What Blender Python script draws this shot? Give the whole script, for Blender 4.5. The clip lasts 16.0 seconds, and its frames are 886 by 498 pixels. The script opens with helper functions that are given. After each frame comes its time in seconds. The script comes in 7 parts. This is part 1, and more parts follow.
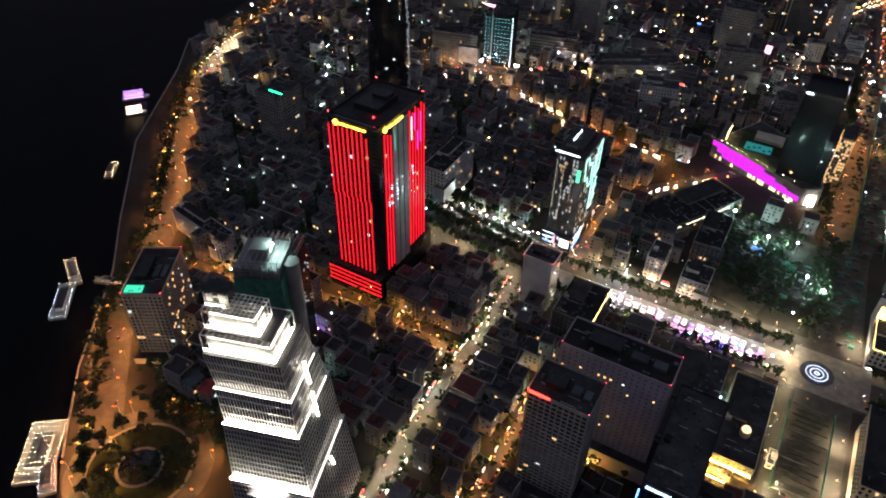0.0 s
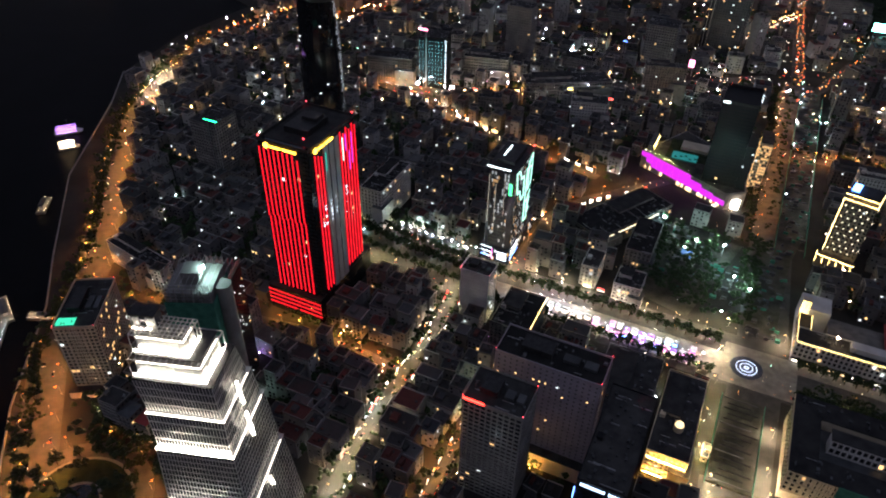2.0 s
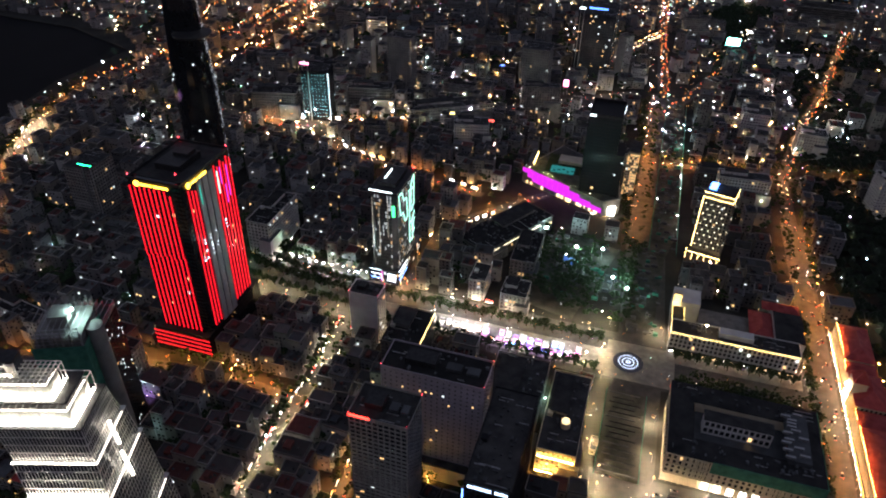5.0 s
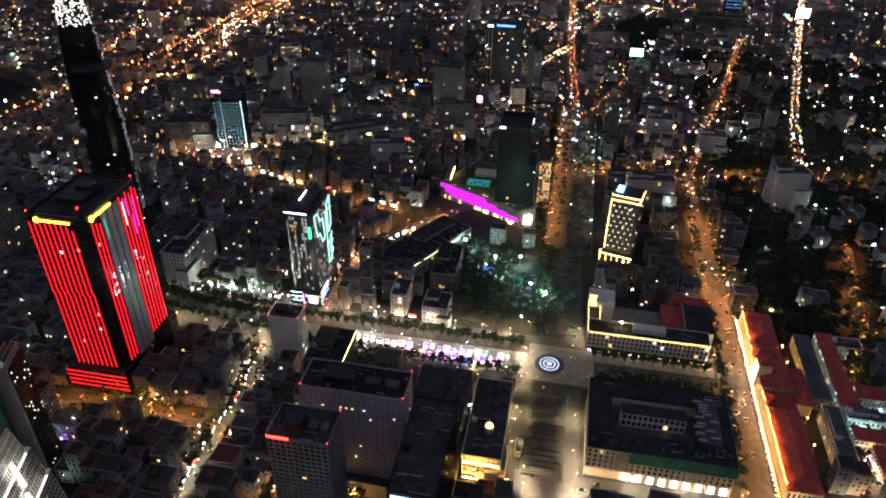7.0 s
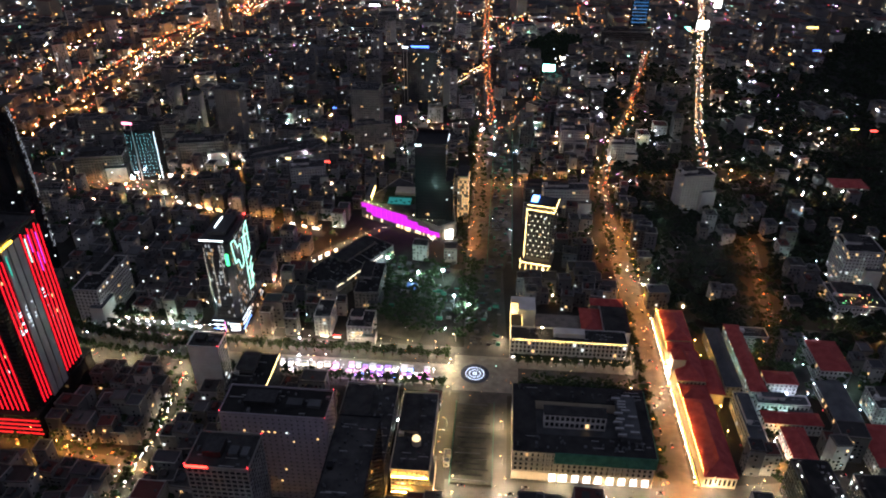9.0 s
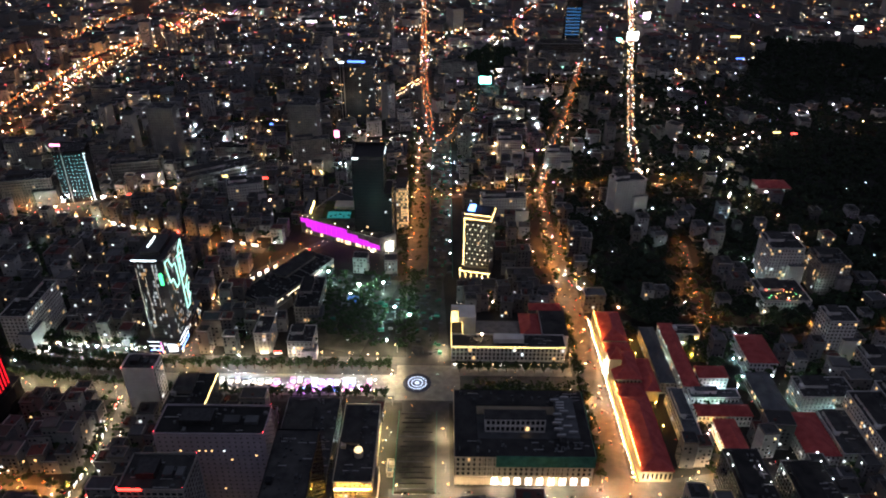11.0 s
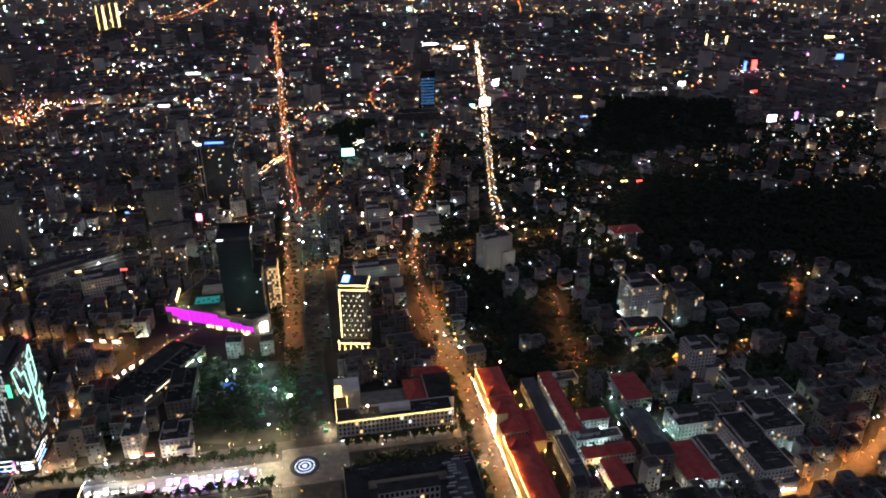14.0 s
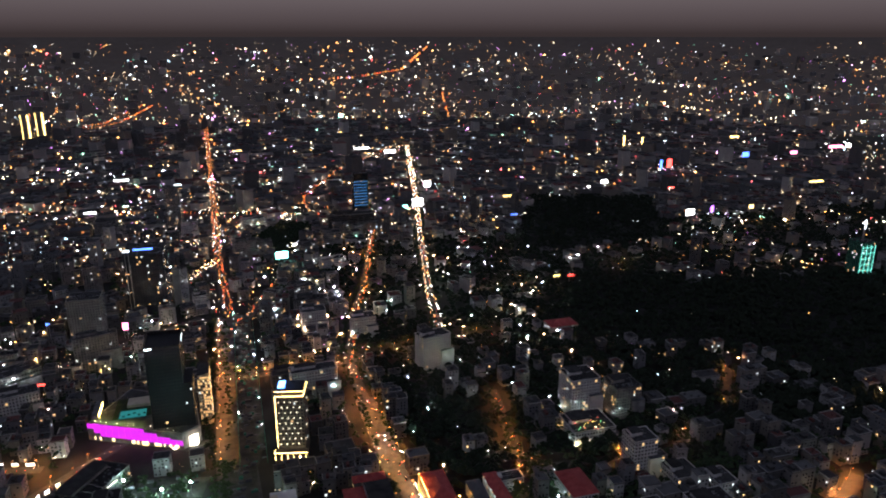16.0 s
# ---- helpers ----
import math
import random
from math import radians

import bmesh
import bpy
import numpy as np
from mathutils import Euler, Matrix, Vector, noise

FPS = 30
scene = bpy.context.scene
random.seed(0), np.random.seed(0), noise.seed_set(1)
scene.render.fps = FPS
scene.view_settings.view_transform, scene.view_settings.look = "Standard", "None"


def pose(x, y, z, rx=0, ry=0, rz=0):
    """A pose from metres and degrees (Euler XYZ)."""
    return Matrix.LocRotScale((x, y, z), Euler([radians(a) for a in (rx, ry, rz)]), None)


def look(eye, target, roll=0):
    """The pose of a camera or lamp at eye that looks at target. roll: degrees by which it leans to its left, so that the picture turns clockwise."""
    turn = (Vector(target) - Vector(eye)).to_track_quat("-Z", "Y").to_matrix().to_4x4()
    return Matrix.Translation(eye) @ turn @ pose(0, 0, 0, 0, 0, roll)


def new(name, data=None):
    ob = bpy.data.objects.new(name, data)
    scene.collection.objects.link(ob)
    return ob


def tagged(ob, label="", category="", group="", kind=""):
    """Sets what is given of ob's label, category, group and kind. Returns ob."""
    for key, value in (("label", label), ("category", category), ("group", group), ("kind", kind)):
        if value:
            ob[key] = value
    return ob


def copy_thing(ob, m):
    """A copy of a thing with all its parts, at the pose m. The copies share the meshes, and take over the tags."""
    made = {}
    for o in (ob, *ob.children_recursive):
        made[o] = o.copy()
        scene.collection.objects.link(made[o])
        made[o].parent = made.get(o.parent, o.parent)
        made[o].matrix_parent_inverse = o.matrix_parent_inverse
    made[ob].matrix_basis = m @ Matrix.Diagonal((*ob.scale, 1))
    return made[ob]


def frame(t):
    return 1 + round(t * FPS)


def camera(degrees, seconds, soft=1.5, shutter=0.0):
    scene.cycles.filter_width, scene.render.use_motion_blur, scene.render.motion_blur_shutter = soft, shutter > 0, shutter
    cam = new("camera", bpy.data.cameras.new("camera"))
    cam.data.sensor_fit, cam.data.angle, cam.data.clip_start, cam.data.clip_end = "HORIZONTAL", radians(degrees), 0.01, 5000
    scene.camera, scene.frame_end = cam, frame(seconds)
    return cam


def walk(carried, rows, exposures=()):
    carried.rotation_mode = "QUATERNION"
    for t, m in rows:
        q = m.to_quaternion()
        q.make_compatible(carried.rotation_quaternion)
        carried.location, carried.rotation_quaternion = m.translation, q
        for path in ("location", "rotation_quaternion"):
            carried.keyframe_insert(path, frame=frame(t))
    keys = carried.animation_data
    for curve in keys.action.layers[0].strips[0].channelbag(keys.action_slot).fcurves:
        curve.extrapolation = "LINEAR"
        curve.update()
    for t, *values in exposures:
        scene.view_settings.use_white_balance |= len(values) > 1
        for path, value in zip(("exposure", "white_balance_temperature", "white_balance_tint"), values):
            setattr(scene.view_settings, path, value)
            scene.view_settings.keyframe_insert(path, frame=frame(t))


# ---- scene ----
cam = camera(63.8, 16.0, soft=2.0)
PATH = [
    (0, (1.56, -0.885, 400.391), (0.818, 0.456, 399.105), 1.4),
    (0.5, (6.294, -1.505, 400.375), (5.545, -0.147, 399.111), 1.3),
    (1, (11.008, -2.113, 400.348), (10.268, -0.739, 399.097), 1.2),
    (1.5, (15.682, -2.725, 400.318), (14.985, -1.319, 399.078), 1.3),
    (2, (20.37, -3.323, 400.287), (19.713, -1.887, 399.059), 1.3),
    (2.5, (25.105, -3.871, 400.257), (24.464, -2.419, 399.04), 1.4),
    (3, (29.899, -4.357, 400.236), (29.283, -2.884, 399.032), 1.4),
    (3.5, (34.684, -4.918, 400.218), (34.1, -3.422, 399.027), 1.5),
    (4, (39.465, -5.677, 400.177), (38.921, -4.155, 398.999), 1.5),
    (6.5, (63.415, -10.782, 399.502), (63.073, -9.154, 398.391), 1.0),
    (7, (68.149, -11.995, 399.447), (67.846, -10.351, 398.35), 0.8),
    (7.5, (72.781, -13.379, 399.424), (72.518, -11.72, 398.338), 0.7),
    (8, (77.165, -14.962, 399.428), (76.941, -13.289, 398.355), 0.6),
    (8.5, (81.157, -16.638, 399.439), (80.977, -14.951, 398.38), 0.5),
    (9, (84.582, -18.218, 399.437), (84.447, -16.518, 398.392), 0.4),
    (11.5, (97.697, -24.817, 399.237), (97.751, -23.089, 398.231), 0.5),
    (12, (99.288, -25.451, 399.226), (99.406, -23.725, 398.222), 0.2),
    (12.5, (100.028, -25.542, 399.217), (100.206, -23.82, 398.215), 0.0),
    (13, (100.168, -25.338, 399.199), (100.401, -23.602, 398.233), -0.1),
    (13.5, (99.958, -25.088, 399.163), (100.244, -23.327, 398.259), -0.1),
    (14, (99.536, -24.855, 399.123), (99.885, -23.074, 398.284), -0.1),
    (14.5, (99.018, -24.692, 399.084), (99.43, -22.895, 398.31), -0.1),
    (15, (98.46, -24.575, 399.048), (98.934, -22.766, 398.338), -0.1),
    (15.5, (97.898, -24.49, 399.018), (98.424, -22.671, 398.373), -0.1),
    (16, (97.35, -24.414, 399.0), (97.899, -22.58, 398.42), -0.0),
]
walk(cam, [(t, look(eye, target, roll)) for t, eye, target, roll in PATH])

# ---- sky: a light-polluted overcast night ----
world = bpy.data.worlds.new("night_sky")
scene.world = world
world.use_nodes = True
wn, wl = world.node_tree.nodes, world.node_tree.links
bg = wn["Background"]
tc = wn.new("ShaderNodeTexCoord")
sep = wn.new("ShaderNodeSeparateXYZ")
ramp = wn.new("ShaderNodeValToRGB")
wl.new(tc.outputs["Generated"], sep.inputs[0])
wl.new(sep.outputs["Z"], ramp.inputs[0])
bands = ((0.0, (0.030, 0.022, 0.023, 1)), (0.014, (0.058, 0.044, 0.047, 1)), (0.045, (0.100, 0.080, 0.086, 1)), (0.4, (0.084, 0.092, 0.134, 1)))
for k, (place, tone) in enumerate(bands):
    stop = ramp.color_ramp.elements[k] if k < 2 else ramp.color_ramp.elements.new(place)
    stop.position, stop.color = place, tone
wl.new(ramp.outputs[0], bg.inputs[0])
bg.inputs[1].default_value = 1.0
scene.view_settings.exposure = 0.42

LAMP_ORANGE = (1.0, 0.34, 0.085)
LAMP_WARM = (1.0, 0.73, 0.45)
LAMP_WHITE = (0.92, 0.96, 1.0)


# ---- materials ----
def material(name):
    m = bpy.data.materials.new(name)
    m.use_nodes = True
    return m, m.node_tree.nodes, m.node_tree.links, m.node_tree.nodes["Principled BSDF"]


def surface(name, low, high, rough=0.8, scale=0.4, grain=6.0, bump=0.3, vary=0.0, metal=0.0, spec=0.3):
    """Two scales of noise between two colours, with relief; vary: lightness change from object to object."""
    m, n, l, p = material(name)
    tex = n.new("ShaderNodeTexCoord")
    a, b = n.new("ShaderNodeTexNoise"), n.new("ShaderNodeTexNoise")
    a.inputs["Scale"].default_value, b.inputs["Scale"].default_value = scale, grain
    a.inputs["Detail"].default_value = 6
    add = n.new("ShaderNodeMath")
    add.operation = "MULTIPLY_ADD"
    add.inputs[1].default_value = 0.35
    mix = n.new("ShaderNodeValToRGB")
    mix.color_ramp.elements[0].position, mix.color_ramp.elements[1].position = 0.45, 0.85
    mix.color_ramp.elements[0].color, mix.color_ramp.elements[1].color = (*low, 1), (*high, 1)
    for t in (a, b):
        l.new(tex.outputs["Object"], t.inputs["Vector"])
    l.new(b.outputs["Fac"], add.inputs[0])
    l.new(a.outputs["Fac"], add.inputs[2])
    l.new(add.outputs[0], mix.inputs[0])
    out = mix.outputs[0]
    if vary:
        info, rng, hsv = n.new("ShaderNodeObjectInfo"), n.new("ShaderNodeMapRange"), n.new("ShaderNodeHueSaturation")
        rng.inputs["To Min"].default_value, rng.inputs["To Max"].default_value = 1 - vary, 1 + vary
        l.new(info.outputs["Random"], rng.inputs["Value"])
        l.new(rng.outputs[0], hsv.inputs["Value"])
        l.new(out, hsv.inputs["Color"])
        out = hsv.outputs[0]
    l.new(out, p.inputs["Base Color"])
    bmp = n.new("ShaderNodeBump")
    bmp.inputs["Strength"].default_value, bmp.inputs["Distance"].default_value = bump, 0.05
    l.new(b.outputs["Fac"], bmp.inputs["Height"])
    l.new(bmp.outputs[0], p.inputs["Normal"])
    p.inputs["Roughness"].default_value, p.inputs["Metallic"].default_value = rough, metal
    p.inputs["Specular IOR Level"].default_value = spec
    return m


def islands(name, walls, vary=0.35, rough=0.85):
    """One of several base colours for each joined piece, with noise over it."""
    m, n, l, p = material(name)
    geo, mix = n.new("ShaderNodeNewGeometry"), n.new("ShaderNodeValToRGB")
    mix.color_ramp.interpolation = "CONSTANT"
    for i, c in enumerate(walls):
        e = mix.color_ramp.elements[i] if i < 2 else mix.color_ramp.elements.new(i / len(walls))
        e.position, e.color = i / len(walls), (*c, 1)
    tex, nz, hsv = n.new("ShaderNodeTexCoord"), n.new("ShaderNodeTexNoise"), n.new("ShaderNodeHueSaturation")
    nz.inputs["Scale"].default_value, nz.inputs["Detail"].default_value = 0.25, 6
    rng = n.new("ShaderNodeMapRange")
    rng.inputs["To Min"].default_value, rng.inputs["To Max"].default_value = 1 - vary, 1 + vary
    l.new(tex.outputs["Object"], nz.inputs["Vector"])
    l.new(nz.outputs["Fac"], rng.inputs["Value"])
    l.new(geo.outputs["Random Per Island"], mix.inputs[0])
    l.new(mix.outputs[0], hsv.inputs["Color"])
    l.new(rng.outputs[0], hsv.inputs["Value"])
    l.new(hsv.outputs[0], p.inputs["Base Color"])
    p.inputs["Roughness"].default_value = rough
    return m


def glow(name, color, strength, lights=True):
    """A lamp, sign, screen or other surface that gives off light."""
    m, n, l, p = material(name)
    p.inputs["Base Color"].default_value = (0.02, 0.02, 0.02, 1)
    p.inputs["Emission Color"].default_value = (*color, 1)
    p.inputs["Emission Strength"].default_value = strength
    if not lights:
        m.cycles.emission_sampling = "NONE"
    return m


def panes_mat(name, lit=0.1, strength=1.2, warm=0.7, tint=(0.02, 0.024, 0.028)):
    """Dark glass; a share of the panes has its room light on, warm or white."""
    m, n, l, p = material(name)
    geo = n.new("ShaderNodeNewGeometry")
    on, hue, ramp2, power, info = (n.new("ShaderNodeMath"), n.new("ShaderNodeMath"), n.new("ShaderNodeValToRGB"),
                                   n.new("ShaderNodeMath"), n.new("ShaderNodeObjectInfo"))
    shift, wrap = n.new("ShaderNodeMath"), n.new("ShaderNodeMath")
    shift.operation, wrap.operation = "ADD", "FRACT"
    l.new(geo.outputs["Random Per Island"], shift.inputs[0])
    l.new(info.outputs["Random"], shift.inputs[1])
    l.new(shift.outputs[0], wrap.inputs[0])
    on.operation, on.inputs[1].default_value = "LESS_THAN", lit
    l.new(wrap.outputs[0], on.inputs[0])
    hue.operation, hue.inputs[1].default_value = "MULTIPLY", 1 / max(lit, 1e-3)
    l.new(wrap.outputs[0], hue.inputs[0])
    ramp2.color_ramp.interpolation = "CONSTANT"
    ramp2.color_ramp.elements[0].color = (1.0, 0.58, 0.24, 1)
    ramp2.color_ramp.elements[1].position, ramp2.color_ramp.elements[1].color = warm, (0.85, 0.95, 1.0, 1)
    l.new(hue.outputs[0], ramp2.inputs[0])
    power.operation, power.inputs[1].default_value = "MULTIPLY", strength
    l.new(on.outputs[0], power.inputs[0])
    l.new(ramp2.outputs[0], p.inputs["Emission Color"])
    l.new(power.outputs[0], p.inputs["Emission Strength"])
    p.inputs["Base Color"].default_value = (*tint, 1)
    p.inputs["Roughness"].default_value = 0.12
    m.cycles.emission_sampling = "NONE"
    return m


def specks_mat(name, colors, low, high):
    """Small far lamps and signs: colour and power differ from piece to piece."""
    m, n, l, p = material(name)
    geo, cr, sc, fr, pw, rng = (n.new("ShaderNodeNewGeometry"), n.new("ShaderNodeValToRGB"), n.new("ShaderNodeMath"),
                                n.new("ShaderNodeMath"), n.new("ShaderNodeMath"), n.new("ShaderNodeMapRange"))
    cr.color_ramp.interpolation = "CONSTANT"
    for i, c in enumerate(colors):
        e = cr.color_ramp.elements[i] if i < 2 else cr.color_ramp.elements.new(i / len(colors))
        e.position, e.color = i / len(colors), (*c, 1)
    l.new(geo.outputs["Random Per Island"], cr.inputs[0])
    sc.operation, sc.inputs[1].default_value, fr.operation = "MULTIPLY", 37.0, "FRACT"
    l.new(geo.outputs["Random Per Island"], sc.inputs[0])
    l.new(sc.outputs[0], fr.inputs[0])
    pw.operation, pw.inputs[1].default_value = "POWER", 3.4
    l.new(fr.outputs[0], pw.inputs[0])
    rng.inputs["To Min"].default_value, rng.inputs["To Max"].default_value = low, high
    l.new(pw.outputs[0], rng.inputs["Value"])
    l.new(cr.outputs[0], p.inputs["Emission Color"])
    l.new(rng.outputs[0], p.inputs["Emission Strength"])
    p.inputs["Base Color"].default_value = (0.02, 0.02, 0.02, 1)
    m.cycles.emission_sampling = "NONE"
    return m


M_GROUND = surface("dark_earth", (0.022, 0.024, 0.02), (0.05, 0.048, 0.042), 0.95, 0.03, 1.5)
M_ASPHALT = surface("asphalt", (0.045, 0.045, 0.047), (0.085, 0.083, 0.08), 0.75, 0.15, 8.0)
M_PAVING = surface("granite_paving", (0.16, 0.15, 0.14), (0.27, 0.26, 0.24), 0.7, 0.2, 5.0)
M_GRASS = surface("grass", (0.012, 0.022, 0.009), (0.03, 0.046, 0.018), 0.95, 0.2, 6.0)
M_SAND = surface("site_ground", (0.03, 0.034, 0.028), (0.11, 0.11, 0.092), 0.95, 0.08, 2.0)
M_PLASTER = surface("painted_plaster", (0.14, 0.135, 0.13), (0.30, 0.29, 0.27), 0.85, 0.15, 4.0, vary=0.6)
M_WHITE = surface("white_plaster", (0.58, 0.56, 0.53), (0.74, 0.73, 0.70), 0.8, 0.12, 3.0, vary=0.08)
M_CREAM = surface("cream_plaster", (0.55, 0.47, 0.34), (0.72, 0.63, 0.48), 0.8, 0.15, 3.0)
M_CONCRETE = surface("bare_concrete", (0.20, 0.195, 0.185), (0.34, 0.33, 0.31), 0.9, 0.1, 3.0)
M_ROOF = surface("bitumen_roof", (0.018, 0.018, 0.019), (0.055, 0.054, 0.052), 0.9, 0.12, 3.0, vary=0.5)
M_TIN = surface("corrugated_metal", (0.05, 0.055, 0.06), (0.12, 0.125, 0.13), 0.55, 0.1, 2.0, vary=0.4)
M_TILE = surface("red_roof_tile", (0.32, 0.045, 0.045), (0.50, 0.095, 0.085), 0.75, 0.2, 3.0, vary=0.15)
M_DARKMETAL = surface("dark_metal", (0.03, 0.03, 0.032), (0.06, 0.06, 0.062), 0.5, 0.5, 5.0, metal=0.5)
M_STEEL = surface("galvanised_steel", (0.35, 0.35, 0.35), (0.5, 0.5, 0.5), 0.45, 0.5, 5.0, metal=0.7)
M_ALU = surface("aluminium_mullion", (0.52, 0.51, 0.49), (0.66, 0.65, 0.63), 0.4, 0.3, 4.0, metal=0.3)
M_BLACKGLASS = surface("dark_curtain_glass", (0.012, 0.013, 0.016), (0.022, 0.024, 0.028), 0.08, 0.05, 0.4, bump=0.04, spec=0.6)
M_BLACKCLAD = surface("black_cladding", (0.010, 0.011, 0.013), (0.02, 0.021, 0.024), 0.5, 0.05, 0.4, bump=0.04, spec=0.12)
M_GREYGLASS = surface("grey_curtain_glass", (0.05, 0.055, 0.06), (0.085, 0.09, 0.10), 0.15, 0.08, 0.5, bump=0.05, spec=0.6)
M_NET = surface("green_scaffold_net", (0.03, 0.13, 0.09), (0.07, 0.26, 0.19), 0.9, 0.2, 3.0)
M_WATER = surface("river_water", (0.004, 0.005, 0.006), (0.006, 0.007, 0.009), 0.5, 0.02, 0.25, bump=0.25, spec=0.04)
M_BARK = surface("bark", (0.05, 0.035, 0.022), (0.10, 0.075, 0.05), 0.95, 1.0, 8.0)
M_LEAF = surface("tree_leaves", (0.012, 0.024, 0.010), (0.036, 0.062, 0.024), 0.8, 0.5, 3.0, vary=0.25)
# same leaves, darker: the lack of light is put into the colour
M_LEAF_UNLIT = surface("unlit_leaves", (0.006, 0.011, 0.005), (0.018, 0.028, 0.012), 0.85, 0.2, 2.0)
M_RUBBER = surface("rubber", (0.015, 0.015, 0.015), (0.03, 0.03, 0.03), 0.85, 2.0, 9.0)
M_CARPAINT = surface("car_paint", (0.16, 0.16, 0.17), (0.22, 0.22, 0.23), 0.25, 1.0, 4.0, vary=0.9, spec=0.6)
M_FARWALLS = islands("far_walls", [(0.22, 0.205, 0.195), (0.14, 0.135, 0.135), (0.46, 0.45, 0.43), (0.11, 0.108, 0.108), (0.26, 0.235, 0.20), (0.18, 0.182, 0.19), (0.34, 0.33, 0.32)])
M_FARROOFS = islands("far_roofs", [(0.035, 0.034, 0.034), (0.06, 0.058, 0.056), (0.11, 0.108, 0.106), (0.04, 0.042, 0.04), (0.11, 0.036, 0.03), (0.055, 0.058, 0.064)])
M_PANES = panes_mat("window_panes", 0.10, 1.6, tint=(0.035, 0.036, 0.038))
M_PANES_FAR = panes_mat("far_panes", 0.065, 1.8, 0.6)
M_PANES_SHOP = panes_mat("shop_panes", 0.55, 3.0, 0.35)
M_PANES_DARK = panes_mat("dark_panes", 0.012, 1.3, 0.6)

G_ORANGE = glow("sodium_lamp", LAMP_ORANGE, 5000)
G_WARM = glow("warm_lamp", LAMP_WARM, 5600)
# glow of the rims added round the street lamp hoods
G_RIM_O = glow("amber_added_rim", (1.0, 0.36, 0.07), 4.0, False)
G_RIM_W = glow("warm_added_rim", (1.0, 0.7, 0.36), 5.0, False)
G_WHITE = glow("white_lamp", LAMP_WHITE, 1000)
G_FLOOD = glow("white_floodlight", (1.0, 0.90, 0.74), 62)
G_FLOOD_SOFT = glow("white_led_strip", (1.0, 0.90, 0.76), 11)
G_SITE = glow("site_floodlight", (0.62, 1.0, 0.95), 720)
G_RED = glow("red_led_tube", (1.0, 0.008, 0.022), 1.25)
G_REDSIGN = glow("red_sign", (1.0, 0.03, 0.02), 8)
G_REDDOT = glow("red_beacon", (1.0, 0.02, 0.03), 30, False)
G_GOLD = glow("gold_sign", (1.0, 0.55, 0.05), 6)
G_GOLDSTRIP = glow("gold_light_string", (1.0, 0.66, 0.22), 9)
G_MAGENTA = glow("magenta_wall_wash", (0.70, 0.025, 0.85), 0.95)
G_VIOLET = glow("violet_light", (0.55, 0.25, 1.0), 8)
G_CYAN = glow("cyan_led_tube", (0.40, 1.0, 0.80), 1.9)
G_PINK = glow("pink_led_tube", (1.0, 0.2, 0.75), 2.6)
G_GREEN = glow("green_sign", (0.02, 1.0, 0.35), 6)
G_BLUE = glow("blue_sign", (0.12, 0.3, 1.0), 7)
G_ICE = glow("pale_blue_sign", (0.75, 0.9, 1.0), 4)
G_SHOP = glow("shop_light", (1.0, 0.93, 0.82), 6)
G_AMBER = glow("amber_eaves_light", (1.0, 0.42, 0.06), 5)
G_AMBERBAR = glow("amber_added_floodlight", (1.0, 0.45, 0.08), 80)
G_COURT = glow("courtyard_lamp", (1.0, 0.5, 0.1), 260)
G_FOUNTAIN = glow("fountain_led", (0.62, 0.74, 1.0), 1.6)
G_HEAD = glow("headlight", (1.0, 0.9, 0.75), 4, False)
G_TAIL = glow("tail_light", (1.0, 0.03, 0.02), 3, False)
G_SPECK_WARM = specks_mat("far_warm_lights", [LAMP_ORANGE, (1, .45, .12), LAMP_WARM, (1, .8, .5)], 0.6, 15.0)
G_BULB = glow("globe_bulb", LAMP_WARM, 110)
G_FILLWARM = glow("warm_fill_lamp", (1.0, 0.66, 0.4), 420)
G_FILLCOLD = glow("cold_fill_lamp", (0.62, 0.94, 0.94), 480)
G_GLOWFAR = glow("far_street_glow", (1.0, 0.55, 0.22), 260)
G_GLOWCOLD = glow("far_cold_glow", (0.75, 0.88, 1.0), 320)
G_SPECK_MIX = specks_mat("far_mixed_lights", [(1, .9, .75), LAMP_WARM, (.75, .9, 1), (1, .5, .15), (1, .95, .9), (.55, .8, 1),
                                              (1, .1, .1), (1, .85, .6), (.4, 1, .7), (.8, .3, 1), (.8, .9, 1), (.7, .85, 1)], 0.5, 16.0)
G_SPECK_BRIGHT = specks_mat("avenue_lights", [(1, .9, .75), (1, .75, .45), (.9, .95, 1), (1, .55, .2)], 3, 12)


# ---- mesh helpers ----
def bx(bm, x0, y0, z0, x1, y1, z1):
    v = [bm.verts.new(p) for p in ((x0, y0, z0), (x1, y0, z0), (x1, y1, z0), (x0, y1, z0),
                                   (x0, y0, z1), (x1, y0, z1), (x1, y1, z1), (x0, y1, z1))]
    for f in ((3, 2, 1, 0), (4, 5, 6, 7), (0, 1, 5, 4), (1, 2, 6, 5), (2, 3, 7, 6), (3, 0, 4, 7)):
        bm.faces.new([v[i] for i in f])
    return bm


def loft(bm, rings, cap=True):
    """Skins a row of closed rings of equal point count."""
    rows = [[bm.verts.new(p) for p in r] for r in rings]
    n = len(rows[0])
    for a, b in zip(rows, rows[1:]):
        for i in range(n):
            bm.faces.new((a[i], a[(i + 1) % n], b[(i + 1) % n], b[i]))
    if cap:
        bm.faces.new(rows[-1])
        bm.faces.new(rows[0][::-1])
    return bm


def prism(bm, pts, z0, z1):
    return loft(bm, [[(x, y, z0) for x, y in pts], [(x, y, z1) for x, y in pts]])


def disc(x, y, r, z, n=24):
    return [(x + r * math.cos(2 * math.pi * i / n), y + r * math.sin(2 * math.pi * i / n), z) for i in range(n)]


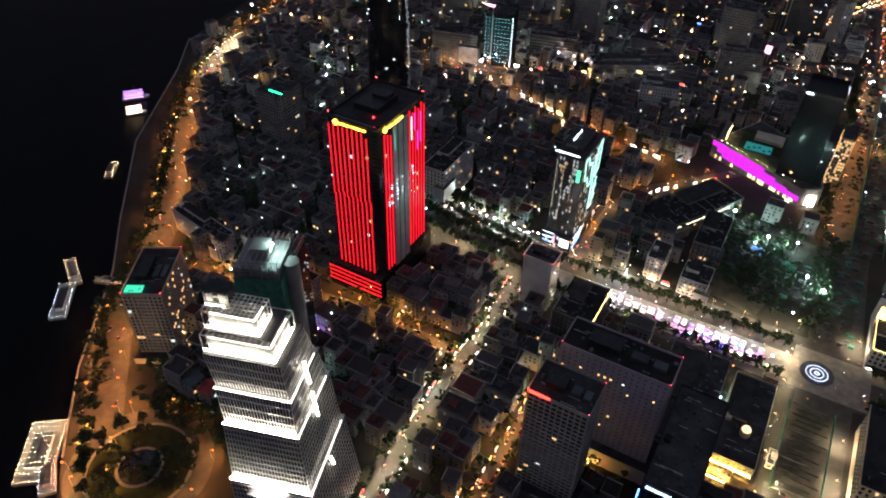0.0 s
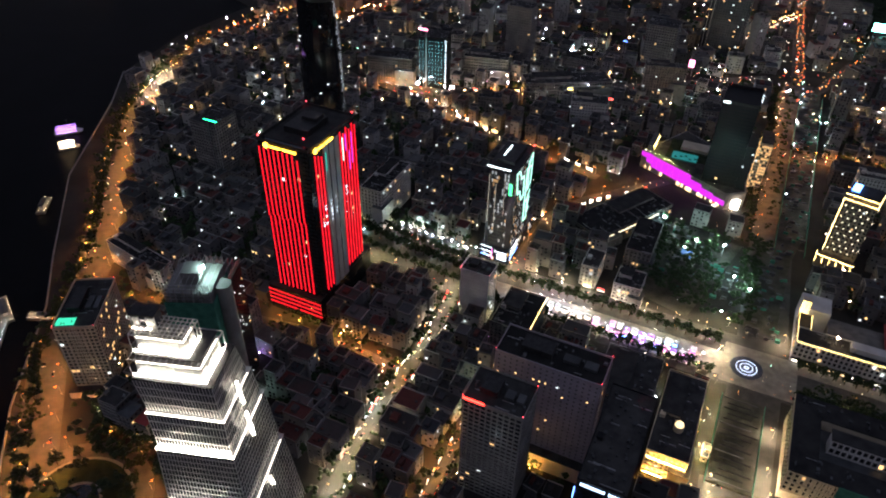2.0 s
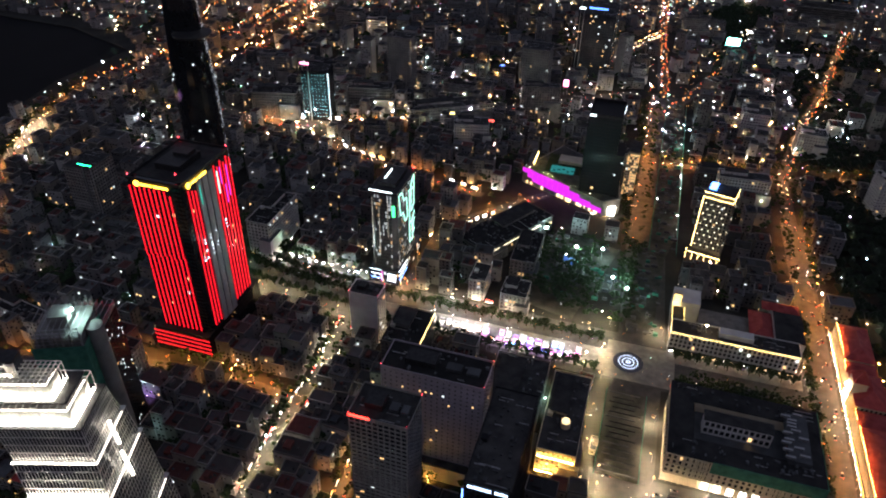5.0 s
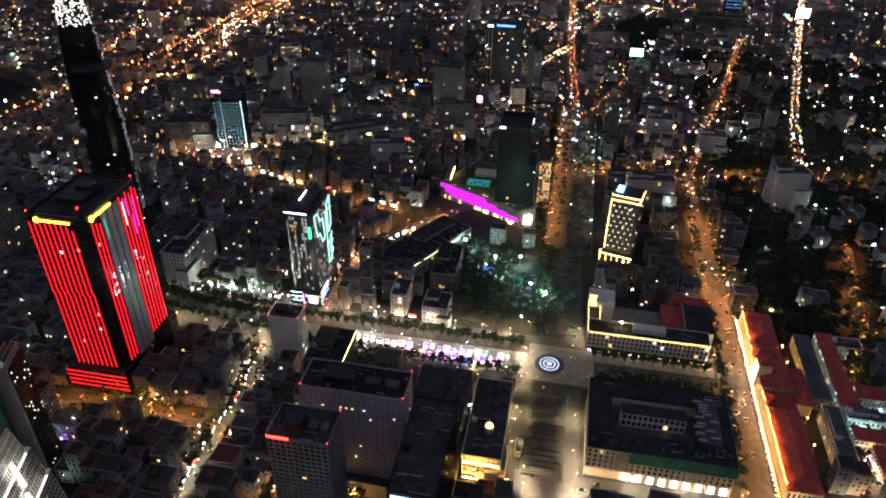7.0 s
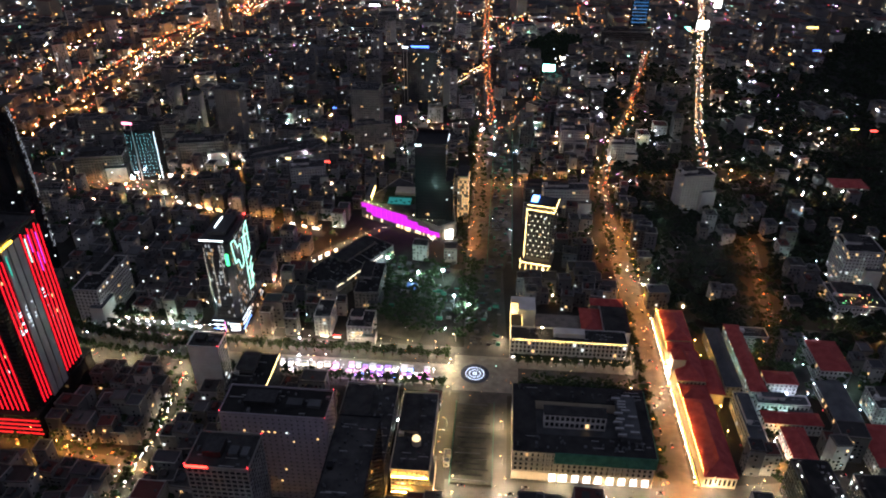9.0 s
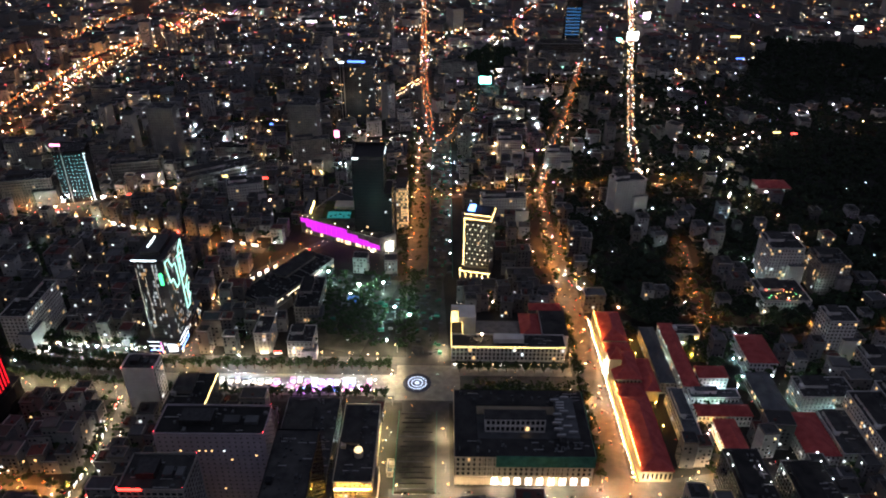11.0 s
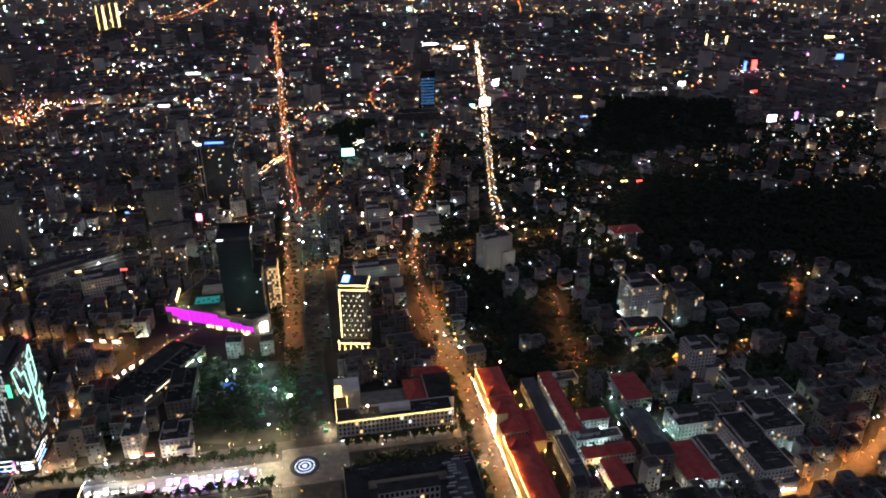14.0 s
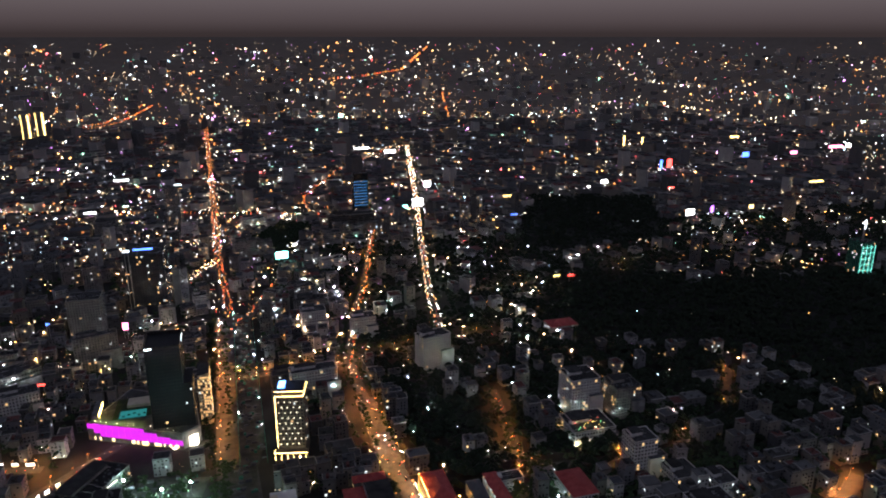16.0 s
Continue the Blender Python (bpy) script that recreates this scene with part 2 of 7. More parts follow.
def ball(bm, x, y, z, r, rz=None):
    rz = rz or r
    top, bot = bm.verts.new((x, y, z + rz)), bm.verts.new((x, y, z - rz))
    ring = [bm.verts.new((x + r * math.cos(k * math.pi / 3), y + r * math.sin(k * math.pi / 3), z)) for k in range(6)]
    for k in range(6):
        bm.faces.new((ring[k], ring[(k + 1) % 6], top))
        bm.faces.new((ring[(k + 1) % 6], ring[k], bot))


def beam(bm, a, b, w):
    """A square bar from a to b."""
    a, b = Vector(a), Vector(b)
    d = (b - a).normalized()
    s = d.cross(Vector((0, 0, 1)))
    s = (s if s.length > 1e-3 else Vector((1, 0, 0))).normalized() * w / 2
    u = s.cross(d).normalized() * w / 2
    loft(bm, [[p + s + u, p + s - u, p - s - u, p - s + u] for p in (a, b)])


def hip(bm, x0, y0, x1, y1, z0, rise, over=0.8):
    """A hipped roof with eaves."""
    x0, y0, x1, y1 = x0 - over, y0 - over, x1 + over, y1 + over
    w, d = x1 - x0, y1 - y0
    i = min(w, d) / 2
    ra, rb = ((x0 + i, (y0 + y1) / 2), (x1 - i, (y0 + y1) / 2)) if w > d else (((x0 + x1) / 2, y0 + i), ((x0 + x1) / 2, y1 - i))
    lo = [bm.verts.new(p) for p in ((x0, y0, z0), (x1, y0, z0), (x1, y1, z0), (x0, y1, z0))]
    ed = [bm.verts.new((v.co.x, v.co.y, z0 + 0.25)) for v in lo]
    a, b = bm.verts.new((*ra, z0 + rise)), bm.verts.new((*rb, z0 + rise))
    bm.faces.new(lo[::-1])
    for k in range(4):
        bm.faces.new((lo[k], lo[(k + 1) % 4], ed[(k + 1) % 4], ed[k]))
    if w > d:
        for f in ((ed[0], ed[1], b, a), (ed[2], ed[3], a, b), (ed[1], ed[2], b), (ed[3], ed[0], a)):
            bm.faces.new(f)
    else:
        for f in ((ed[1], ed[2], b, a), (ed[3], ed[0], a, b), (ed[0], ed[1], a), (ed[2], ed[3], b)):
            bm.faces.new(f)
    return bm


def part(name, bm, mat, parent=None, label="", kind=""):
    me = bpy.data.meshes.new(name)
    bm.to_mesh(me)
    bm.free()
    me.materials.append(mat)
    ob = new(name, me)
    if parent:
        ob.parent = parent
    return tagged(ob, label, kind=kind)


def block(name, mat, parent, *boxes, label="", kind=""):
    bm = bmesh.new()
    for b in boxes:
        bx(bm, *b)
    return part(name, bm, mat, parent, label, kind)


def thing(name, x, y, z=0.0, turn=0.0, label="", category="", group="", kind=""):
    ob = new(name)
    ob.matrix_basis = pose(x, y, z, 0, 0, turn)
    return tagged(ob, label, category, group, kind)


def pydata(name, verts, faces, mat, parent=None, label="", kind="", category=""):
    me = bpy.data.meshes.new(name)
    me.from_pydata(verts, [], faces)
    me.materials.append(mat)
    ob = new(name, me)
    if parent:
        ob.parent = parent
    return tagged(ob, label, category, kind=kind)


BOXF = ((3, 2, 1, 0), (4, 5, 6, 7), (0, 1, 5, 4), (1, 2, 6, 5), (2, 3, 7, 6), (3, 0, 4, 7))


class Heap:
    """Gathers many small boxes into one mesh."""

    def __init__(self):
        self.v, self.f = [], []

    def box(self, x0, y0, z0, x1, y1, z1, c=1.0, s=0.0, ox=0.0, oy=0.0):
        k = len(self.v)
        for x, y, z in ((x0, y0, z0), (x1, y0, z0), (x1, y1, z0), (x0, y1, z0), (x0, y0, z1), (x1, y0, z1), (x1, y1, z1), (x0, y1, z1)):
            self.v.append((ox + x * c - y * s, oy + x * s + y * c, z))
        self.f.extend(tuple(k + i for i in q) for q in BOXF)

    def diamond(self, x, y, z, r, rz=None):
        rz = rz or r
        k = len(self.v)
        self.v += [(x + r, y, z), (x, y + r, z), (x - r, y, z), (x, y - r, z), (x, y, z + rz), (x, y, z - rz)]
        for i in range(4):
            self.f.append((k + i, k + (i + 1) % 4, k + 4))
            self.f.append((k + (i + 1) % 4, k + i, k + 5))

    def put(self, name, mat, parent=None, label="", kind="stuff", category=""):
        return pydata(name, self.v, self.f, mat, parent, label, kind, category)


def window_grid(heap, x0, y0, x1, y1, z0, z1, bay=3.2, storey=3.4, w=0.6, h=0.5, faces="nsew", proud=0.08):
    """Panes storey by storey on the faces of a box."""
    rows = max(1, int((z1 - z0) / storey))
    sh = (z1 - z0) / rows
    for f in faces:
        length = (x1 - x0) if f in "ns" else (y1 - y0)
        cols = max(1, int(length / bay))
        bw = length / cols
        for r in range(rows):
            za, zb = z0 + sh * (r + 0.5 - h / 2), z0 + sh * (r + 0.5 + h / 2)
            for k in range(cols):
                a, b = bw * (k + 0.5 - w / 2), bw * (k + 0.5 + w / 2)
                if f == "s":
                    heap.box(x0 + a, y0 - proud, za, x0 + b, y0 + 0.05, zb)
                elif f == "n":
                    heap.box(x0 + a, y1 - 0.05, za, x0 + b, y1 + proud, zb)
                elif f == "w":
                    heap.box(x0 - proud, y0 + a, za, x0 + 0.05, y0 + b, zb)
                else:
                    heap.box(x1 - 0.05, y0 + a, za, x1 + proud, y0 + b, zb)


def facade_grid(x0, y0, x1, y1, z0, z1, bay, storey, pier=0.5, slab=0.6, out=0.45, faces="nsew"):
    """Piers and floor bands that stand proud of the glass: a heap of each."""
    piers, bands = Heap(), Heap()
    rows = max(1, round((z1 - z0) / storey))
    sh = (z1 - z0) / rows
    for r in range(rows + 1):
        z = z0 + sh * r
        bands.box(x0 - out, y0 - out, z - slab / 2, x1 + out, y1 + out, z + slab / 2)
    for f in faces:
        length = (x1 - x0) if f in "ns" else (y1 - y0)
        cols = max(1, round(length / bay))
        for k in range(cols + 1):
            a = length * k / cols
            o = out - 0.06
            if f == "s":
                piers.box(x0 + a - pier / 2, y0 - o, z0, x0 + a + pier / 2, y0, z1)
            elif f == "n":
                piers.box(x0 + a - pier / 2, y1, z0, x0 + a + pier / 2, y1 + o, z1)
            elif f == "w":
                piers.box(x0 - o, y0 + a - pier / 2, z0, x0, y0 + a + pier / 2, z1)
            else:
                piers.box(x1, y0 + a - pier / 2, z0, x1 + o, y0 + a + pier / 2, z1)
    return piers, bands


def parapet(name, x0, y0, x1, y1, z, h, mat, parent, t=0.4, label=""):
    return block(name, mat, parent, (x0, y0, z, x1, y0 + t, z + h), (x0, y1 - t, z, x1, y1, z + h),
                 (x0, y0 + t, z, x0 + t, y1 - t, z + h), (x1 - t, y0 + t, z, x1, y1 - t, z + h), label=label)


def dist_line(p, pts):
    """Distance of p from a polyline."""
    best = 1e9
    for (ax, ay), (bx_, by_) in zip(pts, pts[1:]):
        dx, dy = bx_ - ax, by_ - ay
        t = max(0.0, min(1.0, ((p[0] - ax) * dx + (p[1] - ay) * dy) / (dx * dx + dy * dy)))
        best = min(best, math.hypot(p[0] - ax - t * dx, p[1] - ay - t * dy))
    return best


def along(pts, step, start=0.0):
    """Points at even steps along a polyline with their heading."""
    d = start
    for (ax, ay), (cx, cy) in zip(pts, pts[1:]):
        n = math.hypot(cx - ax, cy - ay)
        while d < n:
            yield ax + (cx - ax) * d / n, ay + (cy - ay) * d / n, math.atan2(cy - ay, cx - ax)
            d += step
        d -= n


def inside(x, y, poly):
    hit = False
    for (ax, ay), (cx, cy) in zip(poly, poly[1:] + poly[:1]):
        if (ay > y) != (cy > y) and x < (cx - ax) * (y - ay) / (cy - ay) + ax:
            hit = not hit
    return hit


# ---- plan: streets, park, river ----
# name, centre line, width
NGUYEN = [(-300, 462), (-235, 448), (-150, 440), (230, 440)]
LELOI = [(84, 270), (84, 470), (78, 600), (76, 1000), (60, 1273), (40, 1983), (4, 3235)]
PASTEUR = [(222, 290), (222, 586), (220, 700), (218, 800), (258, 970), (288, 1066), (368, 1400)]
DONGKHOI = [(-146, 150), (-154, 306), (-151, 346), (-157, 412)]
LEDSIDE = [(-124, 465), (-122, 560), (-98, 604), (-26, 683), (40, 645)]
EASTLANE = [(-92, 180), (-92, 330)]
RIVERSIDE = [(-262, 40), (-300, 104), (-390, 197), (-461, 315), (-535, 401), (-617, 506), (-668, 617), (-700, 760), (-640, 974), (-600, 1175), (-594, 1400), (-514, 1712)]
REDSOUTH = [(-395, 280), (-290, 312), (-250, 318), (-190, 317), (-153, 312)]
STREET2 = [(345, 790), (354, 832), (383, 1007), (445, 1291), (537, 1689), (643, 2170), (720, 2518)]
CROSSAVE = [(-900, 1930), (-420, 1780), (-24, 1656), (283, 1553), (500, 1480)]
DIAGONAL = [(265, 1600), (265, 1737), (404, 2090), (613, 2415), (720, 2518)]
FORKROAD = [(60, 790), (218, 800), (354, 832), (430, 828)]
WESTROAD = [(-620, 800), (-430, 735), (-263, 777), (-154, 864), (40, 1000)]
WESTROAD2 = [(-385, 735), (-275, 694), (-165, 664), (-100, 650)]
BRANCH = [(-60, 1040), (-11, 1125), (58, 1273)]
BRANCH2 = [(142, 1107), (103, 992), (76, 940)]
OPERA = [(60, 312), (230, 318), (300, 330), (345, 345)]
SOUTHEAST = [(300, 330), (318, 470), (343, 519), (353, 590), (367, 677)]
EASTROAD = [(430, 323), (520, 350), (640, 420)]
MIDEAST = [(343, 519), (489, 506), (600, 560), (671, 650), (700, 690)]
RAMP = [(-575, 870), (-556, 1000), (-545, 1118), (-552, 1284), (-520, 1560), (-480, 1800)]
RAMP_WEST = [(-697, 960), (-730, 1180), (-752, 1427), (-690, 1700), (-640, 1950)]
RAMP_LINK = [(-752, 1400), (-650, 1400), (-552, 1330)]
FARWEST = [(-700, 2300), (-658, 2795), (-579, 3223), (-410, 3568), (-335, 4364)]
STREETS = [("road_nguyen", NGUYEN, 58), ("road_boulevard", LELOI[:4], 38), ("road_far", LELOI[3:], 18), ("road_hall", PASTEUR[:3], 22), ("road_bow", PASTEUR[2:], 13), ("road_tower", DONGKHOI, 13),
           ("road_glass", LEDSIDE, 13), ("road_lane", EASTLANE, 10), ("road_river", RIVERSIDE, 28), ("road_red", REDSOUTH, 13),
           ("road_shops", STREET2, 14), ("road_cross", CROSSAVE, 20), ("road_diagonal", DIAGONAL, 14), ("road_fork", FORKROAD, 12),
           ("road_west", WESTROAD, 22), ("road_back", WESTROAD2, 11), ("road_branch", BRANCH, 16), ("road_bend", BRANCH2, 14),
           ("road_opera", OPERA, 22), ("road_garden", SOUTHEAST, 12), ("road_east", EASTROAD, 14), ("road_mideast", MIDEAST, 11),
           ("road_ramp", RAMP, 26), ("road_quay", RAMP_WEST, 20), ("road_link", RAMP_LINK, 16)]
PARK_A = [(642, 1048), (833, 929), (1150, 860), (1150, 640), (821, 556), (720, 680), (505, 768), (545, 907)]
PARK_B = [(819, 1604), (1107, 1518), (938, 1186), (686, 1139), (598, 1204)]
PARK_C = [(186, 1505), (262, 1482), (170, 1223), (94, 1355)]
BANK = [(-225, 0), (-335, 110), (-388, 165), (-451, 250), (-500, 300), (-594, 403), (-680, 545), (-735, 620), (-760, 760), (-745, 900), (-900, 960), (-1500, 1000)]


def strip(name, pts, width, z, mat, label, parent=None, kind="structure"):
    """A road band along a centre line, mitred at the bends, with 6 cm of depth."""
    bm = bmesh.new()
    left, right = [], []
    for i, (x, y) in enumerate(pts):
        ax, ay = pts[max(i - 1, 0)]
        cx, cy = pts[min(i + 1, len(pts) - 1)]
        n = math.hypot(cx - ax, cy - ay)
        nx, ny = -(cy - ay) / n * width / 2, (cx - ax) / n * width / 2
        left.append((x + nx, y + ny))
        right.append((x - nx, y - ny))
    rows = [[bm.verts.new((*p, h)) for p in s] for s, h in ((left, z), (right, z), (right, z - 0.06), (left, z - 0.06))]
    for i in range(len(pts) - 1):
        for a, b in ((0, 1), (1, 2), (3, 0)):
            bm.faces.new((rows[a][i], rows[b][i], rows[b][i + 1], rows[a][i + 1]))
    ob = part(name, bm, mat, parent, label, kind)
    return ob


# ---- ground, water, distance ----
SHORE = [(x, y) for x, y in BANK]
ground_pts = SHORE[::-1] + [(-225, -600), (4600, -600), (4600, 4600), (-4600, 4600), (-4600, 1000)]
bm = bmesh.new()
prism(bm, ground_pts[::-1], -3.0, 0.0)
bmesh.ops.recalc_face_normals(bm, faces=bm.faces)
tagged(part("ground", bm, M_GROUND), "dark city ground of earth and worn paving", "ground", kind="structure")
bm = bmesh.new()
prism(bm, [(-4600, -600), (-200, -600), (-200, 1100), (-4600, 1100)], -4.0, -1.8)
tagged(part("water", bm, M_WATER), "black river water at night with faint reflections", "river", kind="structure")
for i, (name, pts, width) in enumerate(STREETS):
    near = pts
    strip(name, near, width, 0.05 + 0.006 * i, M_ASPHALT, "worn asphalt street lit by street lamps")
bm = bmesh.new()
for (ax, ay), (cx, cy) in zip(SHORE[1:7], SHORE[2:8]):
    beam(bm, (ax, ay, 0.3), (cx, cy, 0.3), 1.2)
tagged(part("quay_wall", bm, M_CONCRETE), "grey concrete quay wall along the river", "quay", kind="structure")

EYE0 = (98.0, -24.5, 399.0)


def far_place(x, y):
    """Beyond 3.4 km the plain runs up a slope to the horizon; gives the place there."""
    dx, dy = x - EYE0[0], y - EYE0[1]
    d = math.hypot(dx, dy)
    if d <= 3400:
        return x, y, 0.0
    r = 3400 + 1250 * (1 - 3400 / d)
    return EYE0[0] + dx / d * r, EYE0[1] + dy / d * r, EYE0[2] * (1 - r / d)


M_FAR = surface("haze_glow_distance", (0.03, 0.029, 0.029), (0.06, 0.056, 0.054), 1.0, 0.004, 0.03, bump=0)
# faint pinkish emission puts the lit haze into the plain's material
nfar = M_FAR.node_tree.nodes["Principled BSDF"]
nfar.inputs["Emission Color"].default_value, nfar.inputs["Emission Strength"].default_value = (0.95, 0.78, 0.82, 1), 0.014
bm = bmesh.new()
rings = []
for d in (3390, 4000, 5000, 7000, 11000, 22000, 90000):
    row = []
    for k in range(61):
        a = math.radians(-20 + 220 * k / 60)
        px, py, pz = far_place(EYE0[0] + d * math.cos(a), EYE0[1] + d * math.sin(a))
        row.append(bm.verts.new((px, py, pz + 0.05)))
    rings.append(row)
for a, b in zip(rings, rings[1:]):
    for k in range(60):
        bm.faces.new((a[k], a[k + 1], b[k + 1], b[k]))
tagged(part("backdrop", bm, M_FAR), "far city plain rising to the horizon, haze put into its glow", "distance", kind="structure")

TAKEN = []  # footprints of the landmark buildings


def take(x0, y0, x1, y1, m=2.0):
    TAKEN.append((x0 - m, y0 - m, x1 + m, y1 + m))


# ---- the red striped tower ----
M_BAY = surface("pale_metal_cladding", (0.42, 0.40, 0.42), (0.55, 0.53, 0.55), 0.45, 0.1, 1.0, metal=0.2)
G_VIOLETLINE = glow("violet_led_tube", (0.75, 0.05, 0.9), 1.1)
G_GREENLINE = glow("sea_green_led_tube", (0.05, 0.75, 0.55), 0.9)
def red_tower():
    t = thing("office_tower", -259, 367, label="dark glass office tower striped with glowing red light tubes", category="skyscraper")
    take(-290, 331, -236, 412)
    block("podium", M_BLACKGLASS, t, (-28, -34, 0, 21, 43, 24))
    block("podium_roof", M_ROOF, t, (-28.4, -34.4, 24, 21.4, 43.4, 24.6))
    for k in range(4):
        z = 6.5 + 4.2 * k
        block("podium_light", G_RED, t, (-28.4, -34.5, z, 21.3, -34.05, z + 0.9), label="horizontal red light tube")
    # shaft with a re-entrant corner to the south-east
    bm = bmesh.new()
    prism(bm, [(-19.5, -30), (16, -30), (16, -24), (21.5, -24), (21.5, 30), (-19.5, 30)], 24.6, 155)
    part("shaft", bm, M_BLACKGLASS, t)
    for ya, yb in ((-12.4, -6.8), (-5.4, 0.2), (1.6, 7.2)):
        block("glass_bay", M_BAY, t, (21.55, ya, 24.6, 22.3, yb, 151), label="unlit pale grey metal bay")
    parapet("parapet", -19.9, -30.4, 21.9, 30.4, 155, 2.2, M_DARKMETAL, t)
    block("roof_deck", M_ROOF, t, (-19.4, -23.9, 155, 21.3, 29.9, 155.5))
    block("lift_house", M_DARKMETAL, t, (-10, -12, 155.5, 10, 14, 160), (-4, 2, 160, 8, 12, 162.5))
    wins = Heap()
    window_grid(wins, -19.5, -30, 21.5, 30, 26, 154, 2.6, 3.4, 0.8, 0.7, "sewn", 0.03)
    wins.put("window_pane", M_PANES_DARK, t)
    for k in range(9):
        x = -18.9 + k * 3.9
        knee = 92 + 1.2 * (k % 3)
        part("light_tube", beam_bm((x + 0.9, -30.5, 26), (x + 0.9, -30.5, knee), 0.66), G_RED, t)
        part("light_tube", beam_bm((x, -30.5, knee), (x, -30.5, 150.5 if k < 8 else 147), 0.66), G_RED, t)
    for k, y in enumerate((-22.6, -18.8, -15.0)):
        part("light_tube", beam_bm((21.95, y, 28), (21.95, y, 149 - 2 * k), 0.66), G_RED, t)
    for k, y in enumerate((9.6, 13.6, 17.6, 21.6, 25.6, 29.4)):
        part("light_tube", beam_bm((21.95, y, 30), (21.95, y, 152 - 3 * (k % 2)), 0.66), G_RED, t)
    for y, z0, z1, mat in ((11.6, 128, 147, G_CYAN), (15.6, 134, 148, G_VIOLETLINE), (19.6, 116, 132, G_VIOLETLINE), (23.6, 120, 146, G_VIOLETLINE), (-10.4, 131, 146, G_GREENLINE)):
        part("colour_tube", beam_bm((22.4, y, z0), (22.4, y, z1), 0.5), mat, t, "short coloured LED tube")
    for (x, y, w, axis) in ((-12.5, -30.9, 25, "x"), (22.3, -22, 22, "y")):
        bm = bmesh.new()
        for j in range(17):
            a = 3.2 + j * (w - 3.2) / 17
            if j == 7:
                continue
            if axis == "x":
                bx(bm, x + a, y, 151.9, x + a + 0.9, y + 0.3, 153.6)
            else:
                bx(bm, x, y + a, 151.9, x + 0.3, y + a + 0.9, 153.6)
        part("sign_letters", bm, G_GOLD, t, "row of glowing gold sign bars", "stuff")
        bm = bmesh.new()
        ring = []
        for dd in (0, 0.5):
            ring.append([(x + 2.2 * math.cos(a * math.pi / 8), y + dd, 152.9 + 2.2 * math.sin(a * math.pi / 8)) if axis == "x" else
                         (x + dd, y + 2.2 * math.cos(a * math.pi / 8), 152.9 + 2.2 * math.sin(a * math.pi / 8)) for a in range(16)])
        loft(bm, ring)
        bmesh.ops.recalc_face_normals(bm, faces=bm.faces)
        part("sign_disc", bm, G_GOLD, t, "round gold sign disc")
    for x, y in ((-19, -29.5), (21, 29.5), (-19, 29.5), (12, -20)):
        bm = bmesh.new()
        beam(bm, (x, y, 157), (x, y, 158.6), 0.15)
        mast = part("mast", bm, M_STEEL, t)
        bm = bmesh.new()
        ball(bm, x, y, 158.8, 0.5)
        part("beacon", bm, G_REDDOT, mast, "red aviation beacon")
    rng = random.Random(4)
    bm = bmesh.new()
    for k in range(26):
        z, y = 88 + 3.2 * (k % 6) + rng.uniform(-0.6, 0.6), rng.choice((-20.6, -17.0, -9.4, -2.6, 11.6, 15.4))
        bx(bm, 22.32, y, z, 22.5, y + rng.choice((0.6, 1.8)), z + rng.choice((0.5, 1.5)))
    part("glint", bm, glow("pale_led_dots", (0.75, 0.85, 1.0), 2.0, False), t, "pale LED dots of the media facade", "stuff")


def beam_bm(a, b, w=0.5):
    bm = bmesh.new()
    beam(bm, a, b, w)
    return bm


red_tower()


# ---- the white-lit stepped tower ----
G_FLOOD_DIM = glow("dim_ledge_light", (1.0, 0.9, 0.76), 4.0)


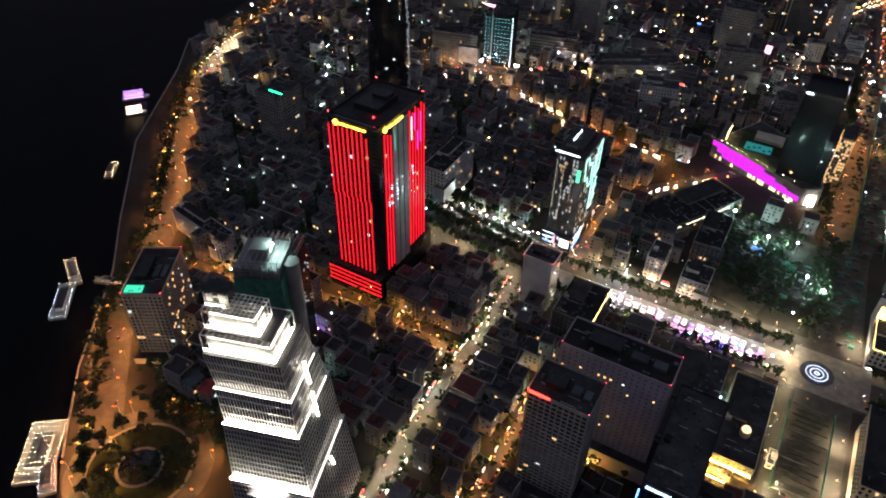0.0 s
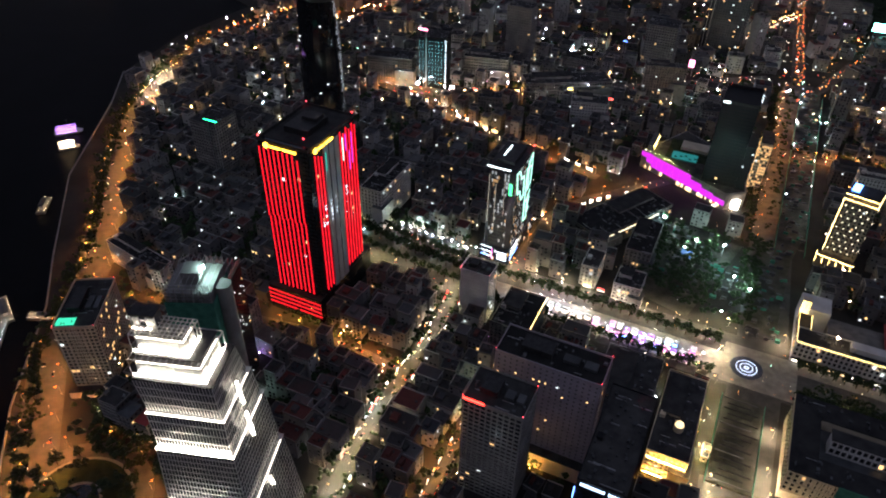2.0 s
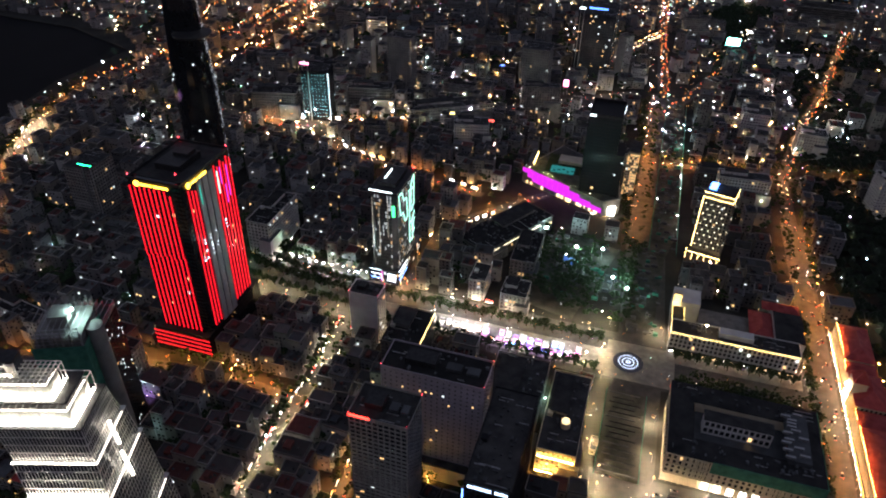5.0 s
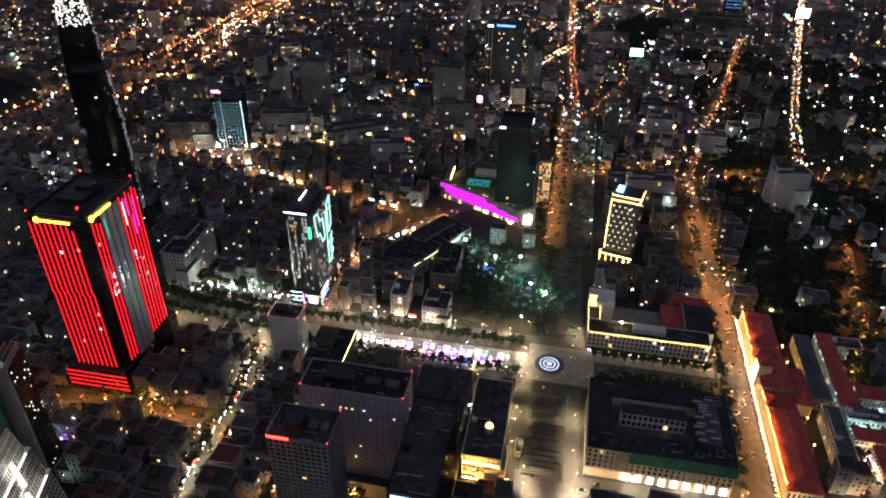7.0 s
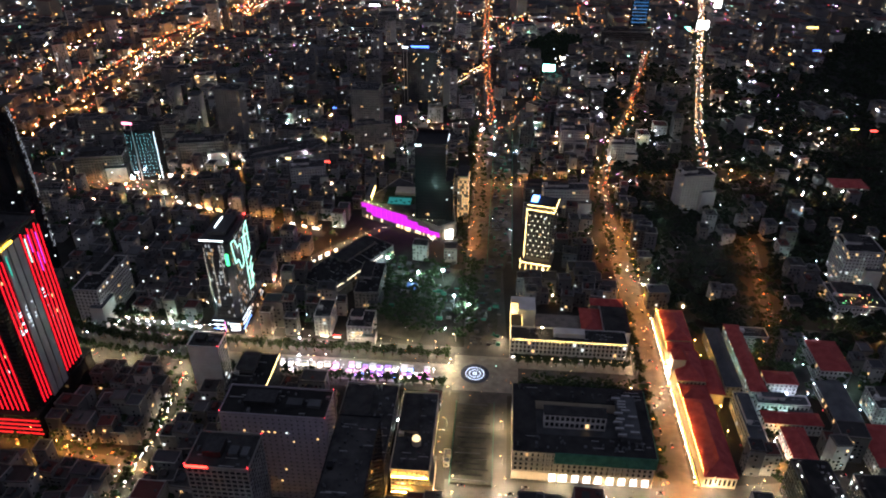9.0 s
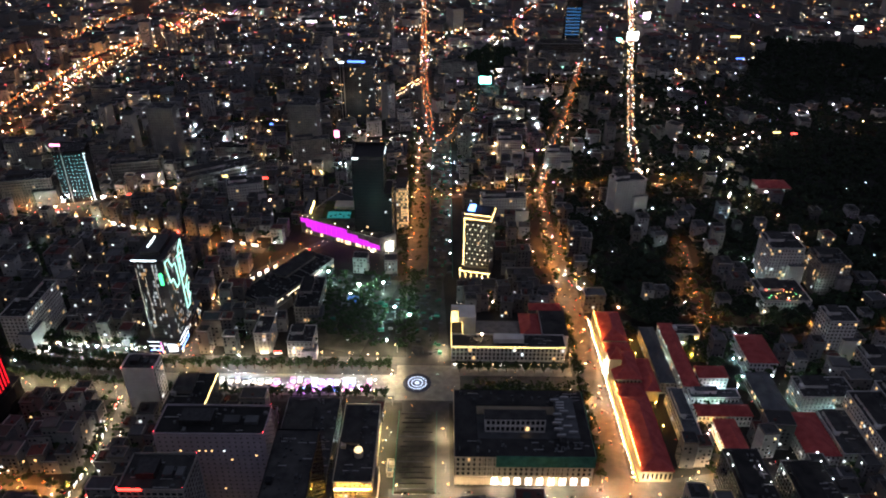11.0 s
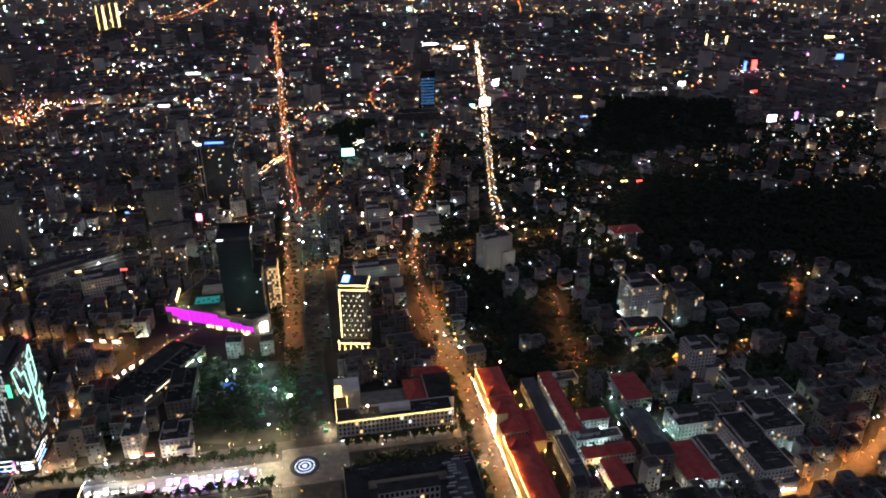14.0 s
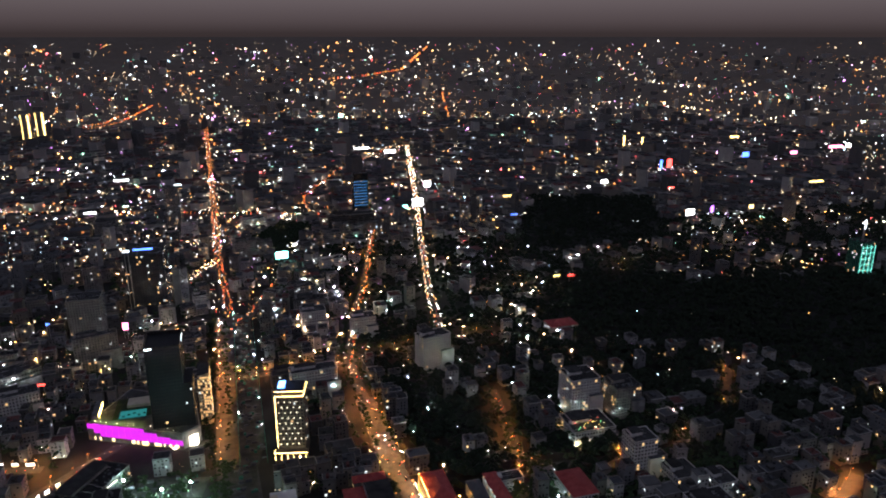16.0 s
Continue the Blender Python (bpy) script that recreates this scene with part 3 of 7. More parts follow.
def stepped_tower():
    # local axes turned 17.5 degrees
    ca, sa = math.cos(radians(17.5)), math.sin(radians(17.5))
    cu, cv = -126.0, 207.0
    t = thing("bank_tower", cu * ca - cv * sa, cu * sa + cv * ca, 0, 17.5,
              "stepped glass tower with white floodlit crown and ledges", "skyscraper")
    take(-222, 128, -140, 212)
    levels = [(0, -147, -97, 177, 238), (62, -148, -103, 182.5, 235), (103, -147, -107.5, 188, 232), (121, -151.5, -112, 195, 231), (138, -157, -117, 200.5, 229)]
    L = [(z, a - cu, b - cu, c - cv, d - cv) for z, a, b, c, d in levels]
    for i, (p, q) in enumerate(zip(L, L[1:])):
        (z0, a0, b0, c0, d0), (z1, a1, b1, c1, d1) = p, q
        step = 1.6 if i else 0.0
        bm = bmesh.new()
        a1, b1, c1, d1 = (a1, b1, c1, d1)
        a0i, b0i, c0i, d0i = (a0 + step * 0.3, b0 - step, c0 + step, d0 - step * 0.5)
        loft(bm, [[(a0i, c0i, z0), (b0i, c0i, z0), (b0i, d0i, z0), (a0i, d0i, z0)], [(a1, c1, z1), (b1, c1, z1), (b1, d1, z1), (a1, d1, z1)]])
        tier = part("tier", bm, M_GREYGLASS, t)
        bm = bmesh.new()
        nu, nv = 24, 20
        for k in range(nu + 1):
            f = k / nu
            beam(bm, (a0i + (b0i - a0i) * f, c0i - 0.15, z0), (a1 + (b1 - a1) * f, c1 - 0.15, z1), 0.34)
        for k in range(nv + 1):
            f = k / nv
            beam(bm, (b0i + 0.15, c0i + (d0i - c0i) * f, z0), (b1 + 0.15, c1 + (d1 - c1) * f, z1), 0.34)
            beam(bm, (a0i - 0.15, c0i + (d0i - c0i) * f, z0), (a1 - 0.15, c1 + (d1 - c1) * f, z1), 0.34)
        part("mullion", bm, M_ALU, tier, kind="stuff")
        hp = Heap()
        n = max(3, int((z1 - z0) / 3.7))
        for k in range(1, n):
            f = k / n
            a, b, c, d = a0i + (a1 - a0i) * f, b0i + (b1 - b0i) * f, c0i + (c1 - c0i) * f, d0i + (d1 - d0i) * f
            z = z0 + (z1 - z0) * f
            hp.box(a - 0.2, c - 0.2, z - 0.3, b + 0.2, d + 0.2, z + 0.3)
        hp.put("floor_band", M_ALU, tier)
        if i > 0:
            ledge = block("ledge", M_ALU, t, (a0 - 0.6, c0 - 0.8, z0 - 0.5, b0 + 0.8, d0 + 0.5, z0 + 0.1))
            bm = bmesh.new()
            bx(bm, a0, c0 - 0.55, z0 + 0.15, b0 + 0.4, c0 - 0.15, z0 + 0.75)
            part("floodlight", bx(bmesh.new(), b0 + 0.1, c0 - 0.1, z0 + 0.15, b0 + 0.5, d0 - 4, z0 + 0.5), G_FLOOD_DIM, ledge, "row of white floodlights")
            part("floodlight", bm, (G_FLOOD_DIM, G_FLOOD, G_FLOOD, G_FLOOD_SOFT)[i], ledge, "row of white floodlights")
    # roof terraces, open lattice above lit walls
    def terrace(a, b, c, d, z0, z1, bright):
        a, b, c, d = a - cu, b - cu, c - cv, d - cv
        lv = block("crown_wall", M_WHITE, t, (a + 2, c + 2, z0, b - 2, d - 2, z1 - 3.6))
        block("crown_roof", M_CONCRETE, t, (a + 1.6, c + 1.6, z1 - 3.58, b - 1.6, d - 1.6, z1 - 3.4))
        block("roof_light", G_FLOOD_SOFT, t, (a + 2.5, c + 2.2, z1 - 3.35, b - 2.5, c + 2.5, z1 - 3.0), (b - 2.6, c + 3, z1 - 3.35, b - 2.3, d - 3, z1 - 3.0), label="white light under the roof lattice")
        bm = bmesh.new()
        for k in range(13):
            f = k / 12
            bx(bm, a + (b - a) * f - 0.18, c, z1 - 0.5, a + (b - a) * f + 0.18, d, z1)
        for k in range(7):
            f = k / 6
            bx(bm, a, c + (d - c) * f - 0.18, z1 + 0.01, b, c + (d - c) * f + 0.18, z1 + 0.4)
        part("lattice", bm, M_ALU, t, "open steel roof lattice")
        bm = bmesh.new()
        for k in range(9):
            x = a + (b - a) * k / 8
            beam(bm, (x, c, z0), (x, c, z1), 0.3)
        for k in range(6):
            y = c + (d - c) * k / 5
            beam(bm, (b, y, z0), (b, y, z1), 0.3)
        part("crown_frame", bm, M_ALU, t)
        bm = bmesh.new()
        bx(bm, a + 0.3, c + 0.4, z0 + 0.15, b - 0.3, c + 0.9, z0 + 0.7)
        bx(bm, b - 0.9, c + 1.0, z0 + 0.15, b - 0.4, d - 1, z0 + 0.7)
        part("floodlight", bm, bright, t, "row of white floodlights")
    block("terrace_deck", M_DARKMETAL, t, (-157 - cu, 200 - cv, 138, -116.5 - cu, 229.5 - cv, 138.8))
    terrace(-157, -120, 202, 227, 138.8, 150, G_FLOOD)
    block("terrace_deck", M_DARKMETAL, t, (-156 - cu, 205 - cv, 150.4, -122 - cu, 226 - cv, 150.9))
    terrace(-156, -128, 206.5, 221, 150.9, 162, G_FLOOD)
    # thin slab that tops the crown
    block("fin_wall", M_GREYGLASS, t, (-157 - cu, 213.5 - cv, 150, -145.5 - cu, 221 - cv, 168))
    block("fin_cap", M_DARKMETAL, t, (-157.6 - cu, 213 - cv, 168, -144.9 - cu, 221.5 - cv, 169))
    bm = bmesh.new()
    for k in range(4):
        beam(bm, (-157 - cu + 4 * k, 213.2 - cv, 152), (-157 - cu + 4 * k, 213.2 - cv, 168), 0.6)
    for k in range(4):
        beam(bm, (-157 - cu, 213.1 - cv, 154 + 4 * k), (-145 - cu, 213.1 - cv, 154 + 4 * k), 0.4)
    part("fin_frame", bm, M_ALU, t)
    for x in (-156, -149):
        block("fin_panel", M_WHITE, t, (x - cu, 213.05 - cv, 153, x - cu + 3.2, 213.5 - cv, 167), label="white lit panel of the crown slab")
    block("floodlight", G_FLOOD, t, (-156 - cu, 211.0 - cv, 162.4, -146 - cu, 211.1 - cv, 162.5), label="row of white floodlights")
    # lit edge of the east flank and entrance glow
    for (b, c, z0, z1) in ((-105.0, 208, 96, 114), (-110.0, 214, 113, 129), (-100.0, 208, 54, 60)):
        part("edge_light", beam_bm((b - cu, c - cv, z0), (b - cu - 1.5, c - cv, z1), 1.1), G_FLOOD_SOFT, t, "white vertical edge light")
    block("floodlight", G_FLOOD, t, (-134 - cu, 179.2 - cv, 56, -118 - cu, 179.8 - cv, 57.5), label="bank of white floodlights")
    block("canopy", M_ALU, t, (-138 - cu, 178.6 - cv, 54.8, -114 - cu, 183 - cv, 55.8))


stepped_tower()


# ---- the glass tower with the light drawing ----
G_FAINT = glow("faint_white_line", (1, 0.9, 0.75), 0.5, False)


G_LEDGREEN = glow("green_led_tube", (0.08, 1.0, 0.32), 2.2)


def led_tower():
    t = thing("glass_tower", -145, 495, label="slim glass tower with glowing line drawing on its flank", category="skyscraper")
    t.scale = (0.87, 0.9, 1.0)
    take(-168, 455, -131, 532)
    block("podium", M_GREYGLASS, t, (-17, -29, 0, 15, 42, 15))
    wins = Heap()
    window_grid(wins, -17, -29, 15, 42, 1, 14, 2.2, 4.2, 0.85, 0.7, "se")
    wins.put("shop_window", panes_mat("podium_panes", 0.16, 0.9, 0.35, (0.02, 0.024, 0.05)), t)
    for z in (5.5, 10, 14.5):
        for band in ((-15.5, -29.4, z, -4, -29.1, z + 0.35), (15.1, -27, z, 15.4, -4, z + 0.35)):
            block("light_band", G_BLUE if z < 6 else G_ICE, t, band, label="pale blue light band")
    for k in range(3):
        block("screen", G_ICE, t, (2.5, -29.5, 4.5 + 3.2 * k, 12, -29.15, 5.5 + 3.2 * k), label="white sign bar")
    block("screen", G_PINK, t, (-3.4, -29.5, 3, -2.9, -29.15, 14), label="pink upright sign bar")
    bm = bmesh.new()
    prism(bm, [(-14, -24), (-10, -26.5), (8, -26.5), (13.5, -22), (13.5, 24), (-14, 24)], 15, 94)
    part("shaft", bm, M_GREYGLASS, t)
    wins = Heap()
    window_grid(wins, -14, -24, 13.5, 24, 17, 92, 1.6, 3.6, 0.8, 0.75, "ew", 0.05)
    window_grid(wins, -10, -26.5, 8, -22, 17, 92, 1.6, 3.6, 0.8, 0.75, "s", 0.05)
    wins.put("window_pane", panes_mat("glass_tower_panes", 0.2, 0.45, 0.25, (0.10, 0.115, 0.11)), t)
    block("crown_deck", M_DARKMETAL, t, (-14.5, -27, 94, 14, 24.5, 95.5))
    block("crown_light", G_ICE, t, (-14.7, -27.4, 95.5, 9, -26.9, 96.4), label="white light line on the roof edge")
    block("crown_light", G_ICE, t, (-6, -8, 98.6, -5, 12, 99.2), label="white light line on the roof")
    block("plant_room", M_DARKMETAL, t, (-10, -16, 95.5, 8, 18, 98.5))
    # the drawn line on the east face: (y, z) corners
    drawing = [[(21.5, 91.6), (21.5, 63.0), (12.5, 58.0), (12.5, 86.0), (21.5, 91.6)],
               [(5.5, 82.3), (23, 79.2)],
               [(8.3, 81.4), (8.3, 47.2)],
               [(8.3, 47.3), (8.3, 27.3), (17.2, 26.8), (15.3, 47.3), (7.4, 47.5)],
               [(15.3, 47.3), (22.5, 54.0)],
               [(18.5, 42.0), (18.5, 33.0), (23.0, 36.0)],
               [(18.5, 42.0), (23.0, 46.5)],
               [(-21.5, 90.9), (-16.9, 68.8), (-9.9, 69.0), (-4.9, 57.2), (2.3, 58.8), (-0.1, 79.4), (-8.0, 79.9), (-13.2, 90.0), (-21.5, 90.9)]]
    for line in drawing:
        for a, b in zip(line, line[1:]):
            part("line_light", beam_bm((13.9, *a), (13.9, *b), 0.62), G_CYAN, t, "glowing pale green LED line")
    part("side_screen", bx(bmesh.new(), 8.5, -26.9, 72, 11.5, -26.2, 83), G_LEDGREEN, t, "small green LED screen")
    for x, z0, z1 in ((-12, 40, 88), (-5, 30, 80), (4, 50, 90)):
        part("facade_light", beam_bm((x, -26.6, z0), (x, -26.6, z1), 0.3), G_FAINT, t)
    bm = bmesh.new()
    ball(bm, 13, 24, 97.5, 0.8)
    part("beacon", bm, G_REDDOT, t, "red aviation beacon")


led_tower()


# ---- slab and grid hotels ----
def roof_clutter(t, a, b, c, d, z, n):
    """Ducts, tanks and air conditioners scattered on a flat roof."""
    rr = random.Random(int(abs(a * 31 + d * 17 + z * 7)) + n)
    hp, pipes = Heap(), Heap()
    for k in range(n):
        x, y, w, l = rr.uniform(a, c), rr.uniform(b, d), rr.uniform(0.6, 2.2), rr.uniform(0.6, 3.0)
        if x + w < c and y + l < d:
            hp.box(x, y, z, x + w, y + l, z + rr.uniform(0.5, 1.8))
    for k in range(max(2, n // 4)):
        x, y = rr.uniform(a, c - 3), rr.uniform(b, d - 1)
        pipes.box(x, y, z, min(c, x + rr.uniform(4, 12)), y + 0.35, z + 0.35)
    hp.put("roof_unit", M_TIN, t, "grey rooftop air conditioners and tanks")
    pipes.put("roof_duct", M_STEEL, t, "metal ducts on the roof")


def grid_hotel(name, x0, y0, x1, y1, h, label, wall, bay, storey, panes, sign=None, podium=0.0, faces="nsew", slab=0.9, pier=0.7, out=0.5, win=(0.72, 0.6)):
    cx, cy = (x0 + x1) / 2, (y0 + y1) / 2
    t = thing(name, cx, cy, label=label, category="building")
    take(x0, y0, x1, y1)
    a, b, c, d = x0 - cx, y0 - cy, x1 - cx, y1 - cy
    if podium:
        block("podium", wall, t, (a - 4, b - 6, 0, c + 4, d + 4, podium))
        block("podium_roof", M_ROOF, t, (a - 4.3, b - 6.3, podium, c + 4.3, d + 4.3, podium + 0.5))
    block("core", wall, t, (a + 0.3, b + 0.3, podium, c - 0.3, d - 0.3, h))
    wins = Heap()
    window_grid(wins, a + 0.3, b + 0.3, c - 0.3, d - 0.3, podium + 1, h - 1, bay, storey, win[0], win[1], faces, 0.14)
    wins.put("window_pane", panes, t)
    piers, bands = facade_grid(a + 0.3, b + 0.3, c - 0.3, d - 0.3, podium + 1, h - 1, bay, storey, pier, slab, out, faces)
    piers.put("pier", wall, t)
    bands.put("floor_band", wall, t)
    block("roof_deck", M_ROOF, t, (a - 0.2, b - 0.2, h, c + 0.2, d + 0.2, h + 0.4))
    parapet("parapet", a - 0.5, b - 0.5, c + 0.5, d + 0.5, h + 0.4, 1.3, wall, t)
    w, l = c - a, d - b
    block("lift_house", M_DARKMETAL, t, (a + 0.2 * w, b + 0.3 * l, h + 0.4, a + 0.5 * w, d - 0.25 * l, h + 4.5))
    block("cooling_unit", M_TIN, t, (a + 0.6 * w, b + 0.35 * l, h + 0.4, a + 0.75 * w, b + 0.6 * l, h + 2.6))
    block("cooling_unit", M_TIN, t, (a + 0.8 * w, b + 0.35 * l, h + 0.4, a + 0.92 * w, b + 0.6 * l, h + 2.3))
    roof_clutter(t, a + 1, b + 1, c - 1, d - 1, h + 0.4, 16)
    if sign:
        block("roof_sign", sign, t, (a + 0.4, b - 1.0, h + 0.8, a + 13, b - 0.6, h + 2.3), label="glowing red sign bar")
    for px, py in ((a, b), (c, b), (c, d)):
        bm = bmesh.new()
        ball(bm, px, py, h + 2.4, 0.24)
        part("beacon", bm, G_REDDOT, t, "red aviation beacon")
    return t


M_SLATE = surface("lilac_grey_render", (0.36, 0.32, 0.36), (0.48, 0.43, 0.48), 0.8, 0.1, 2.0)
M_PANES_SLAB = panes_mat("slab_panes", 0.03, 1.8, 0.95, (0.14, 0.13, 0.14))
grid_hotel("hotel", -76, 238, -41, 263, 95, "concrete grid hotel tower with a red rooftop sign", M_CONCRETE, 3.3, 3.4, M_PANES_DARK, G_REDSIGN, 12)
grid_hotel("slab_hotel", -75, 286, -10, 310, 88, "long pale slab hotel with few lit windows", M_SLATE, 3.6, 3.5, M_PANES_SLAB, None, 14, slab=1.6, pier=2.2, out=0.12, win=(0.3, 0.3))
grid_hotel("white_block", -145, 392, -121, 409, 48, "plain white apartment block beside the avenue", M_WHITE, 4.0, 3.4, M_PANES_DARK, None, 0, "ew", slab=0.3, pier=1.2, out=0.08)


def river_hotel():
    t = grid_hotel("river_hotel", -369.5, 199.5, -342.5, 248.5, 63, "tall riverside hotel with yellow-green gridded windows", M_CREAM, 3.0, 3.2, M_PANES, None, 6)
    t.matrix_basis = pose(-356, 224, 0, 0, 0, 30)
    block("pool_deck", glow("green_pool", (0.05, 0.8, 0.45), 1.0), t, (-12, -23, 64.2, 0, -16, 64.6), label="glowing green rooftop pool")


river_hotel()


# ---- two unfinished towers and their neighbours ----
def unfinished(x, y, w, d, h, turn, name, label):
    t = thing(name, x, y, 0, turn, label, "building")
    take(x - w / 2 - 4, y - d / 2 - 4, x + w / 2 + 4, y + d / 2 + 4)
    hp = Heap()
    for z in np.arange(3.6, h, 3.6):
        hp.box(-w / 2, -d / 2, z - 0.35, w / 2, d / 2, z)
    hp.put("floor_slab", M_CONCRETE, t)
    block("core", M_CONCRETE, t, (-w / 5, -d / 5, 0, w / 5, d / 5, h + 6))
    for k in range(6):
        for yy in (-d / 2 + 0.4, d / 2 - 0.4):
            x0 = -w / 2 + 0.4 + (w - 0.8) * k / 5
            block("column", M_CONCRETE, t, (x0 - 0.4, yy - 0.4, 0, x0 + 0.4, yy + 0.4, h))
    block("scaffold_net", M_NET, t, (-w / 2 - 1, -d / 2 - 1.2, h * 0.45, w / 2 + 1, -d / 2 - 1, h - 8), (w / 2 + 1, -d / 2 - 1, 0, w / 2 + 1.2, d / 2, h - 8), label="green scaffold netting")
    bm = bmesh.new()
    for k in range(9):
        x0 = -w / 2 + w * k / 8
        beam(bm, (x0, -d / 2 - 0.6, h - 8), (x0, -d / 2 - 0.6, h + 5), 0.25)
        beam(bm, (x0, d / 2, h - 2), (x0, d / 2, h + 5), 0.25)
        beam(bm, (x0, -d / 2 - 0.6, h + 4), (x0, d / 2, h + 4), 0.25)
    for k in range(5):
        beam(bm, (-w / 2, -d / 2 - 0.6, h - 6 + 2.6 * k), (w / 2, -d / 2 - 0.6, h - 6 + 2.6 * k), 0.25)
    part("scaffold", bm, M_STEEL, t, kind="stuff")
    bm = bmesh.new()
    ball(bm, w / 4, 0, h + 6.5, 0.8)
    part("work_light", bm, G_SITE, t, "bright work light")
    return t


unfinished(-242, 223, 26, 28, 132, 24, "unfinished_tower", "unfinished tower wrapped in green scaffold netting")
t = thing("dotted_tower", -264, 262, 0, 20, "dark glass tower with small white light dots", "skyscraper")
take(-280, 246, -248, 278)
block("shaft", M_BLACKCLAD, t, (-11, -11, 0, 11, 11, 96))
hp = Heap()
window_grid(hp, -11, -11, 11, 11, 4, 94, 3.6, 3.6, 0.3, 0.25, "sew", 0.06)
hp.put("window_pane", panes_mat("dot_panes", 0.10, 2.0, 0.2), t)
block("roof_frame", M_STEEL, t, *[(-11 + 3.5 * k, -11, 96, -10.6 + 3.5 * k, 11, 101) for k in range(7)])
t = thing("lift_shaft", -226, 228, 0, 0, "round bare concrete shaft beside the unfinished tower", "shaft")
bm = bmesh.new()
loft(bm, [disc(0, 0, 5, 0, 20), disc(0, 0, 5, 128, 20)])
part("shaft", bm, M_CONCRETE, t)


# ---- buildings round the fountain crossing ----
def arcade_block():
    """Union block: courtyard building with netted roof edge and lit arcade."""
    t = thing("department_store", 154.5, 361, label="pale arcaded corner building under renovation with green netting", category="building")
    take(105, 318, 205, 392)
    X, Y = 48, 33
    block("wing", M_CREAM, t, (-X, -Y, 0, X, -Y + 16, 28), (-X, Y - 16, 0, X, Y, 28), (-X, -Y + 16, 0, -X + 16, Y - 16, 28), (X - 16, -Y + 16, 0, X, Y - 16, 28))
    block("roof_deck", M_ROOF, t, (-X - 0.6, -Y - 0.6, 28, X + 0.6, -Y + 16, 29), (-X - 0.6, Y - 16, 28, X + 0.6, Y + 0.6, 29),
          (-X - 0.6, -Y + 16, 28, -X + 16, Y - 16, 29), (X - 16, -Y + 16, 28, X + 0.6, Y - 16, 29))
    block("court_roof", M_TIN, t, (-X + 16, -Y + 16, 0, X - 16, Y - 16, 20))
    block("rooftop_hall", M_WHITE, t, (-26, -2, 20, 18, 7, 33))
    block("hall_roof", M_ROOF, t, (-26.5, -2.5, 33, 18.5, 7.5, 33.5))
    block("plant_room", M_TIN, t, (26, -20, 29, 40, 22, 33))
    roof_clutter(t, -46, -31, 46, -19, 29, 30)
    roof_clutter(t, -46, 19, 46, 31, 29, 26)
    hp = Heap()
    for k in range(12):
        hp.box(-25 + 3.6 * k, -2.15, 22, -22.6 + 3.6 * k, -2.0, 25.5)
        hp.box(-25 + 3.6 * k, -2.15, 28, -22.6 + 3.6 * k, -2.0, 31.5)
    hp.put("hall_window", M_PANES, t)
    rng = random.Random(8)
    for k in range(14):
        x, y = rng.uniform(27, 39), -19 + 3 * k
        block("roof_unit", M_STEEL, t, (x - 6, y, 33, x, y + 1.6, 34.6))
    block("roof_net", M_NET, t, (-20, -Y - 1.3, 19, X + 1, -Y - 1.0, 29.5), (X + 1, -Y - 1.0, 19, X + 1.3, Y, 29.5), label="green netting along the roof edge")
    wins = Heap()
    window_grid(wins, -X, -Y, X, Y, 9, 27, 3.6, 4.2, 0.5, 0.6, "nsew", 0.1)
    wins.put("window_pane", M_PANES_DARK, t)
    for k in range(9):
        x = -20 + 8.0 * k
        bm = bmesh.new()
        pts = [(x - 2, 0.4), (x + 2, 0.4), (x + 2, 6)] + [(x + 2 * math.cos(a * math.pi / 6), 6 + 2 * math.sin(a * math.pi / 6)) for a in range(1, 6)] + [(x - 2, 6)]
        loft(bm, [[(px, -Y - 0.25, pz) for px, pz in pts], [(px, -Y + 0.1, pz) for px, pz in pts]])
        bmesh.ops.recalc_face_normals(bm, faces=bm.faces)
        part("arch_window", bm, G_ARCH, t, "lit arched shop window")
    piers = Heap()
    for k in range(25):
        piers.box(-X + 4 * k - 0.5, -Y - 0.5, 0, -X + 4 * k + 0.5, -Y - 0.02, 28)
    piers.box(-X - 0.7, -Y - 0.8, 8, X + 0.7, -Y - 0.02, 9)
    piers.box(-X - 0.7, -Y - 0.8, 17.6, X + 0.7, -Y - 0.02, 18.6)
    piers.put("pilaster", M_CREAM, t)
    parapet("cornice", -X - 1.0, -Y - 1.0, X + 1.0, Y + 1.0, 27.2, 0.8, M_CREAM, t, 1.2)


G_ARCH = glow("arcade_light", (1.0, 0.95, 0.92), 4.5)
G_WARM_SOFT = glow("warm_window", (1.0, 0.68, 0.34), 2.6)
arcade_block()


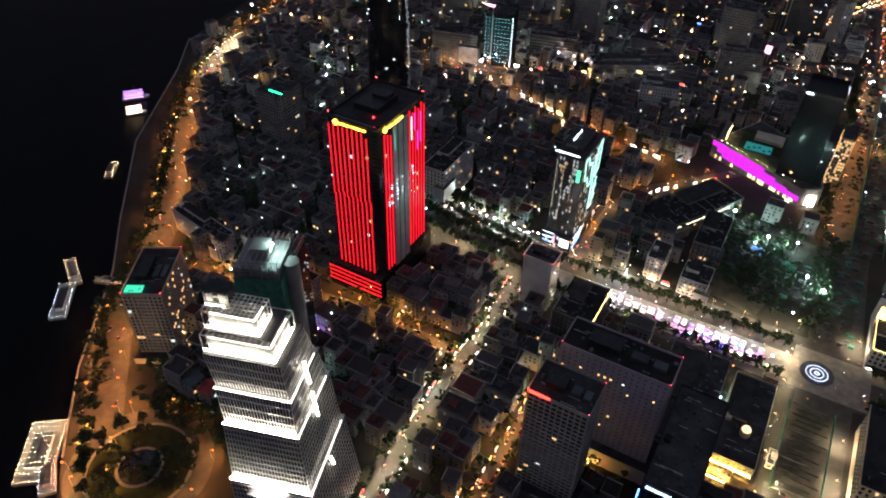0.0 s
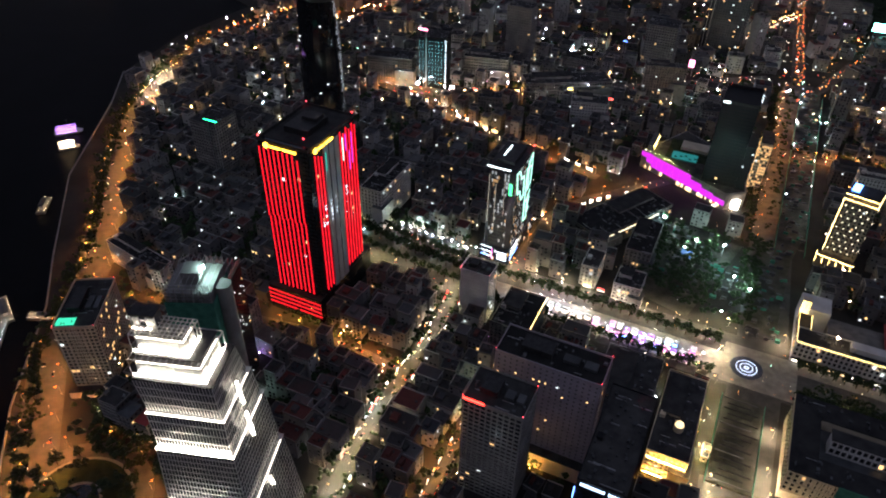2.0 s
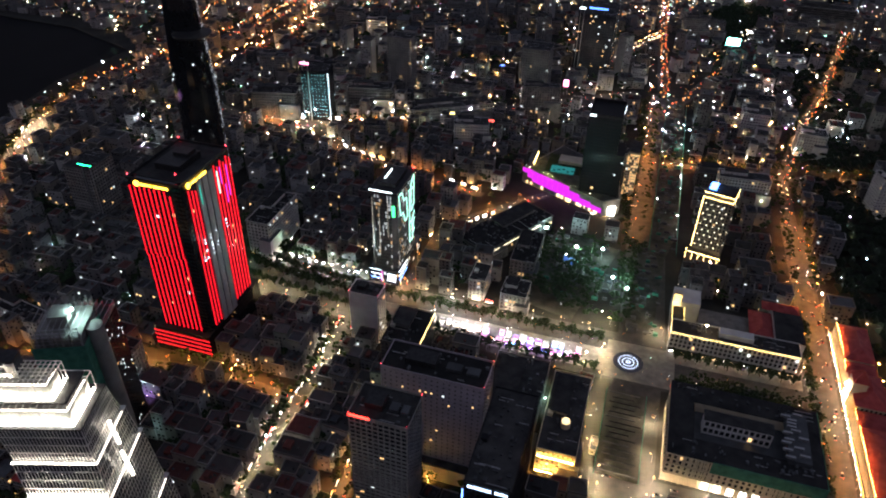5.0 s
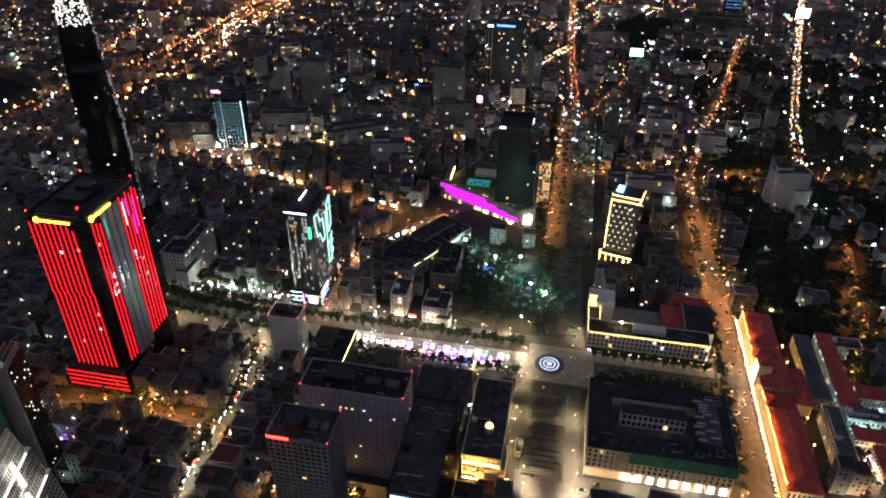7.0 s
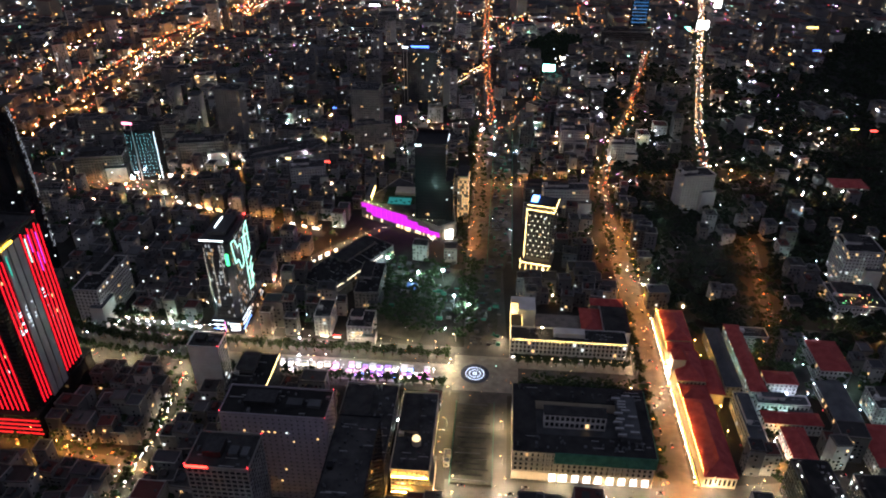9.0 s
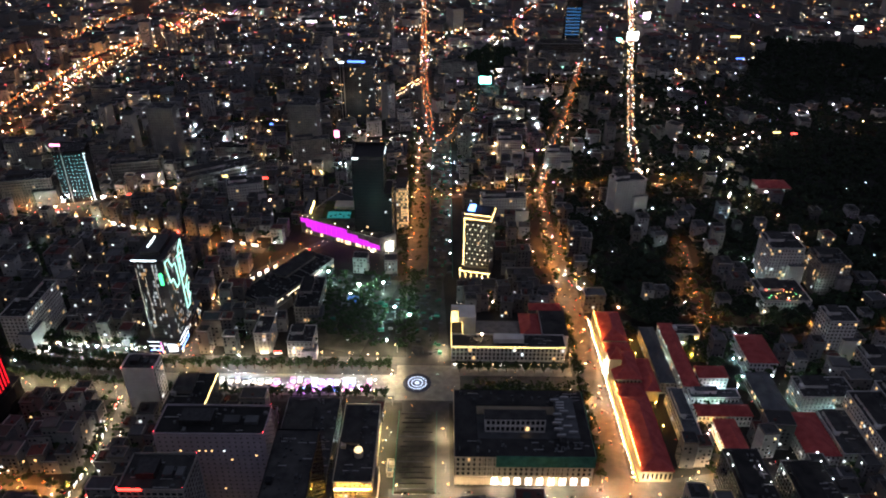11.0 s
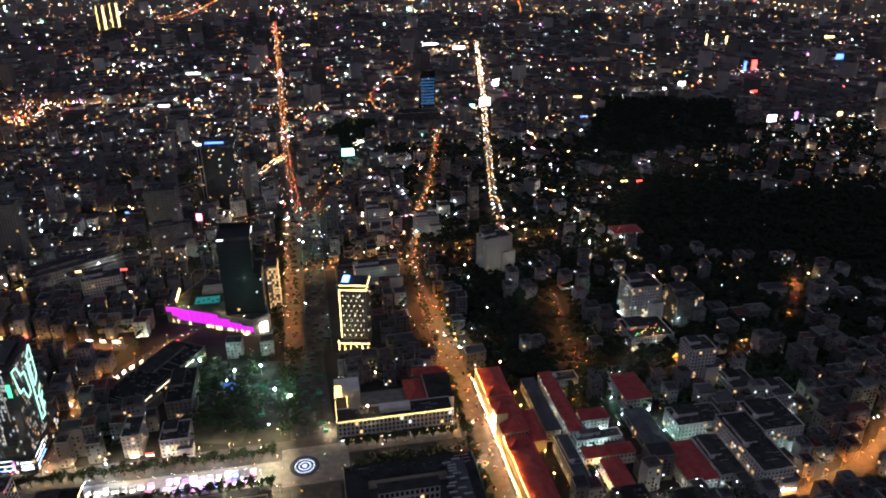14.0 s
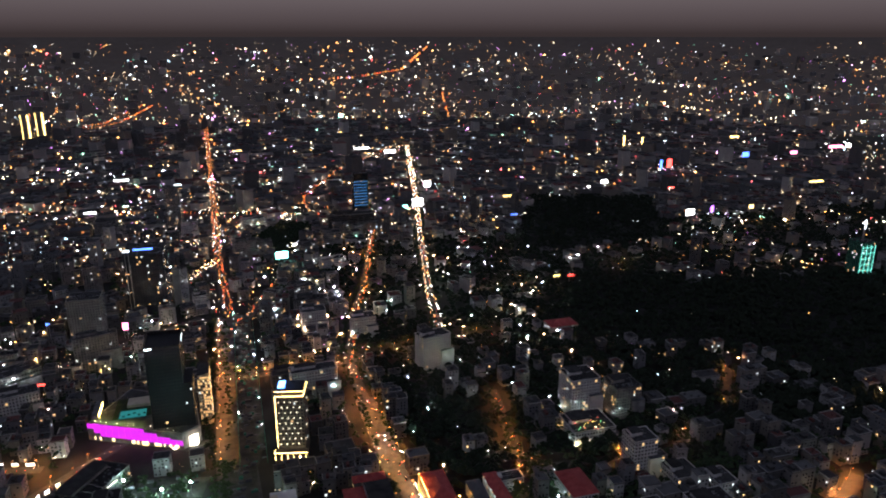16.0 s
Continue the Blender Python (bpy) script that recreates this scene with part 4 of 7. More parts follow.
def rex_hotel():
    t = thing("corner_hotel", 157, 488, label="long low hotel outlined with golden light strings", category="building")
    take(104, 456, 210, 528)
    block("front_wing", M_WHITE, t, (-52, -29, 0, 45, -12, 20))
    for wing in ((-52, -12, 0, -42, 14, 14), (-52, 14, 0, -30, 34, 20), (28, -12, 0, 50, 34, 20)):
        block("back_wing", M_WHITE, t, wing)
    block("middle_wing", M_PLASTER, t, (-30, -12, 0, 28, 20, 12))
    block("roof_deck", M_ROOF, t, (-52.4, -29.4, 20, 45.4, -12, 20.6), (28, -12, 20, 50.4, 34, 20.6), (-52.4, -12, 14, -42, 14, 14.6))
    bm = bmesh.new()
    hip(bm, 10, -8, 27, 26, 16, 5)
    part("tiled_roof", bm, M_TILE, t)
    bm = bmesh.new()
    hip(bm, 20, 26, 48, 36, 20.6, 4)
    part("tiled_roof", bm, M_TILE, t)
    block("corner_tower", M_CREAM, t, (-52.2, 14, 20, -46, 20, 27))
    for k in range(6):
        block("light_string", G_GOLDSTRIP, t, (-52 + 1.1 * k, 13.7, 8, -51.86 + 1.1 * k, 13.9, 27))
    block("light_string", G_GOLDSTRIP, t, (-52, -29.6, 20.3, 45, -29.42, 20.45), (-42.2, -11, 14.7, -42, 14, 14.85), (-52.6, -29, 20.3, -52.45, 14, 20.45), label="golden light string along the roof edge")
    parapet("parapet", -52.4, -29.4, 45.4, -12, 20.6, 0.9, M_WHITE, t)
    wins = Heap()
    window_grid(wins, -52, -29, 45, 14, 6, 19, 3.4, 3.6, 0.55, 0.6, "sew", 0.1)
    wins.put("window_pane", M_PANES, t)
    piers = Heap()
    for k in range(29):
        piers.box(-52.3 + 3.46 * k, -29.5, 5, -51.7 + 3.46 * k, -29.02, 20)
    piers.put("pilaster", M_WHITE, t)
    for k in range(15):
        x = -50 + 6.4 * k
        block("shop_front", G_WARM_SOFT if k % 3 else G_SHOP, t, (x, -29.3, 0.5, x + 4.5, -29.05, 3.6), label="bright shop window")
    block("awning", M_DARKMETAL, t, (-52, -32, 4.2, 45, -29.1, 4.6))
    block("roof_pavilion", M_WHITE, t, (-16, -24, 20.6, 10, -16, 25))
    roof_clutter(t, -40, -27, 44, -13, 20.6, 30)
    bm = bmesh.new()
    ball(bm, -26, -20, 27, 1.0)
    part("roof_lamp", bm, G_BULB, t, "bright rooftop lamp globe")
    block("lamp_post", M_STEEL, t, (-26.2, -20.2, 20.6, -25.8, -19.8, 26))


rex_hotel()


def city_hall():
    t = thing("city_hall", 250, 430, label="long colonial hall with red tiled roof and golden floodlights", category="building")
    take(232, 330, 268, 530)
    for (y0, y1, h, rise) in ((-98, -22, 11, 6), (-20, -4, 10, 4), (-2, 34, 13, 7), (36, 50, 10, 4), (52, 95, 11, 6)):
        block("hall_wing", M_CREAM, t, (-11, y0, 0, 11, y1, h))
        bm = bmesh.new()
        hip(bm, -11, y0, 11, y1, h, rise)
        part("tiled_roof", bm, M_TILE, t)
        hp = Heap()
        window_grid(hp, -11, y0, 11, y1, 1.0, h - 1, 3.0, 4.6, 0.5, 0.65, "sew", 0.12)
        hp.put("window_pane", M_PANES_DARK, t)
        hp = Heap()
        for k in range(int((y1 - y0) / 3.0) + 1):
            hp.box(-12.1, y0 + 3 * k - 0.3, 0, -11.02, y0 + 3 * k + 0.3, h - 0.4)
        hp.put("pilaster", M_CREAM, t)
        block("eaves_light", G_AMBER, t, (-13.4, y0, 0.4, -13.1, y1, 0.6), label="row of warm floodlights at the foot of the wall")
    # bars and brackets added to throw amber light on the west roof slopes
    for ya, yb, hh in ((-96, -24, 11.5), (54, 93, 11.5), (38, 48, 10.5), (-18, -6, 10.5)):
        block("added_roof_light", G_AMBERBAR, t, (-12.46, ya, hh + 2.8, -12.38, yb, hh + 2.88), label="amber light bar added above the eaves")
        block("light_bracket", M_DARKMETAL, t, *[(-12.45, ya + 2 + j * (yb - ya - 4) / 4, hh - 0.4, -12.35, ya + 2.1 + j * (yb - ya - 4) / 4, hh + 2.8) for j in range(5)])
    for x, y in ((17, 60), (17, 82), (19, -22), (18, -48), (17, 40), (18, 5)):
        bm = bmesh.new()
        ball(bm, x, y, 6, 0.45)
        lamp = part("court_lamp", bm, G_COURT, t, "golden courtyard lamp")
        block("lamp_post", M_STEEL, lamp, (x - 0.1, y - 0.1, 0, x + 0.1, y + 0.1, 5.6))
    block("centre_wing", M_CREAM, t, (11.9, -14, 0, 23, 26, 11))
    bm = bmesh.new()
    hip(bm, 11.9, -14, 23, 26, 11.05, 5)
    part("tiled_roof", bm, M_TILE, t)
    block("clock_tower", M_CREAM, t, (-14, 10, 0, -4, 22, 24))
    bm = bmesh.new()
    hip(bm, -14, 10, -4, 22, 24, 8)
    part("spire", bm, M_TILE, t)
    bm = bmesh.new()
    for k in range(46):
        ball(bm, -15.6, -97 + 4.2 * k, 3.6, 0.36)
    part("festoon_bulb", bm, G_BULB, t, "string of warm globe lamps before the facade", "stuff")
    bm = bmesh.new()
    for k in range(5):
        ball(bm, -15, 12 + 2 * k, 8 + (k % 3) * 5, 0.8)
    part("festoon_bulb", bm, G_BULB, t, "bright warm floodlights", "stuff")


city_hall()


YARDS = []  # places of lamps added to brighten the white fronts
G_FAINTWARM = glow("warm_eaves_line", (1.0, 0.85, 0.6), 3)


def roofed(name, x0, y0, x1, y1, h, rise, wall, roof, label, turn=0.0, lit=M_PANES, faces="sew"):
    cx, cy = (x0 + x1) / 2, (y0 + y1) / 2
    t = thing(name, cx, cy, 0, turn, label, "building")
    take(x0, y0, x1, y1, 1)
    a, b, c, d = x0 - cx, y0 - cy, x1 - cx, y1 - cy
    block("wall", wall, t, (a, b, 0, c, d, h))
    bm = bmesh.new()
    if rise:
        hip(bm, a, b, c, d, h, rise)
    else:
        bx(bm, a - 0.4, b - 0.4, h, c + 0.4, d + 0.4, h + 0.5)
    part("roof", bm, roof, t)
    if not rise:
        parapet("parapet", a - 0.4, b - 0.4, c + 0.4, d + 0.4, h + 0.5, 0.9, wall, t)
        block("stair_head", wall, t, (a + 1.5, b + 0.4 * (d - b), h + 0.5, a + 5, b + 0.4 * (d - b) + 4, h + 3.2))
    if not rise and (c - a) * (d - b) > 380 and h < 60:
        w, l = c - a, d - b
        block("penthouse", wall, t, (a + 0.12 * w, b + 0.45 * l, h + 0.5, a + 0.55 * w, d - 0.08 * l, h + 3.8))
        block("penthouse_roof", roof, t, (a + 0.1 * w, b + 0.43 * l, h + 3.8, a + 0.57 * w, d - 0.06 * l, h + 4.1))
        block("low_wing", wall, t, (a + 0.62 * w, b - 4, 0, c + 3, b + 0.3 * l, h * 0.6))
        block("low_roof", M_TIN, t, (a + 0.6 * w, b - 4.3, h * 0.6, c + 3.3, b + 0.3 * l, h * 0.6 + 0.4))
    if not rise:
        roof_clutter(t, a + 0.8, b + 0.8, c - 0.8, d - 0.8, h + 0.5, int(6 + (c - a) * (d - b) / 60))
    if wall is M_WHITE and x0 > 280 and y0 < 640:
        YARDS.extend([(cx + 3, y0 - 5), (x0 - 5, cy)])
    hp = Heap()
    window_grid(hp, a, b, c, d, 1, h - 0.6, 3.2, 3.4, 0.5, 0.5, faces, 0.1)
    hp.put("window_pane", lit, t)
    sl = Heap()
    for z in np.arange(3.4, h - 1, 3.4):
        sl.box(a - 0.35, b - 0.35, z - 0.12, c + 0.35, d + 0.35, z + 0.12)
    sl.put("floor_ledge", wall, t)
    return t


# hall annexes and the blocks east of them
roofed("annex", 294, 420, 306, 505, 13, 5, M_WHITE, M_TILE, "long annex with a red tiled roof")
roofed("annex", 276, 425, 288, 500, 12, 4, M_CREAM, M_TIN, "long annex with a grey metal roof")
roofed("annex", 278, 358, 290, 415, 14, 0, M_WHITE, M_TIN, "white annex with a flat ribbed roof")
roofed("annex", 296, 388, 338, 400, 11, 5, M_WHITE, M_TILE, "red tiled wing of a courtyard house")
roofed("annex", 306, 345, 322, 384, 11, 5, M_WHITE, M_TILE, "red tiled wing of a courtyard house")
roofed("annex", 296, 408, 335, 418, 11, 0, M_WHITE, M_TIN, "low grey roofed wing behind the hall")
roofed("villa", 310, 432, 334, 446, 12, 4, M_WHITE, M_TILE, "white villa with a red tiled roof")
roofed("villa", 304, 490, 328, 503, 12, 0, M_WHITE, M_ROOF, "white flat roofed school building")
roofed("town_house", 357, 448, 381, 486, 15, 5, M_WHITE, M_TILE, "white house with a red hipped roof")
roofed("town_house", 383, 404, 426, 428, 16, 0, M_WHITE, M_ROOF, "white flat roofed office house with lit windows", lit=M_PANES_FAR)
roofed("town_house", 362, 346, 386, 390, 13, 5, M_WHITE, M_TILE, "white house with a red tiled roof")
roofed("town_house", 352, 396, 372, 444, 8, 4, M_PLASTER, M_TIN, "long shed with a grey metal roof")
roofed("apartment_house", 414, 334, 440, 402, 24, 0, M_WHITE, M_ROOF, "white stepped apartment house")
roofed("apartment_house", 440, 374, 476, 412, 26, 0, M_WHITE, M_ROOF, "white apartment house with a flat roof")
roofed("apartment_house", 428, 470, 452, 492, 42, 0, M_WHITE, M_ROOF, "slender white apartment tower with balconies")
roofed("apartment_house", 455, 440, 480, 468, 18, 0, M_WHITE, M_ROOF, "white apartment block among trees")
roofed("apartment_house", 486, 424, 506, 448, 17, 0, M_WHITE, M_ROOF, "white apartment block among trees")
roofed("office_house", 425, 590, 458, 622, 44, 0, M_WHITE, M_ROOF, "pale office block above the trees")
roofed("office_house", 470, 575, 500, 605, 36, 0, M_PLASTER, M_ROOF, "grey office block beside the pale one")
roofed("lit_hotel", 405, 540, 450, 578, 15, 0, M_WHITE, M_ROOF, "white hotel hung with coloured lights", lit=M_PANES_FAR)
roofed("town_house", 388, 346, 410, 392, 14, 0, M_WHITE, M_ROOF, "white gabled town house")
roofed("glass_office", 292, 262, 316, 334, 30, 0, M_GREYGLASS, M_ROOF, "dark glass office with white roof lamps", lit=M_PANES_DARK)
roofed("glass_office", 330, 262, 358, 326, 28, 0, M_GREYGLASS, M_ROOF, "dark glass office with white roof lamps", lit=M_PANES_DARK)
hall = roofed("long_hall", -77, 527, -39, 625, 15, 0, M_PLASTER, M_ROOF, "long dark roofed hall with a lit eaves line", -30)
block("eaves_light", G_FAINTWARM, hall, (19.6, -44, 12.5, 19.9, -30, 13.0), (19.6, -24, 12.5, 19.9, 6, 13.0), (19.6, 12, 12.5, 19.9, 30, 13.0), label="warm light line under the eaves")
roofed("narrow_house", -68, 474, -54, 500, 20, 0, M_WHITE, M_ROOF, "narrow white house with a lit front")
roofed("narrow_house", -38, 468, -16, 492, 16, 0, M_WHITE, M_ROOF, "white shop house with lit balcony")
roofed("brown_block", -40, 514, -18, 566, 20, 0, M_PLASTER, M_ROOF, "grey brown block behind the shop houses")
roofed("curved_corner", 24, 309, 50, 384, 22, 0, M_CREAM, M_ROOF, "cream corner building with golden floodlit front", lit=M_PANES_FAR)
roofed("dark_block", -22, 304, 18, 396, 17, 0, M_PLASTER, M_ROOF, "low dark roofed block behind the corner building", lit=M_PANES_DARK)
annex = roofed("dark_annex", -106, 360, -77, 402, 36, 0, M_PLASTER, M_ROOF, "dark flat roofed annex with a golden roof edge", lit=M_PANES_DARK)
block("edge_light", G_GOLDSTRIP, annex, (14.9, -21, 36.6, 15.1, 21, 37.0), label="golden light line on the roof edge")
signed = roofed("sign_hotel", -5, 228, 21, 300, 78, 0, M_BLACKCLAD, M_ROOF, "dark hotel tower with a blue white roof sign", lit=M_PANES_DARK)
G_SIGNBAR = glow("blue_white_sign", (0.5, 0.7, 1.0), 5)
for k in range(15):
    if k != 9:
        block("sign_bar", G_SIGNBAR, signed, (-11 + 1.5 * k, -36.9, 75, -10.2 + 1.5 * k, -36.5, 76.8), label="blue white sign bar")
block("side_light", G_BLUE, signed, (-14, -37, 62, -13.5, -36.5, 72), label="blue edge light")
kiosk = roofed("kiosk", 58, 334, 62, 346, 4, 0, M_CREAM, M_TIN, "small amber lit kiosk on the pavement", lit=M_PANES_SHOP)
roofed("white_hotel", -282, 470, -260, 528, 38, 0, M_WHITE, M_ROOF, "white hotel wing with a yellow roof sign", lit=M_PANES)
roofed("purple_block", -292, 274, -270, 300, 40, 0, M_PLASTER, M_ROOF, "block washed in violet light", lit=M_PANES_DARK)
roofed("quay_house", -446, 312, -378, 326, 22, 0, M_WHITE, M_ROOF, "long white colonial house by the river road", -10, lit=M_PANES)
roofed("green_sign_block", -470, 462, -441, 496, 66, 0, M_PLASTER, M_ROOF, "dark office block with a green roof sign", lit=M_PANES_DARK)
roofed("neon_hotel", -372, 764, -338, 795, 66, 0, M_BLACKCLAD, M_ROOF, "hotel tower dotted with coloured window lights", 12, lit=M_PANES_DARK)
roofed("dark_tower", -298, 880, -264, 905, 80, 0, M_CONCRETE, M_ROOF, "dark slab tower with one pale flank", lit=M_PANES_DARK)
roofed("grey_tower", -126, 950, -86, 985, 62, 0, M_CONCRETE, M_ROOF, "grey concrete twin tower", lit=M_PANES_DARK)
roofed("blue_top_tower", -64, 1040, -10, 1105, 92, 0, M_GREYGLASS, M_ROOF, "dark office tower with a blue roof sign", lit=M_PANES_FAR)
roofed("gold_tower", -40, 1500, -12, 1530, 95, 0, M_CONCRETE, M_ROOF, "slim tower with golden light lines", lit=M_PANES_FAR)
roofed("end_slab", 277, 1390, 372, 1420, 42, 0, M_PLASTER, M_ROOF, "pale slab block closing the avenue", lit=M_PANES_DARK)
roofed("blue_dot_tower", 366, 1600, 400, 1625, 85, 0, M_BLACKGLASS, M_ROOF, "dark tower dotted with blue lights", lit=M_PANES_DARK)
roofed("pale_block", 172, 900, 205, 925, 32, 0, M_WHITE, M_ROOF, "pale blank walled block", lit=M_PANES_DARK)
roofed("pale_block", 236, 868, 268, 890, 28, 0, M_WHITE, M_ROOF, "pale blank walled block", lit=M_PANES_DARK)
roofed("long_ministry", -250, 820, -140, 850, 18, 0, M_PLASTER, M_ROOF, "long pale ministry building", 32, lit=M_PANES_DARK)
frame_tower = roofed("construction_tower", 1097, 868, 1125, 896, 62, 0, M_NET, M_ROOF, "green netted tower with teal light lines and a mast", lit=M_PANES_FAR)
G_TEALLINE = glow("teal_tower_light", (0.2, 0.9, 0.75), 1.5)
for k in range(5):
    block("light_line", G_TEALLINE, frame_tower, (-13 + 2 * (k % 2), -14.9, 14 + 10 * k, 13 - 3 * (k % 3), -14.5, 14.8 + 10 * k), label="teal light line")
for x in (-13, -4, 5, 13):
    block("light_line", G_TEALLINE, frame_tower, (x, -15.5, 10, x + 0.7, -15.0, 58), label="teal light line")
block("mast", M_STEEL, frame_tower, (-1, -1, 62.5, 1, 1, 100))
block("mast_light", G_ICE, frame_tower, (-1.2, -1.6, 84, 1.2, -1.1, 99), label="white lit mast top")
roofed("villa", 500, 800, 540, 825, 12, 5, M_CREAM, M_TILE, "warmly lit villa at the park edge")


roofed("wide_office", -438, 752, -380, 778, 34, 0, M_PLASTER, M_ROOF, "long grey office block beside the dotted hotel", 14, lit=M_PANES_DARK)
roofed("wide_office", -330, 812, -272, 836, 32, 0, M_PLASTER, M_ROOF, "long grey office block beside the avenue", 14, lit=M_PANES_DARK)
block_rng = random.Random(91)
placed = 0
while placed < 46:
    bx0, by0 = block_rng.uniform(-480, 330), block_rng.uniform(640, 1500)
    bw, bd, bh = block_rng.uniform(16, 52), block_rng.uniform(13, 24), block_rng.choice((16, 20, 24, 28, 34, 46))
    if any(x0 - 4 < bx0 + bw and bx0 < x1 + 4 and y0 - 4 < by0 + bd and by0 < y1 + 4 for x0, y0, x1, y1 in TAKEN):
        continue
    if any(dist_line((bx0 + bw * f, by0 + bd / 2), pts) < w / 2 + 13 for _, pts, w in STREETS for f in (0, 0.5, 1)) or inside(bx0, by0, PARK_C):
        continue
    placed += 1
    wall = block_rng.choice((M_PLASTER, M_PLASTER, M_WHITE, M_CONCRETE))
    tone = {M_PLASTER: "grey plastered", M_WHITE: "white plastered", M_CONCRETE: "bare concrete"}[wall]
    tall = "low" if bh < 22 else "tall" if bh > 30 else "mid-height"
    roofed("city_block", bx0, by0, bx0 + bw, by0 + bd, bh, 0, wall, M_ROOF, f"{tall} {tone} city block with a flat roof", block_rng.uniform(-4, 16), lit=block_rng.choice((M_PANES_DARK, M_PANES_FAR)))


def corner_lights():
    """Golden floodlights and the lit dome of the cream corner building."""
    t = thing("roof_dome", 39, 333, 22.5, 0, "glowing round dome on the corner building", "dome")
    bm = bmesh.new()
    loft(bm, [disc(0, 0, 3.2, 0, 12), disc(0, 0, 3.2, 5, 12)])
    part("drum", bm, M_CREAM, t)
    bm = bmesh.new()
    loft(bm, [disc(0, 0, 2.9 * math.cos(a), 5 + 2.9 * math.sin(a), 12) for a in (0, 0.4, 0.8, 1.2, 1.5)])
    part("dome", bm, glow("dome_glow", (1.0, 0.72, 0.36), 1.6), t)
    for k in range(2):
        t = thing("flood_strip", 37, 306.8, 3 + 15 * k, 0, "golden floodlight strip on the front", "lamp", "golden floodlights")
        block("housing", M_DARKMETAL, t, (-13, 0.2, -0.3, 13, 0.6, 0))
        block("tube", G_COURT, t, (-12, -0.1, 0, 12, 0.1, 0.12))


corner_lights()


def slim_dark_tower():
    """Tapered glass tower that leaves the picture at the top."""
    t = thing("tapered_tower", -377, 560, label="very tall tapered dark glass tower", category="skyscraper")
    take(-420, 520, -350, 600)
    bm = bmesh.new()
    rings = []
    for z, r in ((0, 25), (60, 26), (130, 25), (200, 20), (262, 9)):
        rings.append([(r * 0.85 * math.cos(a * math.pi / 12), r * 0.7 * math.sin(a * math.pi / 12), z) for a in range(24)])
    loft(bm, rings)
    part("shaft", bm, M_BLACKGLASS, t)
    bm = bmesh.new()
    loft(bm, [disc(14, -10, 17, 178), disc(16, -12, 18, 181)])
    part("helipad", bm, M_DARKMETAL, t)
    hp = Heap()
    rng = random.Random(3)
    for k in range(62):
        z = 24 + 3.1 * k
        rr = 25.5 if z < 130 else 25 - (z - 130) * 0.075
        for a in (0.12, 0.34):
            if rng.random() < 0.7:
                hp.box(-0.2, -0.15, z, 0.2, 0.25, z + rng.uniform(0.5, 2.4), 1, 0, rr * 0.85 * math.cos(a) + 0.1, rr * 0.7 * math.sin(a) - 0.1)
    hp.put("edge_light", glow("pale_edge_light", (0.8, 0.85, 1.0), 0.5, False), t, "broken line of pale edge lights")
    hp = Heap()
    for k in range(90):
        z, a = rng.uniform(10, 180), rng.uniform(-2.6, 0.4)
        r = 25.8 if z < 130 else 25.4 - (z - 130) * 0.075
        hp.box(-0.9, -0.15, z, 0.9, 0.15, z + 1.2, math.cos(a + math.pi / 2), math.sin(a + math.pi / 2), r * 0.85 * math.cos(a), r * 0.7 * math.sin(a))
    hp.put("window_pane", M_PANES_FAR, t)
    hp = Heap()
    for k in range(420):
        z, a = 214 + 44 * rng.random(), rng.uniform(-2.4, 0.7)
        rr = 20 - (z - 200) * 11 / 62 + 0.15
        hp.box(-0.35, -0.1, z, 0.35, 0.15, z + rng.uniform(0.5, 1.6), math.cos(a + math.pi / 2), math.sin(a + math.pi / 2), rr * 0.85 * math.cos(a), rr * 0.7 * math.sin(a))
    hp.put("crown_light", glow("white_crown_light", (1.0, 0.95, 0.9), 2.2, False), t, "sparkling white lights of the crown")


slim_dark_tower()


